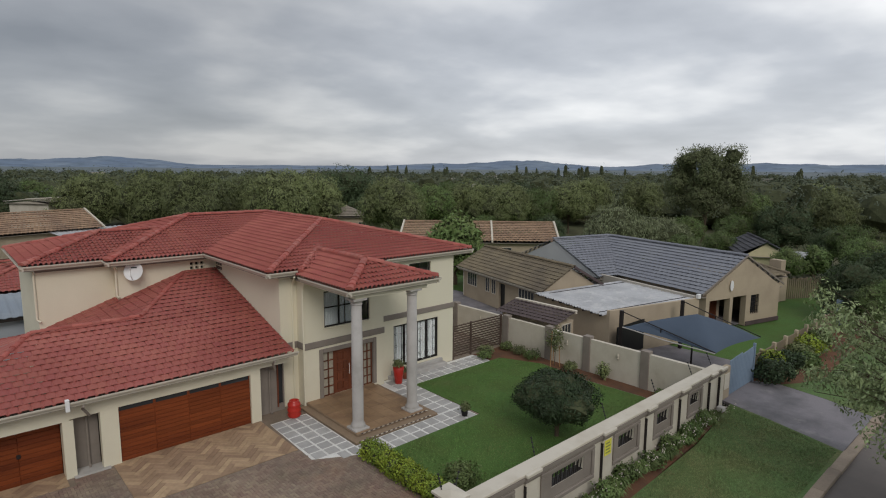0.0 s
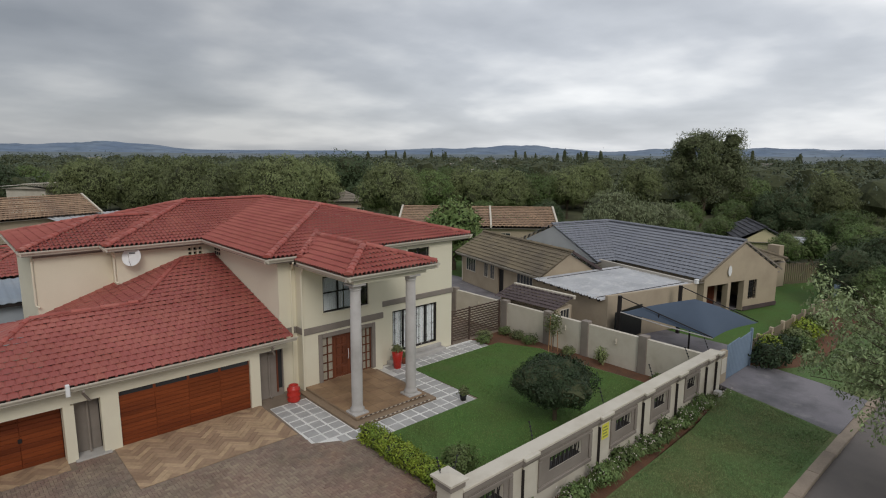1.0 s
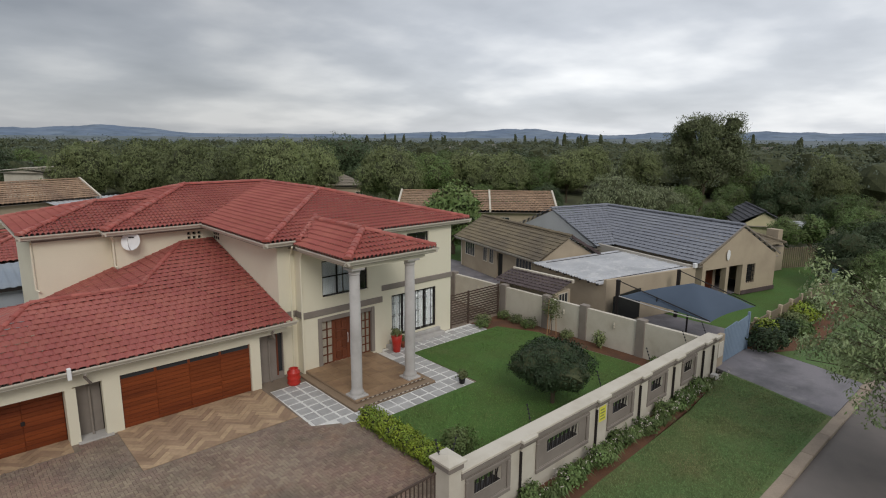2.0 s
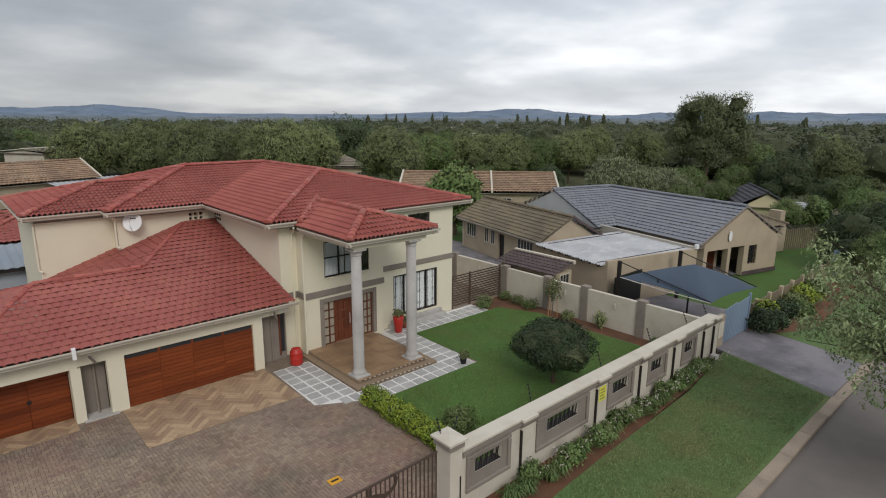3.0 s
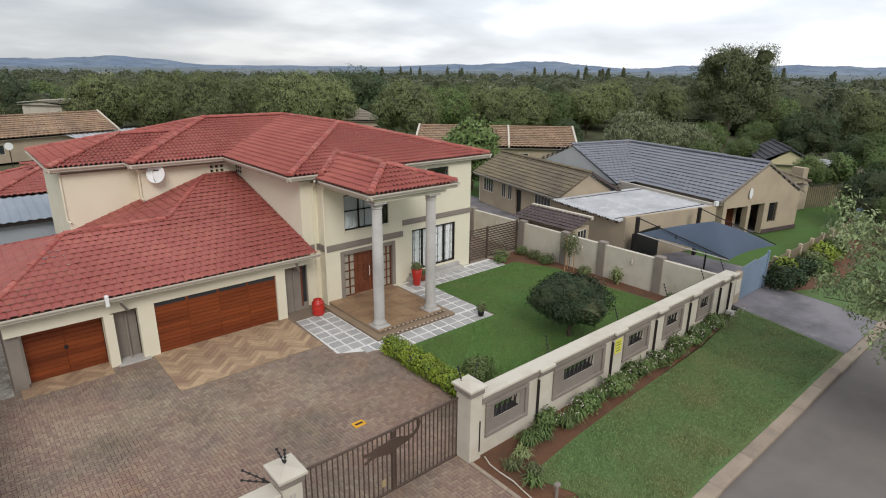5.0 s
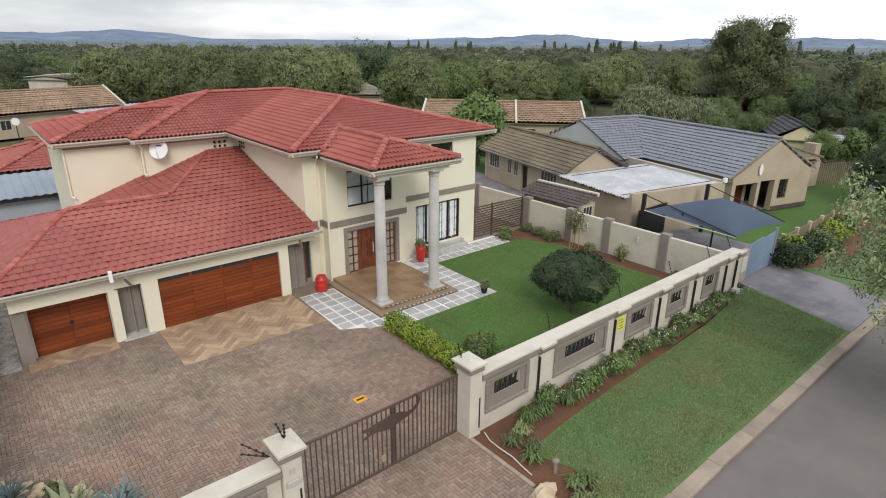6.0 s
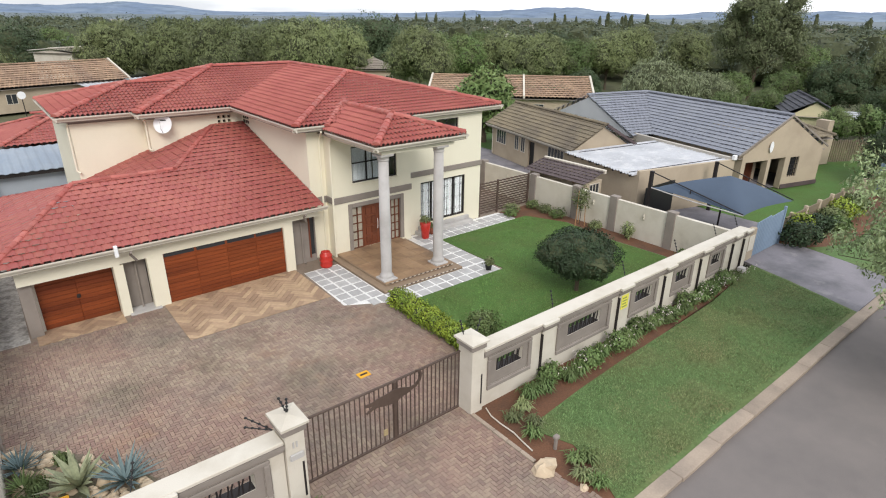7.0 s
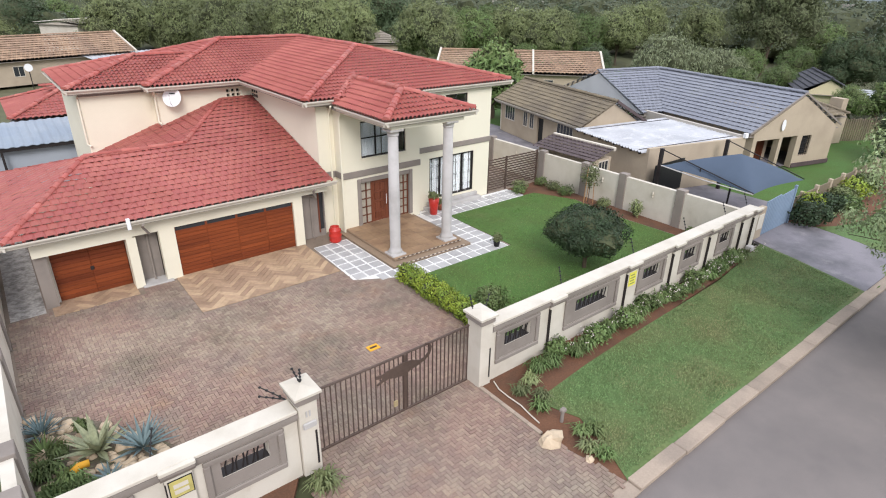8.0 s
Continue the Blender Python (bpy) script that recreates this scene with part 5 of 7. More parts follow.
plank_me = Mb().box(-0.395, 0.395, -0.095, 0.095, 0.0, 0.02, 0.005).mesh("plank_tile")
plank_me.materials.append(PLANK)
for rect in ((3.2, 8.68, 17.98, 21.34), (-0.95, 1.78, 20.72, 21.82)):
    x0, x1, y0, y1 = rect
    for x, y, r in herringbone(x0 - 0.5, x1 + 0.5, y0 - 0.5, y1 + 0.5, 0.8, 0.2, radians(45)):
        if x0 + 0.36 < x < x1 - 0.36 and y0 + 0.36 < y < y1 - 0.36:
            piece("plank_tile", plank_me, forecourt, Matrix.Translation((x, y, 0.002)) @ Matrix.Rotation(r, 4, "Z"))
        else:
            cut = clipped(x, y, r, 0.395, 0.095, rect)
            if len(cut) > 2:
                part("plank_tile", Mb().prism(cut, 0.002, 0.02), PLANK, forecourt)

DRIVE = [(-2.25, 21.1), (-2.25, 15.3), (-1.2, 14.5), (-0.1, 13.1), (0.6, 11.8), (0.95, 10.4), (1.0, 9.5), (10.2, 9.5), (10.15, 12), (10.2, 15.9), (8.68, 16.9), (8.68, 21.2)]
APRON = [(3.2, 9.5), (2.9, 8.7), (1.9, 7.0), (1.2, 5.4), (1.0, 4.2), (8.72, 4.2), (8.5, 5.2), (8.22, 6.6), (8.25, 9.5)]
drive = thing("driveway", (5, 13, 0), "brown herringbone brick driveway worn and dusty", "driveway", kind="structure")
part("bedding", Mb().prism(APRON, -0.12, -0.003), SAND, drive)
rest = Mb()
brick_me = Mb().box(-0.1075, 0.1075, -0.0515, 0.0515, -0.04, 0.0, 0.006).mesh("brick")
brick_me.materials.append(BRICK_P)
singles = []
for x, y, r in herringbone(-2.3, 10.3, 4.2, 21.3, 0.22, 0.108, 0.0):
    if 3.1 < x < 8.76 and y > 17.9 or -1.0 < x < 2.0 and y > 20.65:
        continue
    if not (inside(x, y, DRIVE) or inside(x, y, APRON)):
        continue
    rnd = random.Random(int(x * 1000) * 7919 + int(y * 1000))
    z = 0.012 + rnd.uniform(-0.004, 0.004) + 0.012 * noise.noise(Vector((x * 0.5, y * 0.5, 3)))
    if 4.2 < x < 6.8 and 6.0 < y < 8.55 and len(singles) < 300:
        singles.append((x, y, z, r))
        continue
    a, b = (0.1075, 0.0515) if abs(math.cos(r)) > 0.5 else (0.0515, 0.1075)
    c = 0.006
    tx, ty = rnd.uniform(-0.003, 0.003), rnd.uniform(-0.003, 0.003)
    rest.add([(x - a, y - b, z - 0.03), (x + a, y - b, z - 0.03), (x + a, y + b, z - 0.03), (x - a, y + b, z - 0.03),
              (x - a + c, y - b + c, z - tx - ty), (x + a - c, y - b + c, z + tx - ty), (x + a - c, y + b - c, z + tx + ty), (x - a + c, y + b - c, z - tx + ty)],
             [(4, 5, 6, 7), (0, 1, 5, 4), (1, 2, 6, 5), (2, 3, 7, 6), (3, 0, 4, 7)])
part("bricks", rest, BRICK, drive, kind="stuff")
for x, y, z, r in singles:
    piece("brick", brick_me, drive, Matrix.Translation((x, y, z)) @ Matrix.Rotation(r, 4, "Z"))

# ---- front garden ----
rnd = random.Random(5)
ball = thing("topiary_tree", (17.0, 12.2, 0), "dark green rounded clipped garden tree", "tree")
w = Mb()
w.tube([(17.0, 12.2, 0), (17.02, 12.22, 0.5), (17.05, 12.25, 0.9)], 0.09, 8, 0.8)
for a in range(5):
    limb(w, (17.02, 12.22, 0.45), (17.05 + 0.8 * math.cos(a * 1.26), 12.25 + 0.8 * math.sin(a * 1.26), 1.2), 0.05, 0.02, rnd)
part("trunk", w, BARK, ball)
f = Mb()
for dx, dy, dz, rr, hh in ((0.0, 0.0, 0.0, 1.3, 0.92), (0.75, -0.25, -0.1, 0.95, 0.75), (-0.7, 0.35, -0.02, 1.0, 0.78), (0.35, 0.75, 0.05, 0.95, 0.75), (-0.3, -0.75, -0.12, 0.95, 0.72), (-0.85, -0.35, -0.2, 0.7, 0.6), (0.15, -0.1, 0.3, 0.9, 0.68)):
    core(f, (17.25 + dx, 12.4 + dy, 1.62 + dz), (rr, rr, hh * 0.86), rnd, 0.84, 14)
    leaf_cloud(f, (17.25 + dx, 12.4 + dy, 1.62 + dz), (rr * 1.03, rr * 1.03, hh * 0.9), 1500, 0.055, rnd, shell=0.86, bumps=0.14)
part("crown", f, LEAF_DARK, ball)

hedge = thing("hedge", (10.35, 13.7, 0), "lime green and golden clipped low hedge", "hedge")
f = Mb()
for k in range(9):
    y = 11.7 + 0.5 * k
    core(f, (10.45 + 0.03 * math.sin(k * 2), y, 0.28), (0.4, 0.4, 0.34), rnd, 0.8, 10)
    leaf_cloud(f, (10.45 + 0.03 * math.sin(k * 2), y, 0.3), (0.44, 0.42, 0.38), 330, 0.06, rnd, shell=0.8, flat=0.6, bumps=0.15)
part("foliage", f, LEAF_LIME, hedge)
shrub("shrub", 11.5, 12.0, 0.55, 0.85, LEAF, "round mid-green shrub beside the low hedge", seed=3, size=0.07, count=500)
shrub("shrub", 10.4, 10.9, 0.5, 0.6, LEAF_LIME, "lime green shrub behind the gate post", seed=4, size=0.06, count=400)
for i, (x, y, r, h) in enumerate(((23.7, 19.9, 0.4, 0.5), (23.6, 18.9, 0.45, 0.55), (23.8, 14.4, 0.3, 0.95), (23.75, 20.9, 0.35, 0.5), (22.3, 21.2, 0.45, 0.5), (21.7, 20.7, 0.35, 0.4), (23.8, 16.4, 0.35, 0.45), (23.8, 11.3, 0.3, 0.4), (16.2, 9.75, 0.35, 0.5), (13.6, 9.75, 0.4, 0.45))):
    shrub("shrub", x, y, r, h, LEAF if i % 2 else LEAF_OLIVE, "small green shrub in the wall-side bed", seed=20 + i, size=0.06, count=170)
young = thing("young_tree", (23.6, 17.3, 0), "young thin tree tied to wooden stakes", "tree")
part("trunk", Mb().tube([(23.6, 17.3, 0), (23.63, 17.3, 0.8), (23.6, 17.35, 1.7)], 0.025, 6, 0.7), BARK, young)
for dx, dy in ((-0.3, 0.05), (0.12, -0.25), (0.2, 0.25)):
    part("stake", Mb().tube([(23.6 + dx, 17.3 + dy, 0), (23.6 + dx * 0.8, 17.3 + dy * 0.8, 1.15 if dx > 0 else 2.0)], 0.024, 6), STAKE, young)
f = Mb()
leaf_cloud(f, (23.6, 17.3, 1.55), (0.42, 0.42, 0.65), 230, 0.08, rnd, shell=0.3, bumps=0.4)
part("crown", f, LEAF_OLIVE, young)


def pot(name, x, y, prof, plant_h, plant_r, material, label, z=0.0):
    t = thing(name, (x, y, z), label, "flower pot")
    part("vessel", Mb().turned(x, y, [(r, z + h) for r, h in prof], 24), material, t, smooth=True)
    if not plant_h:
        return
    f = Mb()
    top = z + prof[-1][1]
    leaf_cloud(f, (x, y, top + plant_h * 0.5), (plant_r, plant_r, plant_h * 0.5), 90, 0.07, random.Random(int(x * 10)), shell=0.2, flat=0.4)
    part("plant", f, LEAF_OLIVE, t)


pot("red_urn", 9.98, 20.75, [(0.2, 0), (0.25, 0.04), (0.29, 0.14), (0.24, 0.22), (0.29, 0.3), (0.29, 0.38), (0.24, 0.45), (0.28, 0.53), (0.27, 0.62), (0.2, 0.68), (0.21, 0.74), (0.16, 0.74), (0.15, 0.6)], 0, 0.2, RED_POT, "ringed glossy red urn beside the front corner")
pot("red_planter", 15.72, 20.9, [(0.17, 0), (0.18, 0.02), (0.22, 0.4), (0.28, 0.84), (0.25, 0.86)], 0.3, 0.28, RED_POT, "tall tapered glossy red planter with a fern")
pot("black_pot", 15.55, 16.0, [(0.12, 0), (0.15, 0.2), (0.16, 0.22)], 0.35, 0.22, BLACK, "small black plastic pot with a leafy plant", 0.02)
pot("clay_pot", 16.35, 21.2, [(0.14, 0), (0.2, 0.3), (0.2, 0.34)], 0.25, 0.15, mat("terracotta", (0.28, 0.09, 0.05), rough=0.8), "dark clay pot by the step")

# planting at the foot of the street wall
for i in range(26):
    rnd = random.Random(300 + i)
    x = 10.2 + 0.53 * i
    y = 8.45 + rnd.uniform(-0.2, 0.15) + 0.01 * i
    if i % 3 == 2:
        shrub("rose_bush", x, y, 0.36, 0.5 + rnd.uniform(0, 0.2), LEAF, "dark green bush with pale blossoms by the street wall", seed=300 + i, size=0.065, count=260, group="wall bed plants")
    else:
        grassy("agapanthus", x, y, 0.36, 0.36, 150, LEAF, "clump of green strap leaves in the wall bed", seed=300 + i, group="wall bed plants")
fl = Mb()
rnd = random.Random(77)
for i in range(150):
    x = 11 + 13.5 * rnd.random()
    leaf_cloud(fl, (x, 8.4 + rnd.uniform(-0.25, 0.25), 0.46 + rnd.uniform(-0.1, 0.2)), (0.03, 0.03, 0.03), 1, 0.04, rnd)
solo("blossoms", fl, mat("pale_blossom", (0.62, 0.55, 0.50), var=0.1), "pale blossoms on the wall bed plants", "flowers", kind="stuff")
for i, (x, y) in enumerate(((9.0, 8.0), (8.95, 7.2), (9.35, 7.5), (9.1, 5.9), (8.8, 5.4), (9.4, 5.7), (9.6, 8.2), (8.9, 5.0))):
    grassy("agapanthus", x, y, 0.3, 0.26, 80, LEAF if i % 2 else LEAF_OLIVE, "loose green strap-leaved plant on bare soil", seed=400 + i, group="bed end plants")
hose = solo("hose", Mb().tube([(8.75, 8.85, 0.03), (8.62, 8.5, 0.03), (8.6, 8.1, 0.03), (8.62, 7.6, 0.03), (8.55, 7.2, 0.03), (8.5, 6.8, 0.03)], 0.02, 6), WHITE_P, "thin white garden hose lying on the soil", "hose")
box_post = thing("garden_light", (9.05, 6.5, 0), "short grey post with angled lamp head", "garden light")
part("post", Mb().tube([(9.05, 6.5, 0), (9.05, 6.5, 0.36)], 0.05, 8), TAUPE, box_post)
part("head", Mb().box(8.95, 9.13, 6.42, 6.56, 0.34, 0.46, 0.03), TAUPE, box_post)
wl_ = thing("garden_light", (24.2, 8.75, 0), "small dark lamp on the verge by the wall end", "garden light")
part("post", Mb().tube([(24.2, 8.75, 0), (24.2, 8.75, 0.12)], 0.03, 8), STONE_GREY, wl_)
part("head", Mb().box(24.05, 24.35, 8.6, 8.9, 0.12, 0.34, 0.03), STONE_GREY, wl_)


def boulder(x, y, r, seed, material, z=0.0):
    mb = Mb()
    core(mb, (x, y, z + r * 0.35), (r * 1.2, r, r * 0.75), random.Random(seed), 1.0, 8)
    mb.inner = []
    return mb


solo("edging_stone", boulder(8.25, 6.15, 0.26, 9, STONE), STONE, "pale brown stone at the drive edge", "stone")
solo("edging_stone", boulder(8.55, 5.15, 0.1, 19, STONE), STONE, "small pale stone at the bed end", "stone")
edge_kerb = thing("bed_edging", (8.25, 7.6, 0), "low concrete edging between drive and bed", "edging", kind="structure")
for k in range(5):
    part("edging", Mb().box(8.2, 8.32, 6.5 + 0.5 * k, 6.99 + 0.5 * k, -0.1, 0.05, 0.012), KERB, edge_kerb)

# rockery in the corner of the drive
rock = Mb().prism([(-2.3, 9.35), (1.0, 9.35), (0.95, 10.4), (0.6, 11.8), (-0.1, 13.1), (-1.2, 14.5), (-2.3, 15.2)], -0.06, 0.03)
solo("rockery_bed", rock, mat("grey_soil", (0.17, 0.135, 0.10), rough=1, var=0.4, grain=14, blot=1.5, bump=1.0, col2=(0.10, 0.11, 0.06)), "soil of the corner rockery", "flower bed", kind="structure")
for i in range(260):
    rnd = random.Random(700 + i)
    x, y = rnd.uniform(-2.2, 1.4), rnd.uniform(10.4, 15.0)
    if inside(x, y, [(-2.3, 10), (0.95, 10), (0.6, 11.7), (-0.1, 13.0), (-1.2, 14.4), (-2.3, 15.1)]):
        solo("stone", boulder(x, y, rnd.uniform(0.07, 0.15), i, STONE), STONE, "rounded pale brown rockery stone", "stone", "rockery stones", smooth=True)
rosette("agave", -0.05, 12.2, 0.95, 34, LEAF_BLUE, "blue-grey spiky agave in the rockery", 1, width=0.045, up=0.75)
rosette("agave", -0.95, 12.75, 1.0, 22, LEAF_PALE, "pale striped agave with broad curling leaves", 2, width=0.09, up=0.85)
rosette("yucca", -2.0, 14.2, 0.7, 40, LEAF_BLUE, "stiff grey-green yucca in the rockery", 3, width=0.03, up=0.8)
rosette("yucca", -2.0, 13.4, 0.6, 36, LEAF, "stiff green yucca in the rockery", 4, width=0.03, up=0.8)
rosette("agave", -0.9, 11.6, 0.5, 24, LEAF_BLUE, "small spiky agave by the street wall", 5, width=0.035, up=0.7)
for i, (x, y, r) in enumerate(((-2.0, 12.6, 0.4), (-1.6, 12.0, 0.35), (-1.15, 13.7, 0.2), (-2.0, 11.6, 0.4), (-1.1, 11.2, 0.3), (-1.75, 13.1, 0.25), (-1.5, 11.5, 0.35))):
    grassy("grass_tuft", x, y, r, 0.35, 160, LEAF, "dense green tuft in the rockery", seed=800 + i, group="rockery tufts", z=0.03)
solo("yellow_toy", Mb().tube([(-1.55, 12.0, 0.3), (-1.4, 12.1, 0.33), (-1.2, 12.12, 0.3)], 0.09, 10), ORANGE, "yellow rounded plastic object in the rockery", "ornament", smooth=True)
grassy("grass_tuft", 3.0, 8.35, 0.4, 0.4, 120, LEAF_OLIVE, "green grass tuft at the foot of the gate post", seed=820)

# blades of grass over the lawns
LAWN_EDGE = [(10.4, 9.6), (22.9, 9.6), (23.2, 12), (23.0, 15.0), (23.3, 18), (22.3, 20.1), (16.35, 20.1), (16.35, 15.5), (11.0, 15.5), (11.0, 12.5)]
VERGE_EDGE = [(9.35, 5.6), (9.1, 4.95), (8.85, 4.35), (24.1, 4.35), (24.5, 5.4), (25.1, 7.2), (25.4, 8.8), (23.2, 8.45), (20.5, 8.1), (17, 7.95), (14, 7.85), (11.6, 7.7), (9.7, 7.5), (9.3, 7.2), (9.6, 6.3)]


def turf(poly, count, seed, material, label):
    rnd = random.Random(seed)
    mb = Mb()
    xs, ys = [p[0] for p in poly], [p[1] for p in poly]
    while len(mb.f) < count:
        x, y = rnd.uniform(min(xs), max(xs)), rnd.uniform(min(ys), max(ys))
        if not inside(x, y, poly):
            continue
        az, h = rnd.uniform(0, 6.28), rnd.uniform(0.02, 0.05) * (1 + 0.6 * noise.noise(Vector((x * 0.9, y * 0.9, seed))))
        dx, dy = math.cos(az), math.sin(az)
        wd = 0.012
        mb.add([(x - dy * wd, y + dx * wd, 0.018), (x + dy * wd, y - dx * wd, 0.018), (x + dx * h * 1.2, y + dy * h * 1.2, 0.018 + h)], [(0, 1, 2)])
    solo("grass", mb, material, label, "grass", kind="stuff")


GRASS = mat("grass_blade", (0.115, 0.21, 0.05), rough=0.8, var=0.3, grain=3, blot=0.5, bump=0, island=0.4, hue=0.015, col2=(0.15, 0.17, 0.06), mix2=0.4)
turf(LAWN_EDGE, 45000, 1, GRASS, "short green blades of the garden lawn")
turf(VERGE_EDGE, 60000, 2, mat("verge_blade", (0.14, 0.215, 0.078), rough=0.8, var=0.3, grain=3, blot=0.5, bump=0, island=0.4, hue=0.015, col2=(0.21, 0.20, 0.09), mix2=0.4), "short green and straw blades of the verge")


# ---- neighbouring houses ----
def gable_end(x0, x1, y, thick, z0, z1, apex, holes=()):
    """A gable wall facing -y with its triangle, as one welded mesh."""
    mb = wall_boxes(0, y, thick, x0, x1, z0, z1, holes)
    mb.prism([(x0, z1), (x1, z1), ((x0 + x1) / 2, apex)], y, y + thick, axis=1)
    return mb


def plain_window(parent, face, a, b, z0, z1, axis=1, bars=2):
    """A white framed window on a side face (axis 1: wall along y at x=face)."""
    def bx(u0, u1, d0, d1, lo, hi):
        return Mb().box(face + d0, face + d1, u0, u1, lo, hi) if axis == 1 else Mb().box(u0, u1, face + d0, face + d1, lo, hi)
    w = part("window", bx(a, b, -0.01, 0.0, z0, z1), GLASS, parent, "small white framed window")
    for u0, u1, lo, hi in ((a - 0.05, b + 0.05, z0 - 0.06, z0), (a - 0.05, b + 0.05, z1, z1 + 0.06), (a - 0.05, a, z0, z1), (b, b + 0.05, z0, z1)):
        part("window_frame", bx(u0, u1, -0.04, 0.0, lo, hi), WHITE_P, w)
    for k in range(1, bars + 1):
        c = a + (b - a) * k / (bars + 1)
        part("glazing_bar", bx(c - 0.02, c + 0.02, -0.03, -0.01, z0, z1), WHITE_P, w)


HERE = pose(36.0, 14.7, 0, 0, 0, -14.5)
grey = thing("neighbour_house", (4, 8, 0), "single-storey beige house with slate-grey tiled gable roofs", "house")
part("wall", gable_end(0.25, 8.0, 0.14, 0.41, 0.0, 2.55, 4.70, [(0.6, 2.65, 0.0, 2.1), (2.95, 4.35, 0.0, 2.15), (4.85, 5.75, 0.75, 2.1)]), BEIGE, grey)
part("plinth", Mb().box(4.4, 8.06, 0.08, 0.138, 0.0, 0.28), DARK_TILE, grey)
part("wall", wall_boxes(1, 0.25, 0.25, 0.552, 8.0, 0.0, 2.55, [(0.9, 2.6, 0.0, 2.0)]), BEIGE, grey)
part("wall", wall_boxes(1, 7.75, 0.25, 0.552, 19.0, 0.0, 2.55), BEIGE, grey)
part("wall", wall_boxes(0, 2.2, 0.2, 0.5, 4.4, 0.0, 2.5), BEIGE, grey)
part("door", Mb().box(3.1, 4.0, 2.12, 2.198, 0.0, 2.05), CHERRY_V, grey, "dark wooden door inside the porch")
part("floor", Mb().box(0.5, 7.74, 0.56, 18, 0.0, 0.06), DRIVE2, grey)
gw = part("window", Mb().box(4.85, 5.75, 0.42, 0.43, 0.75, 2.1), GLASS, grey, "dark window with a diamond grille")
for k in range(5):
    part("grille_bar", Mb().box(4.9 + 0.19 * k, 4.93 + 0.19 * k, 0.2, 0.23, 0.75, 2.1), DARKMETAL, gw)
for k in range(4):
    part("grille_bar", Mb().box(4.85, 5.75, 0.205, 0.225, 0.95 + 0.3 * k, 0.99 + 0.3 * k), DARKMETAL, gw)
hip_roof(grey, (-0.15, 8.35, 0.12, 17.3), 2.62, 0.53, SLATE_TILE, SLATE_TILE, (False, True), w=0.42, e=0.36, seed=61, roll=0.03, lip=0.055, flat=True)
hip_roof(grey, (-2.0, 4.2, 7.7, 18.9), 2.62, 0.40, SLATE_TILE, SLATE_TILE, (False, False), w=0.42, e=0.36, seed=65, axis="x", roll=0.03, lip=0.055, flat=True)
part("gable_wall", Mb().prism([(8.0, 2.5), (18.6, 2.5), (13.3, 4.70)], -1.85, -1.65, axis=0), mat("pale_gable", (0.60, 0.62, 0.63), var=0.05), grey)
for a, b in (((-0.2, 2.6), (4.1, 4.90)), ((8.4, 2.6), (4.1, 4.90))):
    part("barge_board", Mb().add([(p[0], yy, p[1] + dz) for yy in (0.06, 0.11) for p in (a, b) for dz in (-0.07, 0.05)], [(0, 2, 3, 1), (4, 5, 7, 6), (0, 4, 6, 2), (1, 3, 7, 5), (0, 1, 5, 4), (2, 6, 7, 3)]), TAUPE, grey)
nd = thing("satellite_dish", (2.6, 0.2, 2.9), "small white satellite dish on the beige gable", "satellite dish")
part("reflector", Mb().prism([(0.30 * math.cos(k * math.pi / 8) * 0.55 + 2.6, 2.98 + 0.36 * math.sin(k * math.pi / 8)) for k in range(16)], 0.02, 0.05, axis=1), WHITE, nd)
part("arm", Mb().tube([(2.6, 0.05, 2.9), (2.3, 0.29, 2.85)], 0.02), STONE_GREY, nd)

olive = thing("cottage", (-6, 11.5, 0), "beige cottage with a weathered olive-brown tiled roof", "house")
part("wall", wall_boxes(1, -8.4, 0.25, 6.252, 17.0, 0.0, 2.45, [(10.7, 11.5, 0.0, 2.05)]), BEIGE, olive)
part("wall", gable_end(-8.4, -3.8, 6.0, 0.25, 0.0, 2.45, 3.82), BEIGE, olive)
part("wall", wall_boxes(1, -4.05, 0.25, 6.252, 17.0, 0.0, 2.45), BEIGE, olive)
part("wall", gable_end(-8.148, -4.052, 16.75, 0.25, 0.0, 2.45, 3.7), BEIGE, olive)
# black sheet in the doorway stands for the unlit room behind
part("door", Mb().box(-8.25, -8.2, 10.7, 11.5, 0.0, 2.05), BLACK, olive, "black sheet for the dark inside an open doorway")
for a, b, lo, hi, n in ((14.8, 16.2, 1.15, 2.15, 3), (12.9, 13.4, 1.1, 2.15, 1), (12.0, 12.5, 1.1, 2.15, 1), (7.1, 8.9, 1.2, 2.2, 4)):
    plain_window(olive, -8.4, a, b, lo, hi, 1, n)
hip_roof(olive, (-8.8, -3.4, 5.75, 17.35), 2.5, 0.55, OLIVE_TILE, OLIVE_TILE, (False, False), w=0.33, e=0.36, seed=71, roll=0.03, lip=0.045, flat=True)
gutter(olive, [(-8.8, 17.3), (-8.8, 5.75)], 2.48, w=0.1, h=0.12, material=WHITE_P)
part("downpipe", Mb().tube([(-8.75, 16.8, 2.4), (-8.5, 16.8, 2.1), (-8.47, 16.8, 0.1)], 0.04), WHITE_P, olive)
part("barge_board", Mb().add([(p[0], yy, p[1] + dz) for yy in (5.68, 5.75) for p in ((-6.1, 4.05), (-3.4, 2.56)) for dz in (-0.14, 0.06)], [(0, 2, 3, 1), (4, 5, 7, 6), (0, 4, 6, 2), (1, 3, 7, 5), (0, 1, 5, 4), (2, 6, 7, 3)]), DARK_TILE, olive)

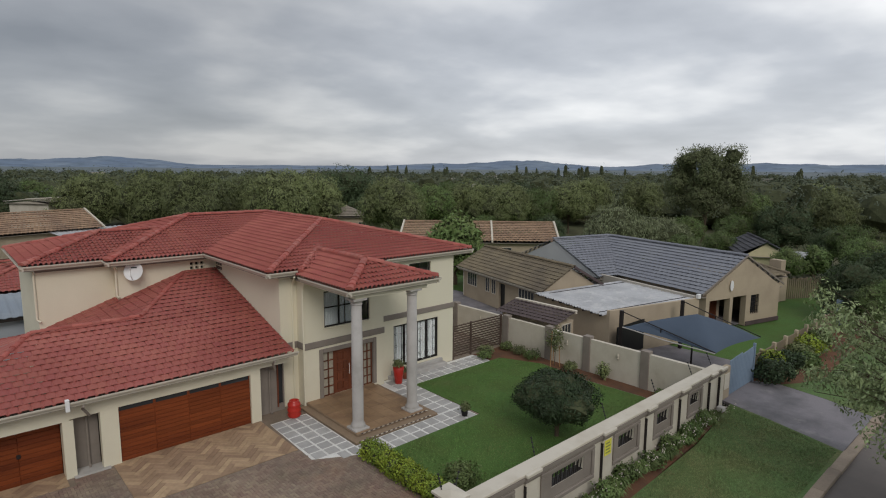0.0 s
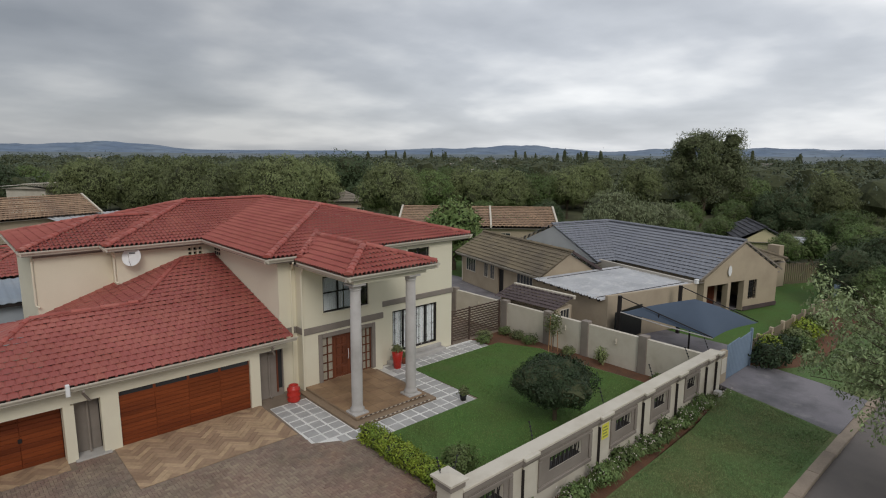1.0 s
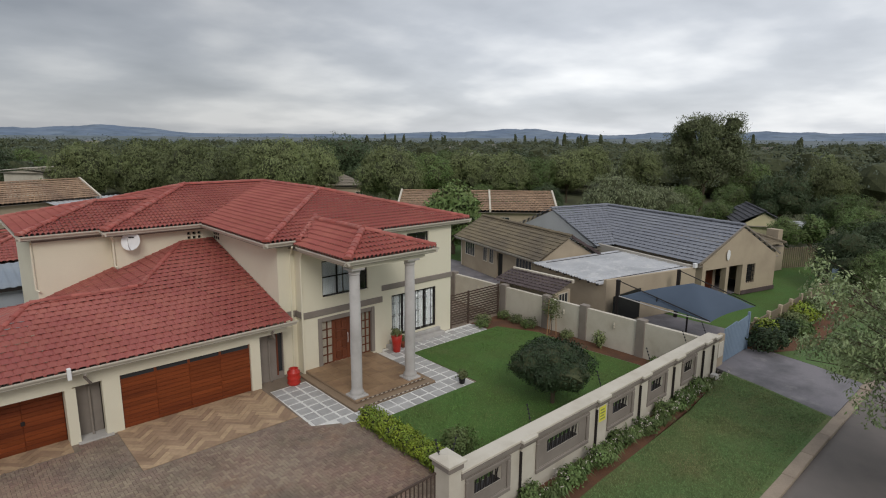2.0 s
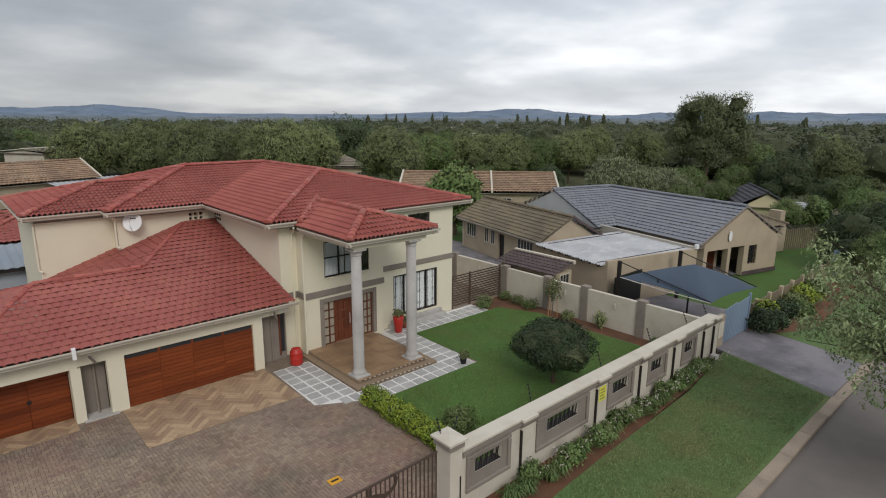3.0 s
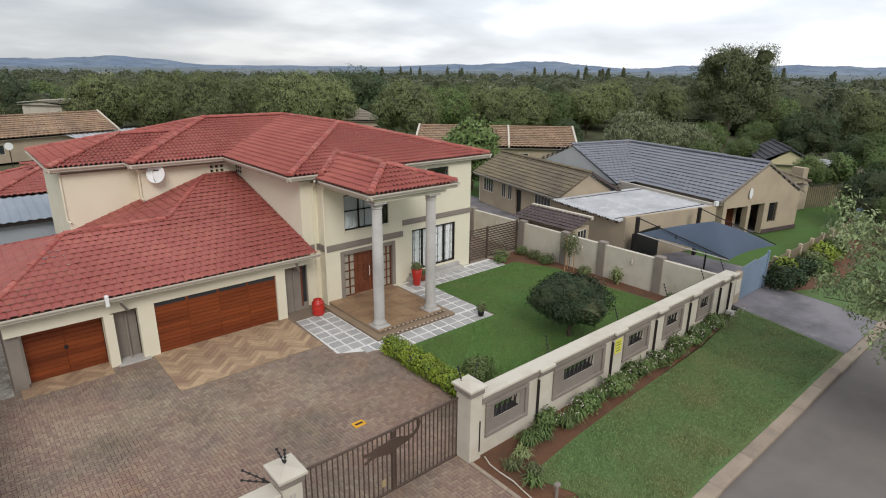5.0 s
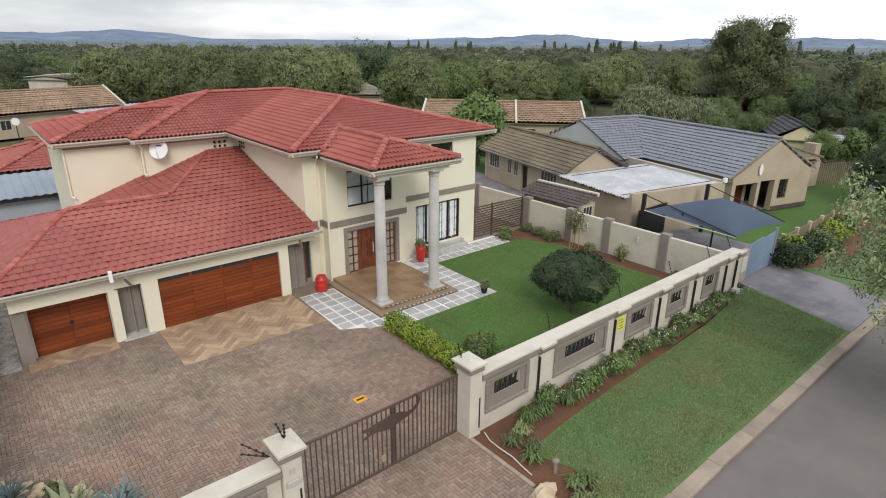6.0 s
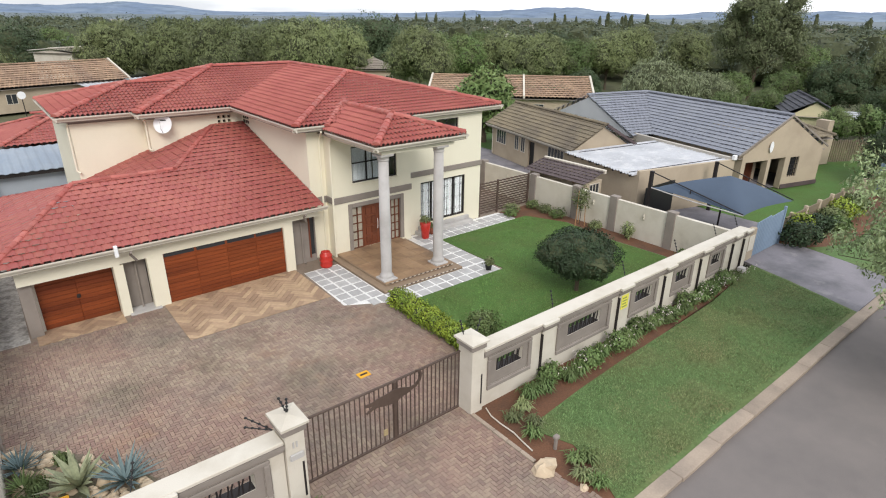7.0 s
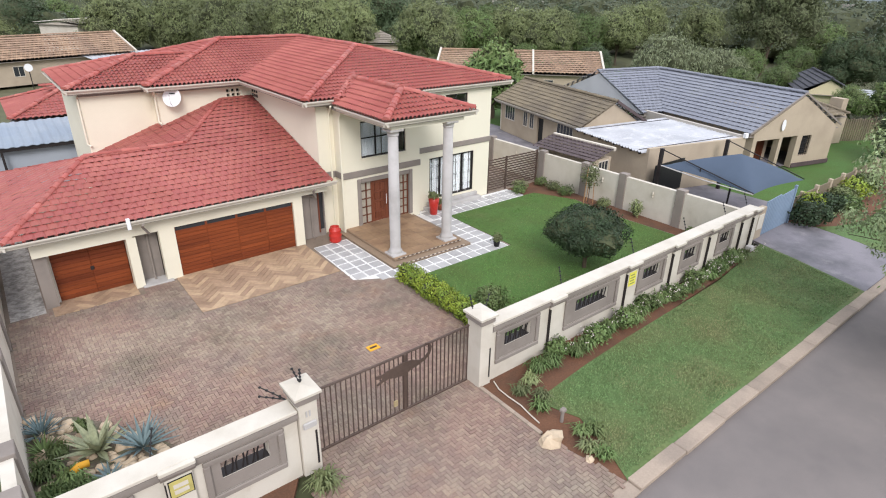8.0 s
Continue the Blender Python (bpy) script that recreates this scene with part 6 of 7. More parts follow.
annex = thing("garage_annex", (-5.3, 2.6, 0), "beige flat annex with a pale corrugated metal roof", "garage")
part("wall", wall_boxes(1, -8.85, 0.22, -0.4, 5.9, 0.0, 2.42), BEIGE, annex)
part("wall", wall_boxes(0, -0.62, 0.22, -8.85, -1.4, 0.0, 2.66), BEIGE, annex)
part("parapet", Mb().box(-1.62, -1.4, -0.398, 8.0, 0.0, 2.78), mat("pale_parapet", (0.5, 0.46, 0.40), var=0.06), annex)
sheet_m = Mb()
n = 150
for i in range(n + 1):
    y = -0.38 + 6.35 * i / n
    z = 2.56 + 0.03 * (1 if i % 6 in (1, 2) else -1) + 0.015 * math.sin(i * 0.31)
    sheet_m.v += [(-9.2, y, z - 0.12), (-1.63, y, z + 0.06), (-9.2, y, z - 0.15), (-1.63, y, z + 0.03)]
for i in range(n):
    k = 4 * i
    sheet_m.f += [(k, k + 1, k + 5, k + 4), (k + 2, k + 6, k + 7, k + 3), (k, k + 4, k + 6, k + 2)]
part("roof_sheet", sheet_m, ZINC, annex)
for k in range(9):
    y = -0.1 + 0.72 * k
    part("rafter", Mb().box(-9.1, -8.3, y, y + 0.07, 2.26, 2.40), DARKMETAL, annex)
for k in range(2):
    part("ridge_strip", Mb().tube([(-9.0 + 0.5 * k, 0.05 + 5.3 * k, 2.47), (-1.8, 0.05 + 5.3 * k, 2.64)], 0.03, 6), DARKMETAL, annex)
part("lamp", Mb().box(-1.65, -1.4, -0.75, -0.55, 2.66, 2.95, 0.02), WHITE, annex)

brown = thing("outbuilding", (11.5, 7, 0), "low beige outbuilding with grey-brown roof and chimney", "house")
part("wall", Mb().box(9.2, 13.2, 3.5, 9.5, 0.0, 2.4), BEIGE, brown)
hip_roof(brown, (8.7, 13.8, 3.0, 10.0), 2.4, 0.4, OLIVE_TILE, OLIVE_TILE, (True, False), w=0.4, e=0.4, seed=75)
part("chimney", Mb().prism([(13.2, 0), (14.6, 0), (14.6, 2.0), (14.2, 2.4), (14.2, 3.4), (13.6, 3.4), (13.6, 2.4), (13.2, 2.0)], 3.6, 4.6, axis=1), BEIGE, brown, "stepped beige chimney")
# black slab on the solid wall paints the shade of a doorway
part("opening_shade", Mb().box(9.6, 10.6, 3.47, 3.498, 0.0, 2.0), BLACK, brown)
back_fence = thing("timber_fence", (17, 5, 0), "brown vertical board fence behind the lawn", "fence")
for k in range(40):
    part("board", Mb().box(14.8 + 0.2 * k, 14.98 + 0.2 * k, 4.0 - 0.05 * k, 4.04 - 0.05 * k, 0.0, 1.7 + 0.04 * (k % 3)), OLIVE_TILE, back_fence)

HERE = Matrix()
shed = thing("tool_shed", (25.8, 20.3, 0), "low shed with dark tiled lean-to roof by the side wall", "shed")
part("wall", Mb().box(25.0, 26.5, 18.2, 22.4, 0.0, 1.92), BEIGE, shed)
lean = Mb()
roof_face(lean, (24.62, 18.0, 1.95), (0, 1, 0), (0.97, 0, 0.243), lambda t: (0, 4.6) if t < 1.9 else None, w=0.3, e=0.34, seed=81)
part("roof", lean, DARK_TILE, shed, kind="stuff")
part("fascia", Mb().box(26.4, 26.6, 18.0, 22.6, 2.28, 2.5, 0.02), WHITE_P, shed, "white ridge board")
plain_window(shed, 18.2, 25.4, 26.2, 1.2, 1.75, 0, 2)

# shade sail with its steel frame
sail = thing("shade_sail", (28.5, 12.2, 0), "blue-grey domed shade net carport", "carport")
cA, cB, cC, cD = Vector((26.35, 14.95, 2.2)), Vector((26.8, 10.2, 1.8)), Vector((30.64, 9.5, 2.0)), Vector((30.7, 13.3, 1.9))
net = Mb()
n = 24
mid_c = (cA + cB + cC + cD) / 4
for i in range(n + 1):
    for j in range(n + 1):
        u, v = i / n, j / n
        p = cA * (1 - u) * (1 - v) + cB * (1 - u) * v + cC * u * v + cD * u * (1 - v)
        far_out = (abs(2 * u - 1) ** 14 + abs(2 * v - 1) ** 14) ** (1 / 14)      # taut folds run from the peak to the corners
        edge_in = 0.5 * ((u * (1 - u)) * (1 - 4 * v * (1 - v)) + (v * (1 - v)) * (1 - 4 * u * (1 - u)))
        p = p + (mid_c - p) * edge_in * 0.85
        net.v.append((p.x, p.y, p.z + 1.15 * max(0.0, 1 - far_out) ** 0.68))
for i in range(n):
    for j in range(n):
        k = i * (n + 1) + j
        net.f.append((k, k + 1, k + n + 2, k + n + 1))
part("net", net, SHADE_NET, sail, smooth=True)
for (px_, py_), tip in (((26.9, 15.35), cB), ((31.9, 14.3), cC)):
    part("post", Mb().box(px_ - 0.09, px_ + 0.09, py_ - 0.09, py_ + 0.09, 0.0, 2.95, 0.01), DARKMETAL, sail)
    part("cantilever_beam", Mb().tube([(px_, py_, 2.9), tip + Vector((0, 0, 0.05))], 0.03), DARKMETAL, sail)
    part("brace", Mb().tube([Vector((px_, py_, 2.9)).lerp(tip, 0.45), Vector((px_, py_, 2.9)).lerp(tip, 0.45) - Vector((0, 0, 0.32))], 0.03, 6), DARKMETAL, sail)
part("edge_rail", Mb().tube([cA, cA.lerp(cB, 0.5) - Vector((0, 0, 0.06)), cB], 0.03, 6), STONE_GREY, sail, "pale laced edge rail of the net")
part("peak_pole", Mb().tube([(29.0, 12.3, 0.0), (29.0, 12.3, 2.95)], 0.05), DARKMETAL, sail)
# added black sheet that stands for the shadow beneath the sail
part("shadow_sheet", Mb().box(27.0, 32.0, 15.62, 15.66, 0.1, 1.9), BLACK, sail, "black sheet for the shadow beneath the carport net")

# neighbour's frontage
front = thing("entrance_wall", (25.5, 9.4, 0), "low weathered beige wall by the blue gate", "garden wall")
part("wall", Mb().box(24.75, 26.45, 9.3, 9.55, 0.0, 1.55, 0.02), BEIGE, front)
for k in range(2):
    part("panel", Mb().box(25.0 + 0.75 * k, 25.55 + 0.75 * k, 9.27, 9.298, 0.5, 1.25, 0.01), WHITE_P, front)
bg = thing("metal_gate", (27.6, 9.4, 0), "blue corrugated sheet metal gate", "gate")
for k in range(16):
    x = 26.5 + 0.18 * k
    part("sheet_strip", Mb().prism([(x, 9.36), (x + 0.05, 9.33), (x + 0.13, 9.33), (x + 0.18, 9.36), (x + 0.18, 9.38), (x, 9.38)], 0.06, 1.75 + 0.1 * (k % 8) / 8), STEEL_BLUE, bg)
part("frame", Mb().box(29.4, 29.52, 9.3, 9.42, 0.0, 2.0, 0.01), STEEL_BLUE, bg)
low = thing("low_fence", (37, 9.6, 0), "low brown panel fence with square posts", "fence")
for k in range(9):
    x = 29.4 + 1.85 * k
    part("post", Mb().box(x - 0.1, x + 0.1, 9.5, 9.7, 0.0, 1.25, 0.02), BEIGE, low)
    for z in (0.1, 0.62):
        part("panel", Mb().box(x + 0.1, x + 1.75, 9.56, 9.62, z, z + 0.5, 0.01), OLIVE_TILE, low)
bs = thing("metal_gate", (46, 9.5, 0), "grey-blue sheet metal panel gate", "gate")
part("sheet", Mb().box(44.6, 47.6, 9.4, 9.46, 0.0, 1.8, 0.01), STEEL_BLUE, bs)
for k in range(3):
    part("frame", Mb().box(44.5 + 1.55 * k, 44.6 + 1.55 * k, 9.36, 9.5, 0.0, 1.95), STEEL_BLUE, bs)
for i, (x, y, r, h, lf) in enumerate(((30.1, 8.55, 0.95, 1.25, LEAF_DARK), (33.4, 8.85, 0.7, 0.8, LEAF_DARK), (35.0, 8.9, 0.75, 0.85, LEAF_OLIVE), (36.9, 8.9, 0.8, 1.0, LEAF_LIME), (39.0, 9.0, 0.8, 0.9, LEAF), (33.9, 8.2, 0.6, 0.8, LEAF), (31.2, 9.05, 0.6, 1.2, LEAF_LIME))):
    shrub("shrub", x, y, r, h, lf, "rounded shrub before the low fence", seed=900 + i, size=0.1, count=520, group="fence shrubs")
shrub("flower_shrub", 26.3, 10.6, 0.5, 0.5, mat("orange_leaf", (0.25, 0.15, 0.05), var=0.3, island=0.3), "low orange flowering plant by the sail", seed=930, count=120)


# tan-roofed houses farther off
def far_house(name, m, rect, z, slope, tile, walls, label, ends=(False, False), parapets=True, win=4):
    global HERE
    HERE = m
    x0, x1, y0, y1 = rect
    t = thing(name, ((x0 + x1) / 2, (y0 + y1) / 2, 0), label, "house")
    part("wall", Mb().box(x0 + 0.4, x1 - 0.4, y0 + 0.5, y1 - 0.5, 0.0, z - 0.22), walls, t)
    hip_roof(t, rect, z, slope, tile, tile, ends, w=0.45, e=0.48, seed=91, axis="x", roll=0.012, lip=0.075, flat=True)
    rz = z + slope * (y1 - y0) / 2
    if parapets:
        for x in (x0 - 0.1, x1 - 0.08, x0 + (x1 - x0) * 0.58):
            part("parapet", Mb().prism([(y0 - 0.1, z - 0.15), (y0 - 0.1, z + 0.16), ((y0 + y1) / 2, rz + 0.24), (y1 + 0.1, z + 0.16), (y1 + 0.1, z - 0.15), ((y0 + y1) / 2, rz - 0.1)], x, x + 0.2, axis=0), WHITE_P, t, "white gable coping")
    if not ends[0] and not ends[1]:
        for x in (x0 + 0.4, x1 - 0.6):
            part("gable_wall", Mb().prism([(y0 + 0.5, z - 0.22), (y1 - 0.5, z - 0.22), ((y0 + y1) / 2, rz - 0.2)], x, x + 0.2, axis=0), walls, t)
    for k in range(win):
        wx = x0 + (x1 - x0) * (k + 0.6) / win
        plain_window(t, y0 + 0.5, wx, wx + 1.0, 1.0, 2.0, 0, 1)
    HERE = Matrix()
    return t


far_house("tan_house", pose(45.0, 41.0, 0, 0, 0, -45), (-11.0, 6.5, 0.0, 10.0), 2.8, 0.32, TAN_TILE, BEIGE, "long house with tan tiled roof and white gable copings")
far_house("tan_house", pose(10.4, 82.0, 0, 0, 0, 17), (-34, 5.6, 0.0, 9.0), 2.8, 0.46, TAN_TILE, BEIGE, "long beige house with ribbed tan tile roof")
far_house("pale_house", pose(16.3, 101, 0, 0, 0, 35), (-5.5, 2.6, 0, 8), 5.4, 0.08, mat("pale_roof", (0.55, 0.50, 0.42), var=0.1), WHITE_P, "far cream house with a flat roof", parapets=False, win=3)
far_house("gabled_house", pose(48.2, 76.5, 0, 0, 0, -33), (-3, 3, 0, 6), 3.0, 0.5, mat("grey_brown_tile", (0.30, 0.26, 0.21), var=0.15), BEIGE, "small far house with grey-brown hipped roof", (True, True), False, 2)
far_house("gabled_house", pose(62.0, 19.8, 0, 0, 0, 32), (0, 9, -2.6, 2.6), 2.1, 0.5, mat("charcoal_tile", (0.065, 0.065, 0.075), var=0.2, island=0.15), mat("yellow_wall", (0.62, 0.56, 0.36), var=0.06), "far pale yellow house with dark roof", parapets=False, win=2)
far_house("gabled_house", pose(63, 16.5, 0, 0, 0, -60), (-1.5, 2.0, 0, 4), 1.9, 0.2, mat("zinc_grey", (0.45, 0.47, 0.48), var=0.1), WHITE_P, "far low house with pale sheet roof", parapets=False, win=2)

# a sheet carport, a dish and a white dormer by the ribbed tan roof
shelter = thing("carport", (14.5, 81.5, 0), "pale weathered corrugated carport beside the tan house", "carport")
sh = Mb()
for i in range(61):
    q = i / 60
    dz = 0.03 * (1 if i % 4 in (1, 2) else -1)
    x, y = 10.4 + 9.0 * q, 79.6 + 3.4 * q
    sh.v += [(x, y, 2.35 + dz), (x - 1.0, y + 3.0, 2.7 + dz)]
sh.f = [(2 * i, 2 * i + 2, 2 * i + 3, 2 * i + 1) for i in range(60)]
part("roof_sheet", sh, ZINC, shelter)
for x, y in ((10.6, 79.9), (14.8, 81.4), (19.0, 83.0)):
    part("post", Mb().tube([(x, y, -0.3), (x, y, 2.3)], 0.07, 6), DARKMETAL, shelter)
tan_dish = thing("satellite_dish", (3.7, 78.9, 0), "white satellite dish on a pole before the tan house", "satellite dish")
part("pole", Mb().tube([(3.7, 79.0, -0.3), (3.7, 79.0, 1.9)], 0.05, 6), DARKMETAL, tan_dish)
part("reflector", Mb().prism([(3.7 + 0.4 * math.cos(k * math.pi / 8), 2.0 + 0.42 * math.sin(k * math.pi / 8)) for k in range(16)], 78.85, 78.93, axis=1), WHITE, tan_dish)

# outbuildings behind the house on the left
red_out = thing("outbuilding", (0.5, 45, 0), "small building with faded red tiled hipped roof", "house")
part("wall", Mb().box(0.4, 5.5, 42.4, 49.0, 0.0, 2.85), BEIGE, red_out)
hip_roof(red_out, (-0.15, 6.0, 41.8, 49.6), 3.1, 0.32, RED_TILE, RED_CAP, (True, True), seed=95, axis="x")
lean_to = thing("carport", (-1.5, 39, 0), "lean-to with blue-grey metal sheet roof", "carport")
bl = Mb()
n = 90
for i in range(n + 1):
    x = -7.0 + 10.2 * i / n
    dz = 0.02 * (1 if i % 4 in (1, 2) else -1)
    bl.v += [(x, 36.75, 2.55 + dz), (x, 41.3, 3.05 + dz), (x, 36.75, 2.52 + dz), (x, 41.3, 3.02 + dz)]
for i in range(n):
    k = 4 * i
    bl.f += [(k, k + 4, k + 5, k + 1), (k + 2, k + 3, k + 7, k + 6), (k, k + 2, k + 6, k + 4)]
part("roof_sheet", bl, BLUE_ZINC, lean_to)
part("wall", Mb().box(-7, 3.2, 37.3, 37.5, 0.0, 2.25), mat("grey_blue_wall", (0.36, 0.40, 0.45), var=0.08), lean_to)
part("beam", Mb().box(-7.0, 3.2, 36.85, 36.95, 2.3, 2.5), DARKMETAL, lean_to)
for x in (-5.0, -1.0, 3.0):
    part("post", Mb().box(x - 0.06, x + 0.06, 36.85, 36.97, 0.0, 2.3), DARKMETAL, lean_to)


# ---- trees ----
def tree(name, h, r, leaf, label, seed, lobes=13, per=1200, size=0.13, droop=0.0, trunk_r=0.22, low=0.25, narrow=1.0, inner=0.74, long=2.2, shell=0.7, lobe=1.0):
    """A tree at the origin: tapered trunk, limbs to each lobe of the crown, and leaves in clumps."""
    rnd = random.Random(seed)
    t = thing(name, (0, 0, 0), label, "tree")
    w, f = Mb(), Mb()
    fork = h * (low + 0.08)
    w.tube([(0, 0, 0), (rnd.uniform(-.1, .1), rnd.uniform(-.1, .1), fork * 0.5), (rnd.uniform(-.25, .25), rnd.uniform(-.25, .25), fork)], trunk_r, 8, 0.75)
    w.tube([(0, 0, fork), (rnd.uniform(-.4, .4), rnd.uniform(-.4, .4), h * 0.85)], trunk_r * 0.7, 7, 0.2)
    for k in range(lobes):
        az = k * 2.4 + rnd.uniform(-.4, .4)
        lev = (k + 0.5) / lobes
        rad = r * narrow * (0.62 - 0.35 * abs(lev - 0.35)) * rnd.uniform(0.8, 1.1) * (0.3 if k == lobes - 1 else 1)
        lr = r * lobe * rnd.uniform(0.34, 0.56)
        c = Vector((math.cos(az) * rad, math.sin(az) * rad, h * (low + 0.12) + (h * (0.98 - low - 0.12) - lr * 0.8) * lev + lr * 0.25))
        limb(w, (0, 0, fork * rnd.uniform(0.8, 1.1)), c, trunk_r * 0.4, 0.03, rnd)
        lz = lr * rnd.uniform(0.75, 1.0)
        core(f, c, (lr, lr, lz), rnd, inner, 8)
        leaf_cloud(f, c, (lr * 1.08, lr * 1.08, lz * 1.1), per, size, rnd, droop=droop, shell=shell, spread=2, bumps=0.3, long=long, slim=True)
    part("trunk", w, BARK, t)
    part("crown", f, leaf, t)
    return t


EYE0 = (-0.9, -0.8)
pepper = tree("pepper_tree", 9.8, 4.7, LEAF_OLIVE, "large drooping olive-green pepper tree beyond the gardens", 1, droop=0.7, long=2.2)
pepper_b = tree("pepper_tree", 9.4, 4.4, LEAF_OLIVE, "broad feathery olive-green tree beyond the gardens", 2, lobes=11, droop=0.6, long=2.2)
leafy = tree("leafy_tree", 9.2, 4.4, LEAF, "broad mid-green leafy tree beyond the gardens", 3, lobes=10)
dark = tree("dark_tree", 7.5, 4.6, LEAF_DEEP, "dense dark green rounded tree", 4, lobes=9, low=0.1)
tall = tree("tall_tree", 15.5, 6.0, LEAF_TALL, "tall open-crowned tree above the others", 5, lobes=26, per=620, low=0.24, inner=0.6, shell=0.6, size=0.14, trunk_r=0.32, lobe=0.68, narrow=1.25, droop=0.5)
willow = tree("willow_tree", 8.0, 5.6, mat("leaf_willow", (0.195, 0.225, 0.12), rough=0.7, var=0.3, grain=2, bump=0, island=0.3, hue=0.012), "pale grey-green weeping willow", 6, lobes=12, droop=1.2, long=3.0, low=0.05)
spire = tree("cypress", 11.0, 1.3, LEAF_DARK, "dark narrow cypress above the gardens", 7, lobes=12, per=90, low=0.03, narrow=0.3, trunk_r=0.12)
protos = [pepper, pepper_b, leafy, dark, tall, willow, spire]
used = set()


def plant(kind, heading, dist, scale=1.0, squash=1.0, turn=0.0):
    a = radians(heading)
    m = pose(EYE0[0] + dist * math.cos(a), EYE0[1] + dist * math.sin(a), -0.3, 0, 0, turn) @ Matrix.Diagonal((scale, scale, scale * squash, 1))
    ob = protos[kind]
    if kind not in used:
        used.add(kind)
        ob.matrix_basis = m
    else:
        copy_thing(ob, m)


rows = [  # kind, heading, distance, scale
    (3, 86.0, 118, 1.15), (2, 83.6, 122, 0.85), (0, 79.6, 99, 1.02), (1, 75.4, 96, 1.0), (0, 71.2, 86, 1.0), (1, 67.6, 92, 1.0), (0, 63.6, 84, 1.06), (1, 60.6, 94, 0.96),
    (3, 57.6, 105, 1.25), (0, 53.2, 80, 0.98), (2, 49.0, 90, 0.95), (1, 45.4, 94, 0.93), (0, 41.8, 92, 0.88), (2, 38.6, 96, 0.88), (1, 35.6, 100, 0.9),
    (5, 31.0, 66, 0.82), (5, 27.4, 70, 0.78), (4, 23.4, 95, 1.0), (2, 19.6, 108, 0.85), (3, 17.2, 84, 0.72), (6, 16.0, 96, 0.72), (1, 13.6, 104, 0.8), (2, 12.2, 74, 0.6), (3, 9.5, 58, 0.55),
    (2, 11.0, 66, 0.55), (3, 13.5, 76, 0.5), (2, 22.0, 72, 0.5), (2, 25.2, 64, 0.5), (2, 16.5, 64, 0.4), (1, 7.0, 75, 0.8), (3, 11.6, 50, 0.5), (2, 9.4, 46, 0.45),
    (1, 89.5, 96, 0.95), (0, 93, 92, 1.0), (0, 33.5, 112, 0.92), (2, 51.5, 116, 0.98), (0, 66.5, 118, 0.95), (1, 73.8, 114, 0.96), (2, 20.8, 124, 0.85), (1, 28.9, 116, 0.9), (0, 15.0, 126, 0.85),
    (2, 44.0, 86, 0.5), (3, 37.5, 80, 0.5), (2, 24.6, 82, 0.55), (5, 26.0, 80, 0.62), (2, 21.0, 84, 0.6), (2, 47.5, 116, 0.95), (3, 40.4, 118, 0.95),
]
for i, (kind, heading, dist, s) in enumerate(rows):
    plant(kind, heading, dist, s, 1.0 + 0.05 * math.sin(i * 2.1), i * 77.0)

# garden tree beyond the right house corner
mid_tree = tree("garden_tree", 5.2, 2.3, LEAF, "bushy mid-green tree beside the cottage", 31, lobes=9, per=260, size=0.2, low=0.1)
mid_tree.matrix_basis = pose(34.8, 37.2, 0, 0, 0, 30) @ Matrix.Scale(1.2, 4)
small = tree("garden_tree", 3.4, 1.4, LEAF, "small mid-green tree beside the far lawn", 32, lobes=7, per=150, size=0.16, low=0.15)
small.matrix_basis = pose(62, 15.5, 0)

# street tree on the far kerb, its boughs reaching over the road
rnd = random.Random(61)
st = thing("street_tree", (21.2, -2.6, 0), "airy street tree with fine pale green leaves over the road", "tree")
w, f = Mb(), Mb()
w.tube([(21.2, -2.6, -0.1), (21.1, -2.4, 1.2), (21.0, -2.2, 2.4)], 0.2, 9, 0.75)
for k in range(30):
    az = radians(48 + 92 * rnd.random()) if k < 22 else rnd.uniform(0, 6.28)
    reach = min(rnd.uniform(3.8, 8.2), 6.3 / max(0.5, math.sin(az) - math.cos(az)))
    tip = Vector((21.0 + math.cos(az) * reach, -2.2 + math.sin(az) * reach, rnd.uniform(2.2, 6.0)))
    base = Vector((21.0, -2.2, rnd.uniform(1.8, 3.6)))
    limb(w, base, tip, 0.06, 0.012, rnd, 0.15)
    for _j in range(10):
        q = base.lerp(tip, rnd.uniform(0.4, 1.06)) + Vector((rnd.gauss(0, 0.4), rnd.gauss(0, 0.4), rnd.gauss(0, 0.35)))
        limb(w, base.lerp(tip, 0.7), q, 0.012, 0.005, rnd, 0.2)
        leaf_cloud(f, q, (0.5, 0.5, 0.45), 34, 0.065, rnd, droop=0.6, shell=0.1, spread=3, long=2.6)
part("trunk", w, BARK, st)
part("crown", f, mat("leaf_pale", (0.27, 0.335, 0.16), rough=0.6, var=0.25, grain=4, bump=0, island=0.35, hue=0.012), st)

# ---- distant woods, plain and hills ----
rnd = random.Random(17)
woods = Mb()
for i in range(1500):
    a = radians(rnd.uniform(-4, 100))
    d = 118 + 480 * rnd.random() ** 1.4
    x, y = EYE0[0] + d * math.cos(a), EYE0[1] + d * math.sin(a)
    r, h = rnd.uniform(3, 6), rnd.uniform(4.5, 9.0)
    core(woods, (x, y, h * 0.5), (r, r, h * 0.5), rnd, 0.84, 9)
    leaf_cloud(woods, (x, y, h * 0.52), (r, r, h * 0.5), 130 if d < 260 else 80, 0.24 + d * 0.0009, rnd, shell=0.8, spread=2, flat=0.3, bumps=0.35, slim=True)
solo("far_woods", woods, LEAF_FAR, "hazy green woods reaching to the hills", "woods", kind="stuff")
spires = Mb()
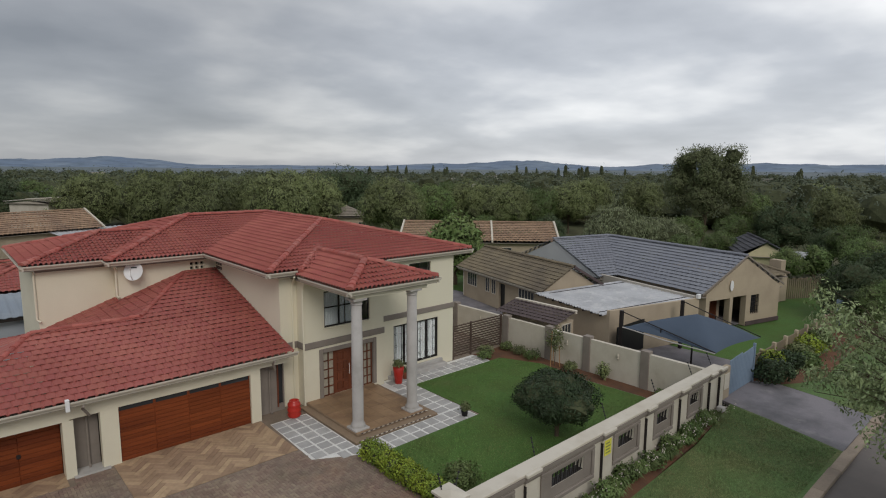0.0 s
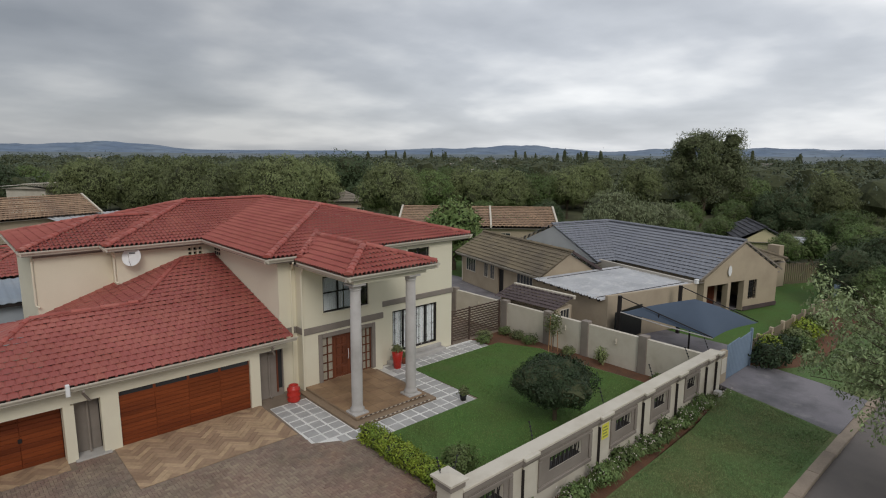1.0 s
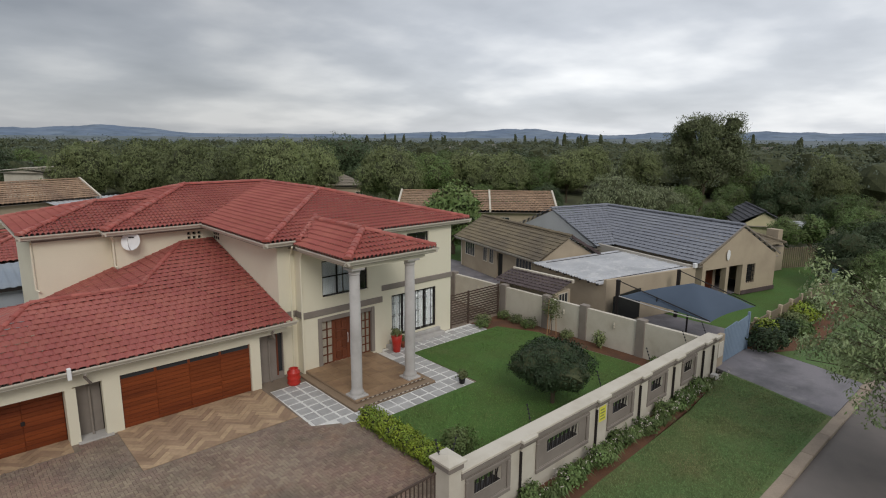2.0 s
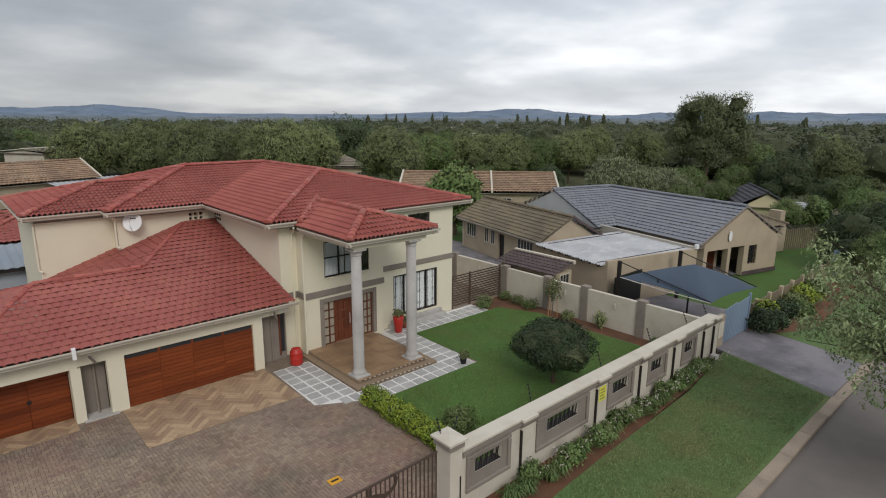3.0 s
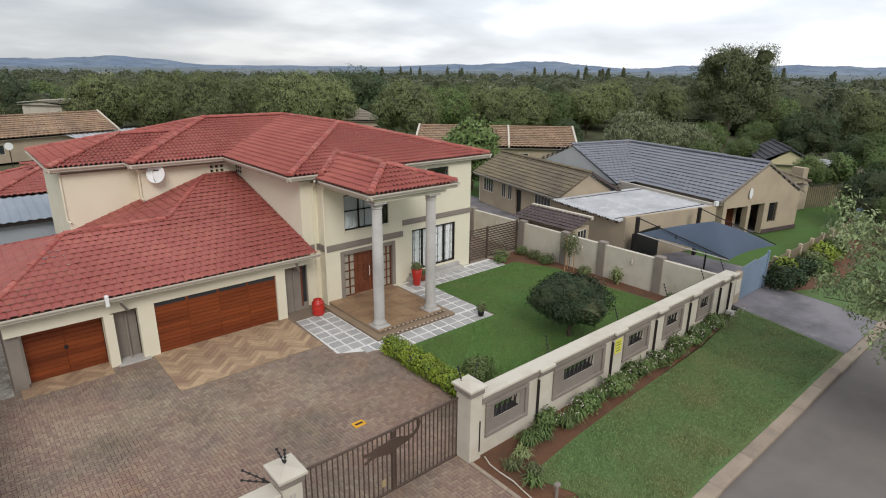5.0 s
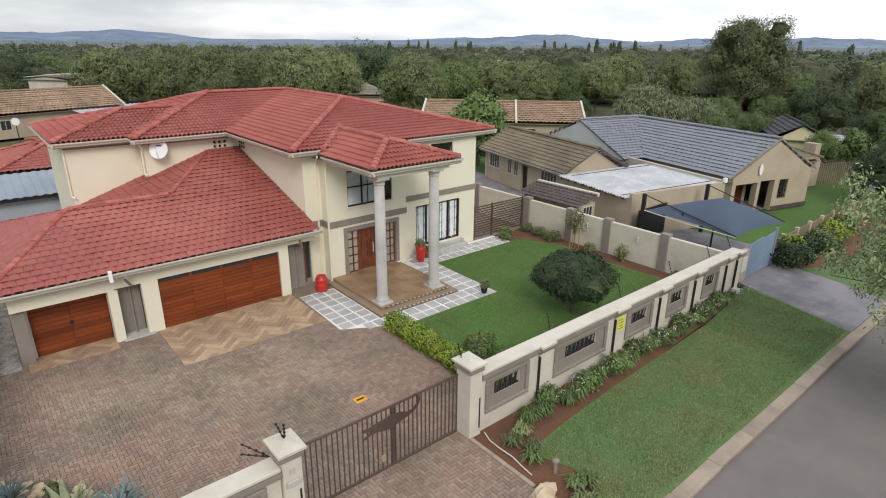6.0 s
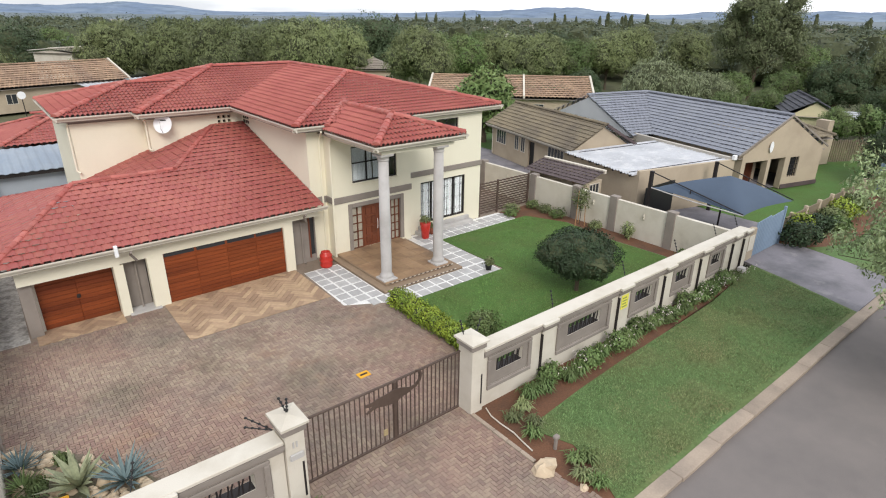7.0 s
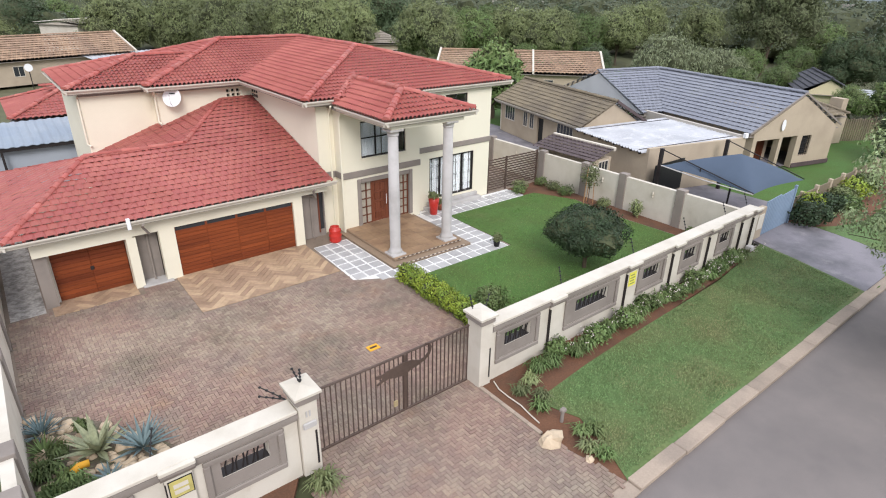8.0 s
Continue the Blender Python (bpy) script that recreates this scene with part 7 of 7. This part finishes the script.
for i in range(22):
    a = radians(rnd.uniform(10, 58))
    d = rnd.uniform(260, 520)
    x, y, h = EYE0[0] + d * math.cos(a), EYE0[1] + d * math.sin(a), rnd.uniform(10.5, 14.0)
    core(spires, (x, y, h * 0.5), (h * 0.1, h * 0.1, h * 0.52), rnd, 1.0, 8)
    leaf_cloud(spires, (x, y, h * 0.5), (h * 0.11, h * 0.11, h * 0.5), 40, 0.6, rnd, shell=0.8, spread=2)
solo("far_cypresses", spires, LEAF_DARK, "scattered dark far cypresses above the woods", "woods", kind="stuff")
roofs = Mb()
for i in range(45):
    a, d = radians(rnd.uniform(5, 95)), rnd.uniform(160, 600)
    x, y = EYE0[0] + d * math.cos(a), EYE0[1] + d * math.sin(a)
    roofs.box(x - 5, x + 5, y - 5, y + 5, 0, 5.5)
solo("far_buildings", roofs, mat("far_wall", (0.42, 0.39, 0.34), var=0.1, island=0.2), "pale far buildings among the woods", "building", kind="stuff")


def gap(deg):
    """The hills sink to the plain between two ranges."""
    q = min(1.0, max(0.0, (deg - 50) / 4)) * min(1.0, max(0.0, (76 - deg) / 5))
    return 1 - 0.8 * q


def ridge_line(name, R, lo, hi, material, seed, label, step=0.25, depth=500):
    mb = Mb()
    n = int(130 / step)
    for i in range(n + 1):
        deg = -20 + step * i
        a = radians(deg)
        f = 0.5 + 0.5 * noise.noise(Vector((deg * 0.11, seed, 0))) + 0.22 * noise.noise(Vector((deg * 0.4, seed, 5))) + 0.06 * noise.noise(Vector((deg * 2.0, seed, 9)))
        h = lo + (hi - lo) * max(0.0, f) * gap(deg)
        c, s = math.cos(a), math.sin(a)
        mb.v += [(R * c, R * s, -0.5), ((R + depth * 0.5) * c, (R + depth * 0.5) * s, h * 0.6), ((R + depth) * c, (R + depth) * s, h)]
    for i in range(n):
        k = 3 * i
        mb.f += [(k, k + 3, k + 4, k + 1), (k + 1, k + 4, k + 5, k + 2)]
    return solo(name, mb, material, label, "backdrop", kind="structure")


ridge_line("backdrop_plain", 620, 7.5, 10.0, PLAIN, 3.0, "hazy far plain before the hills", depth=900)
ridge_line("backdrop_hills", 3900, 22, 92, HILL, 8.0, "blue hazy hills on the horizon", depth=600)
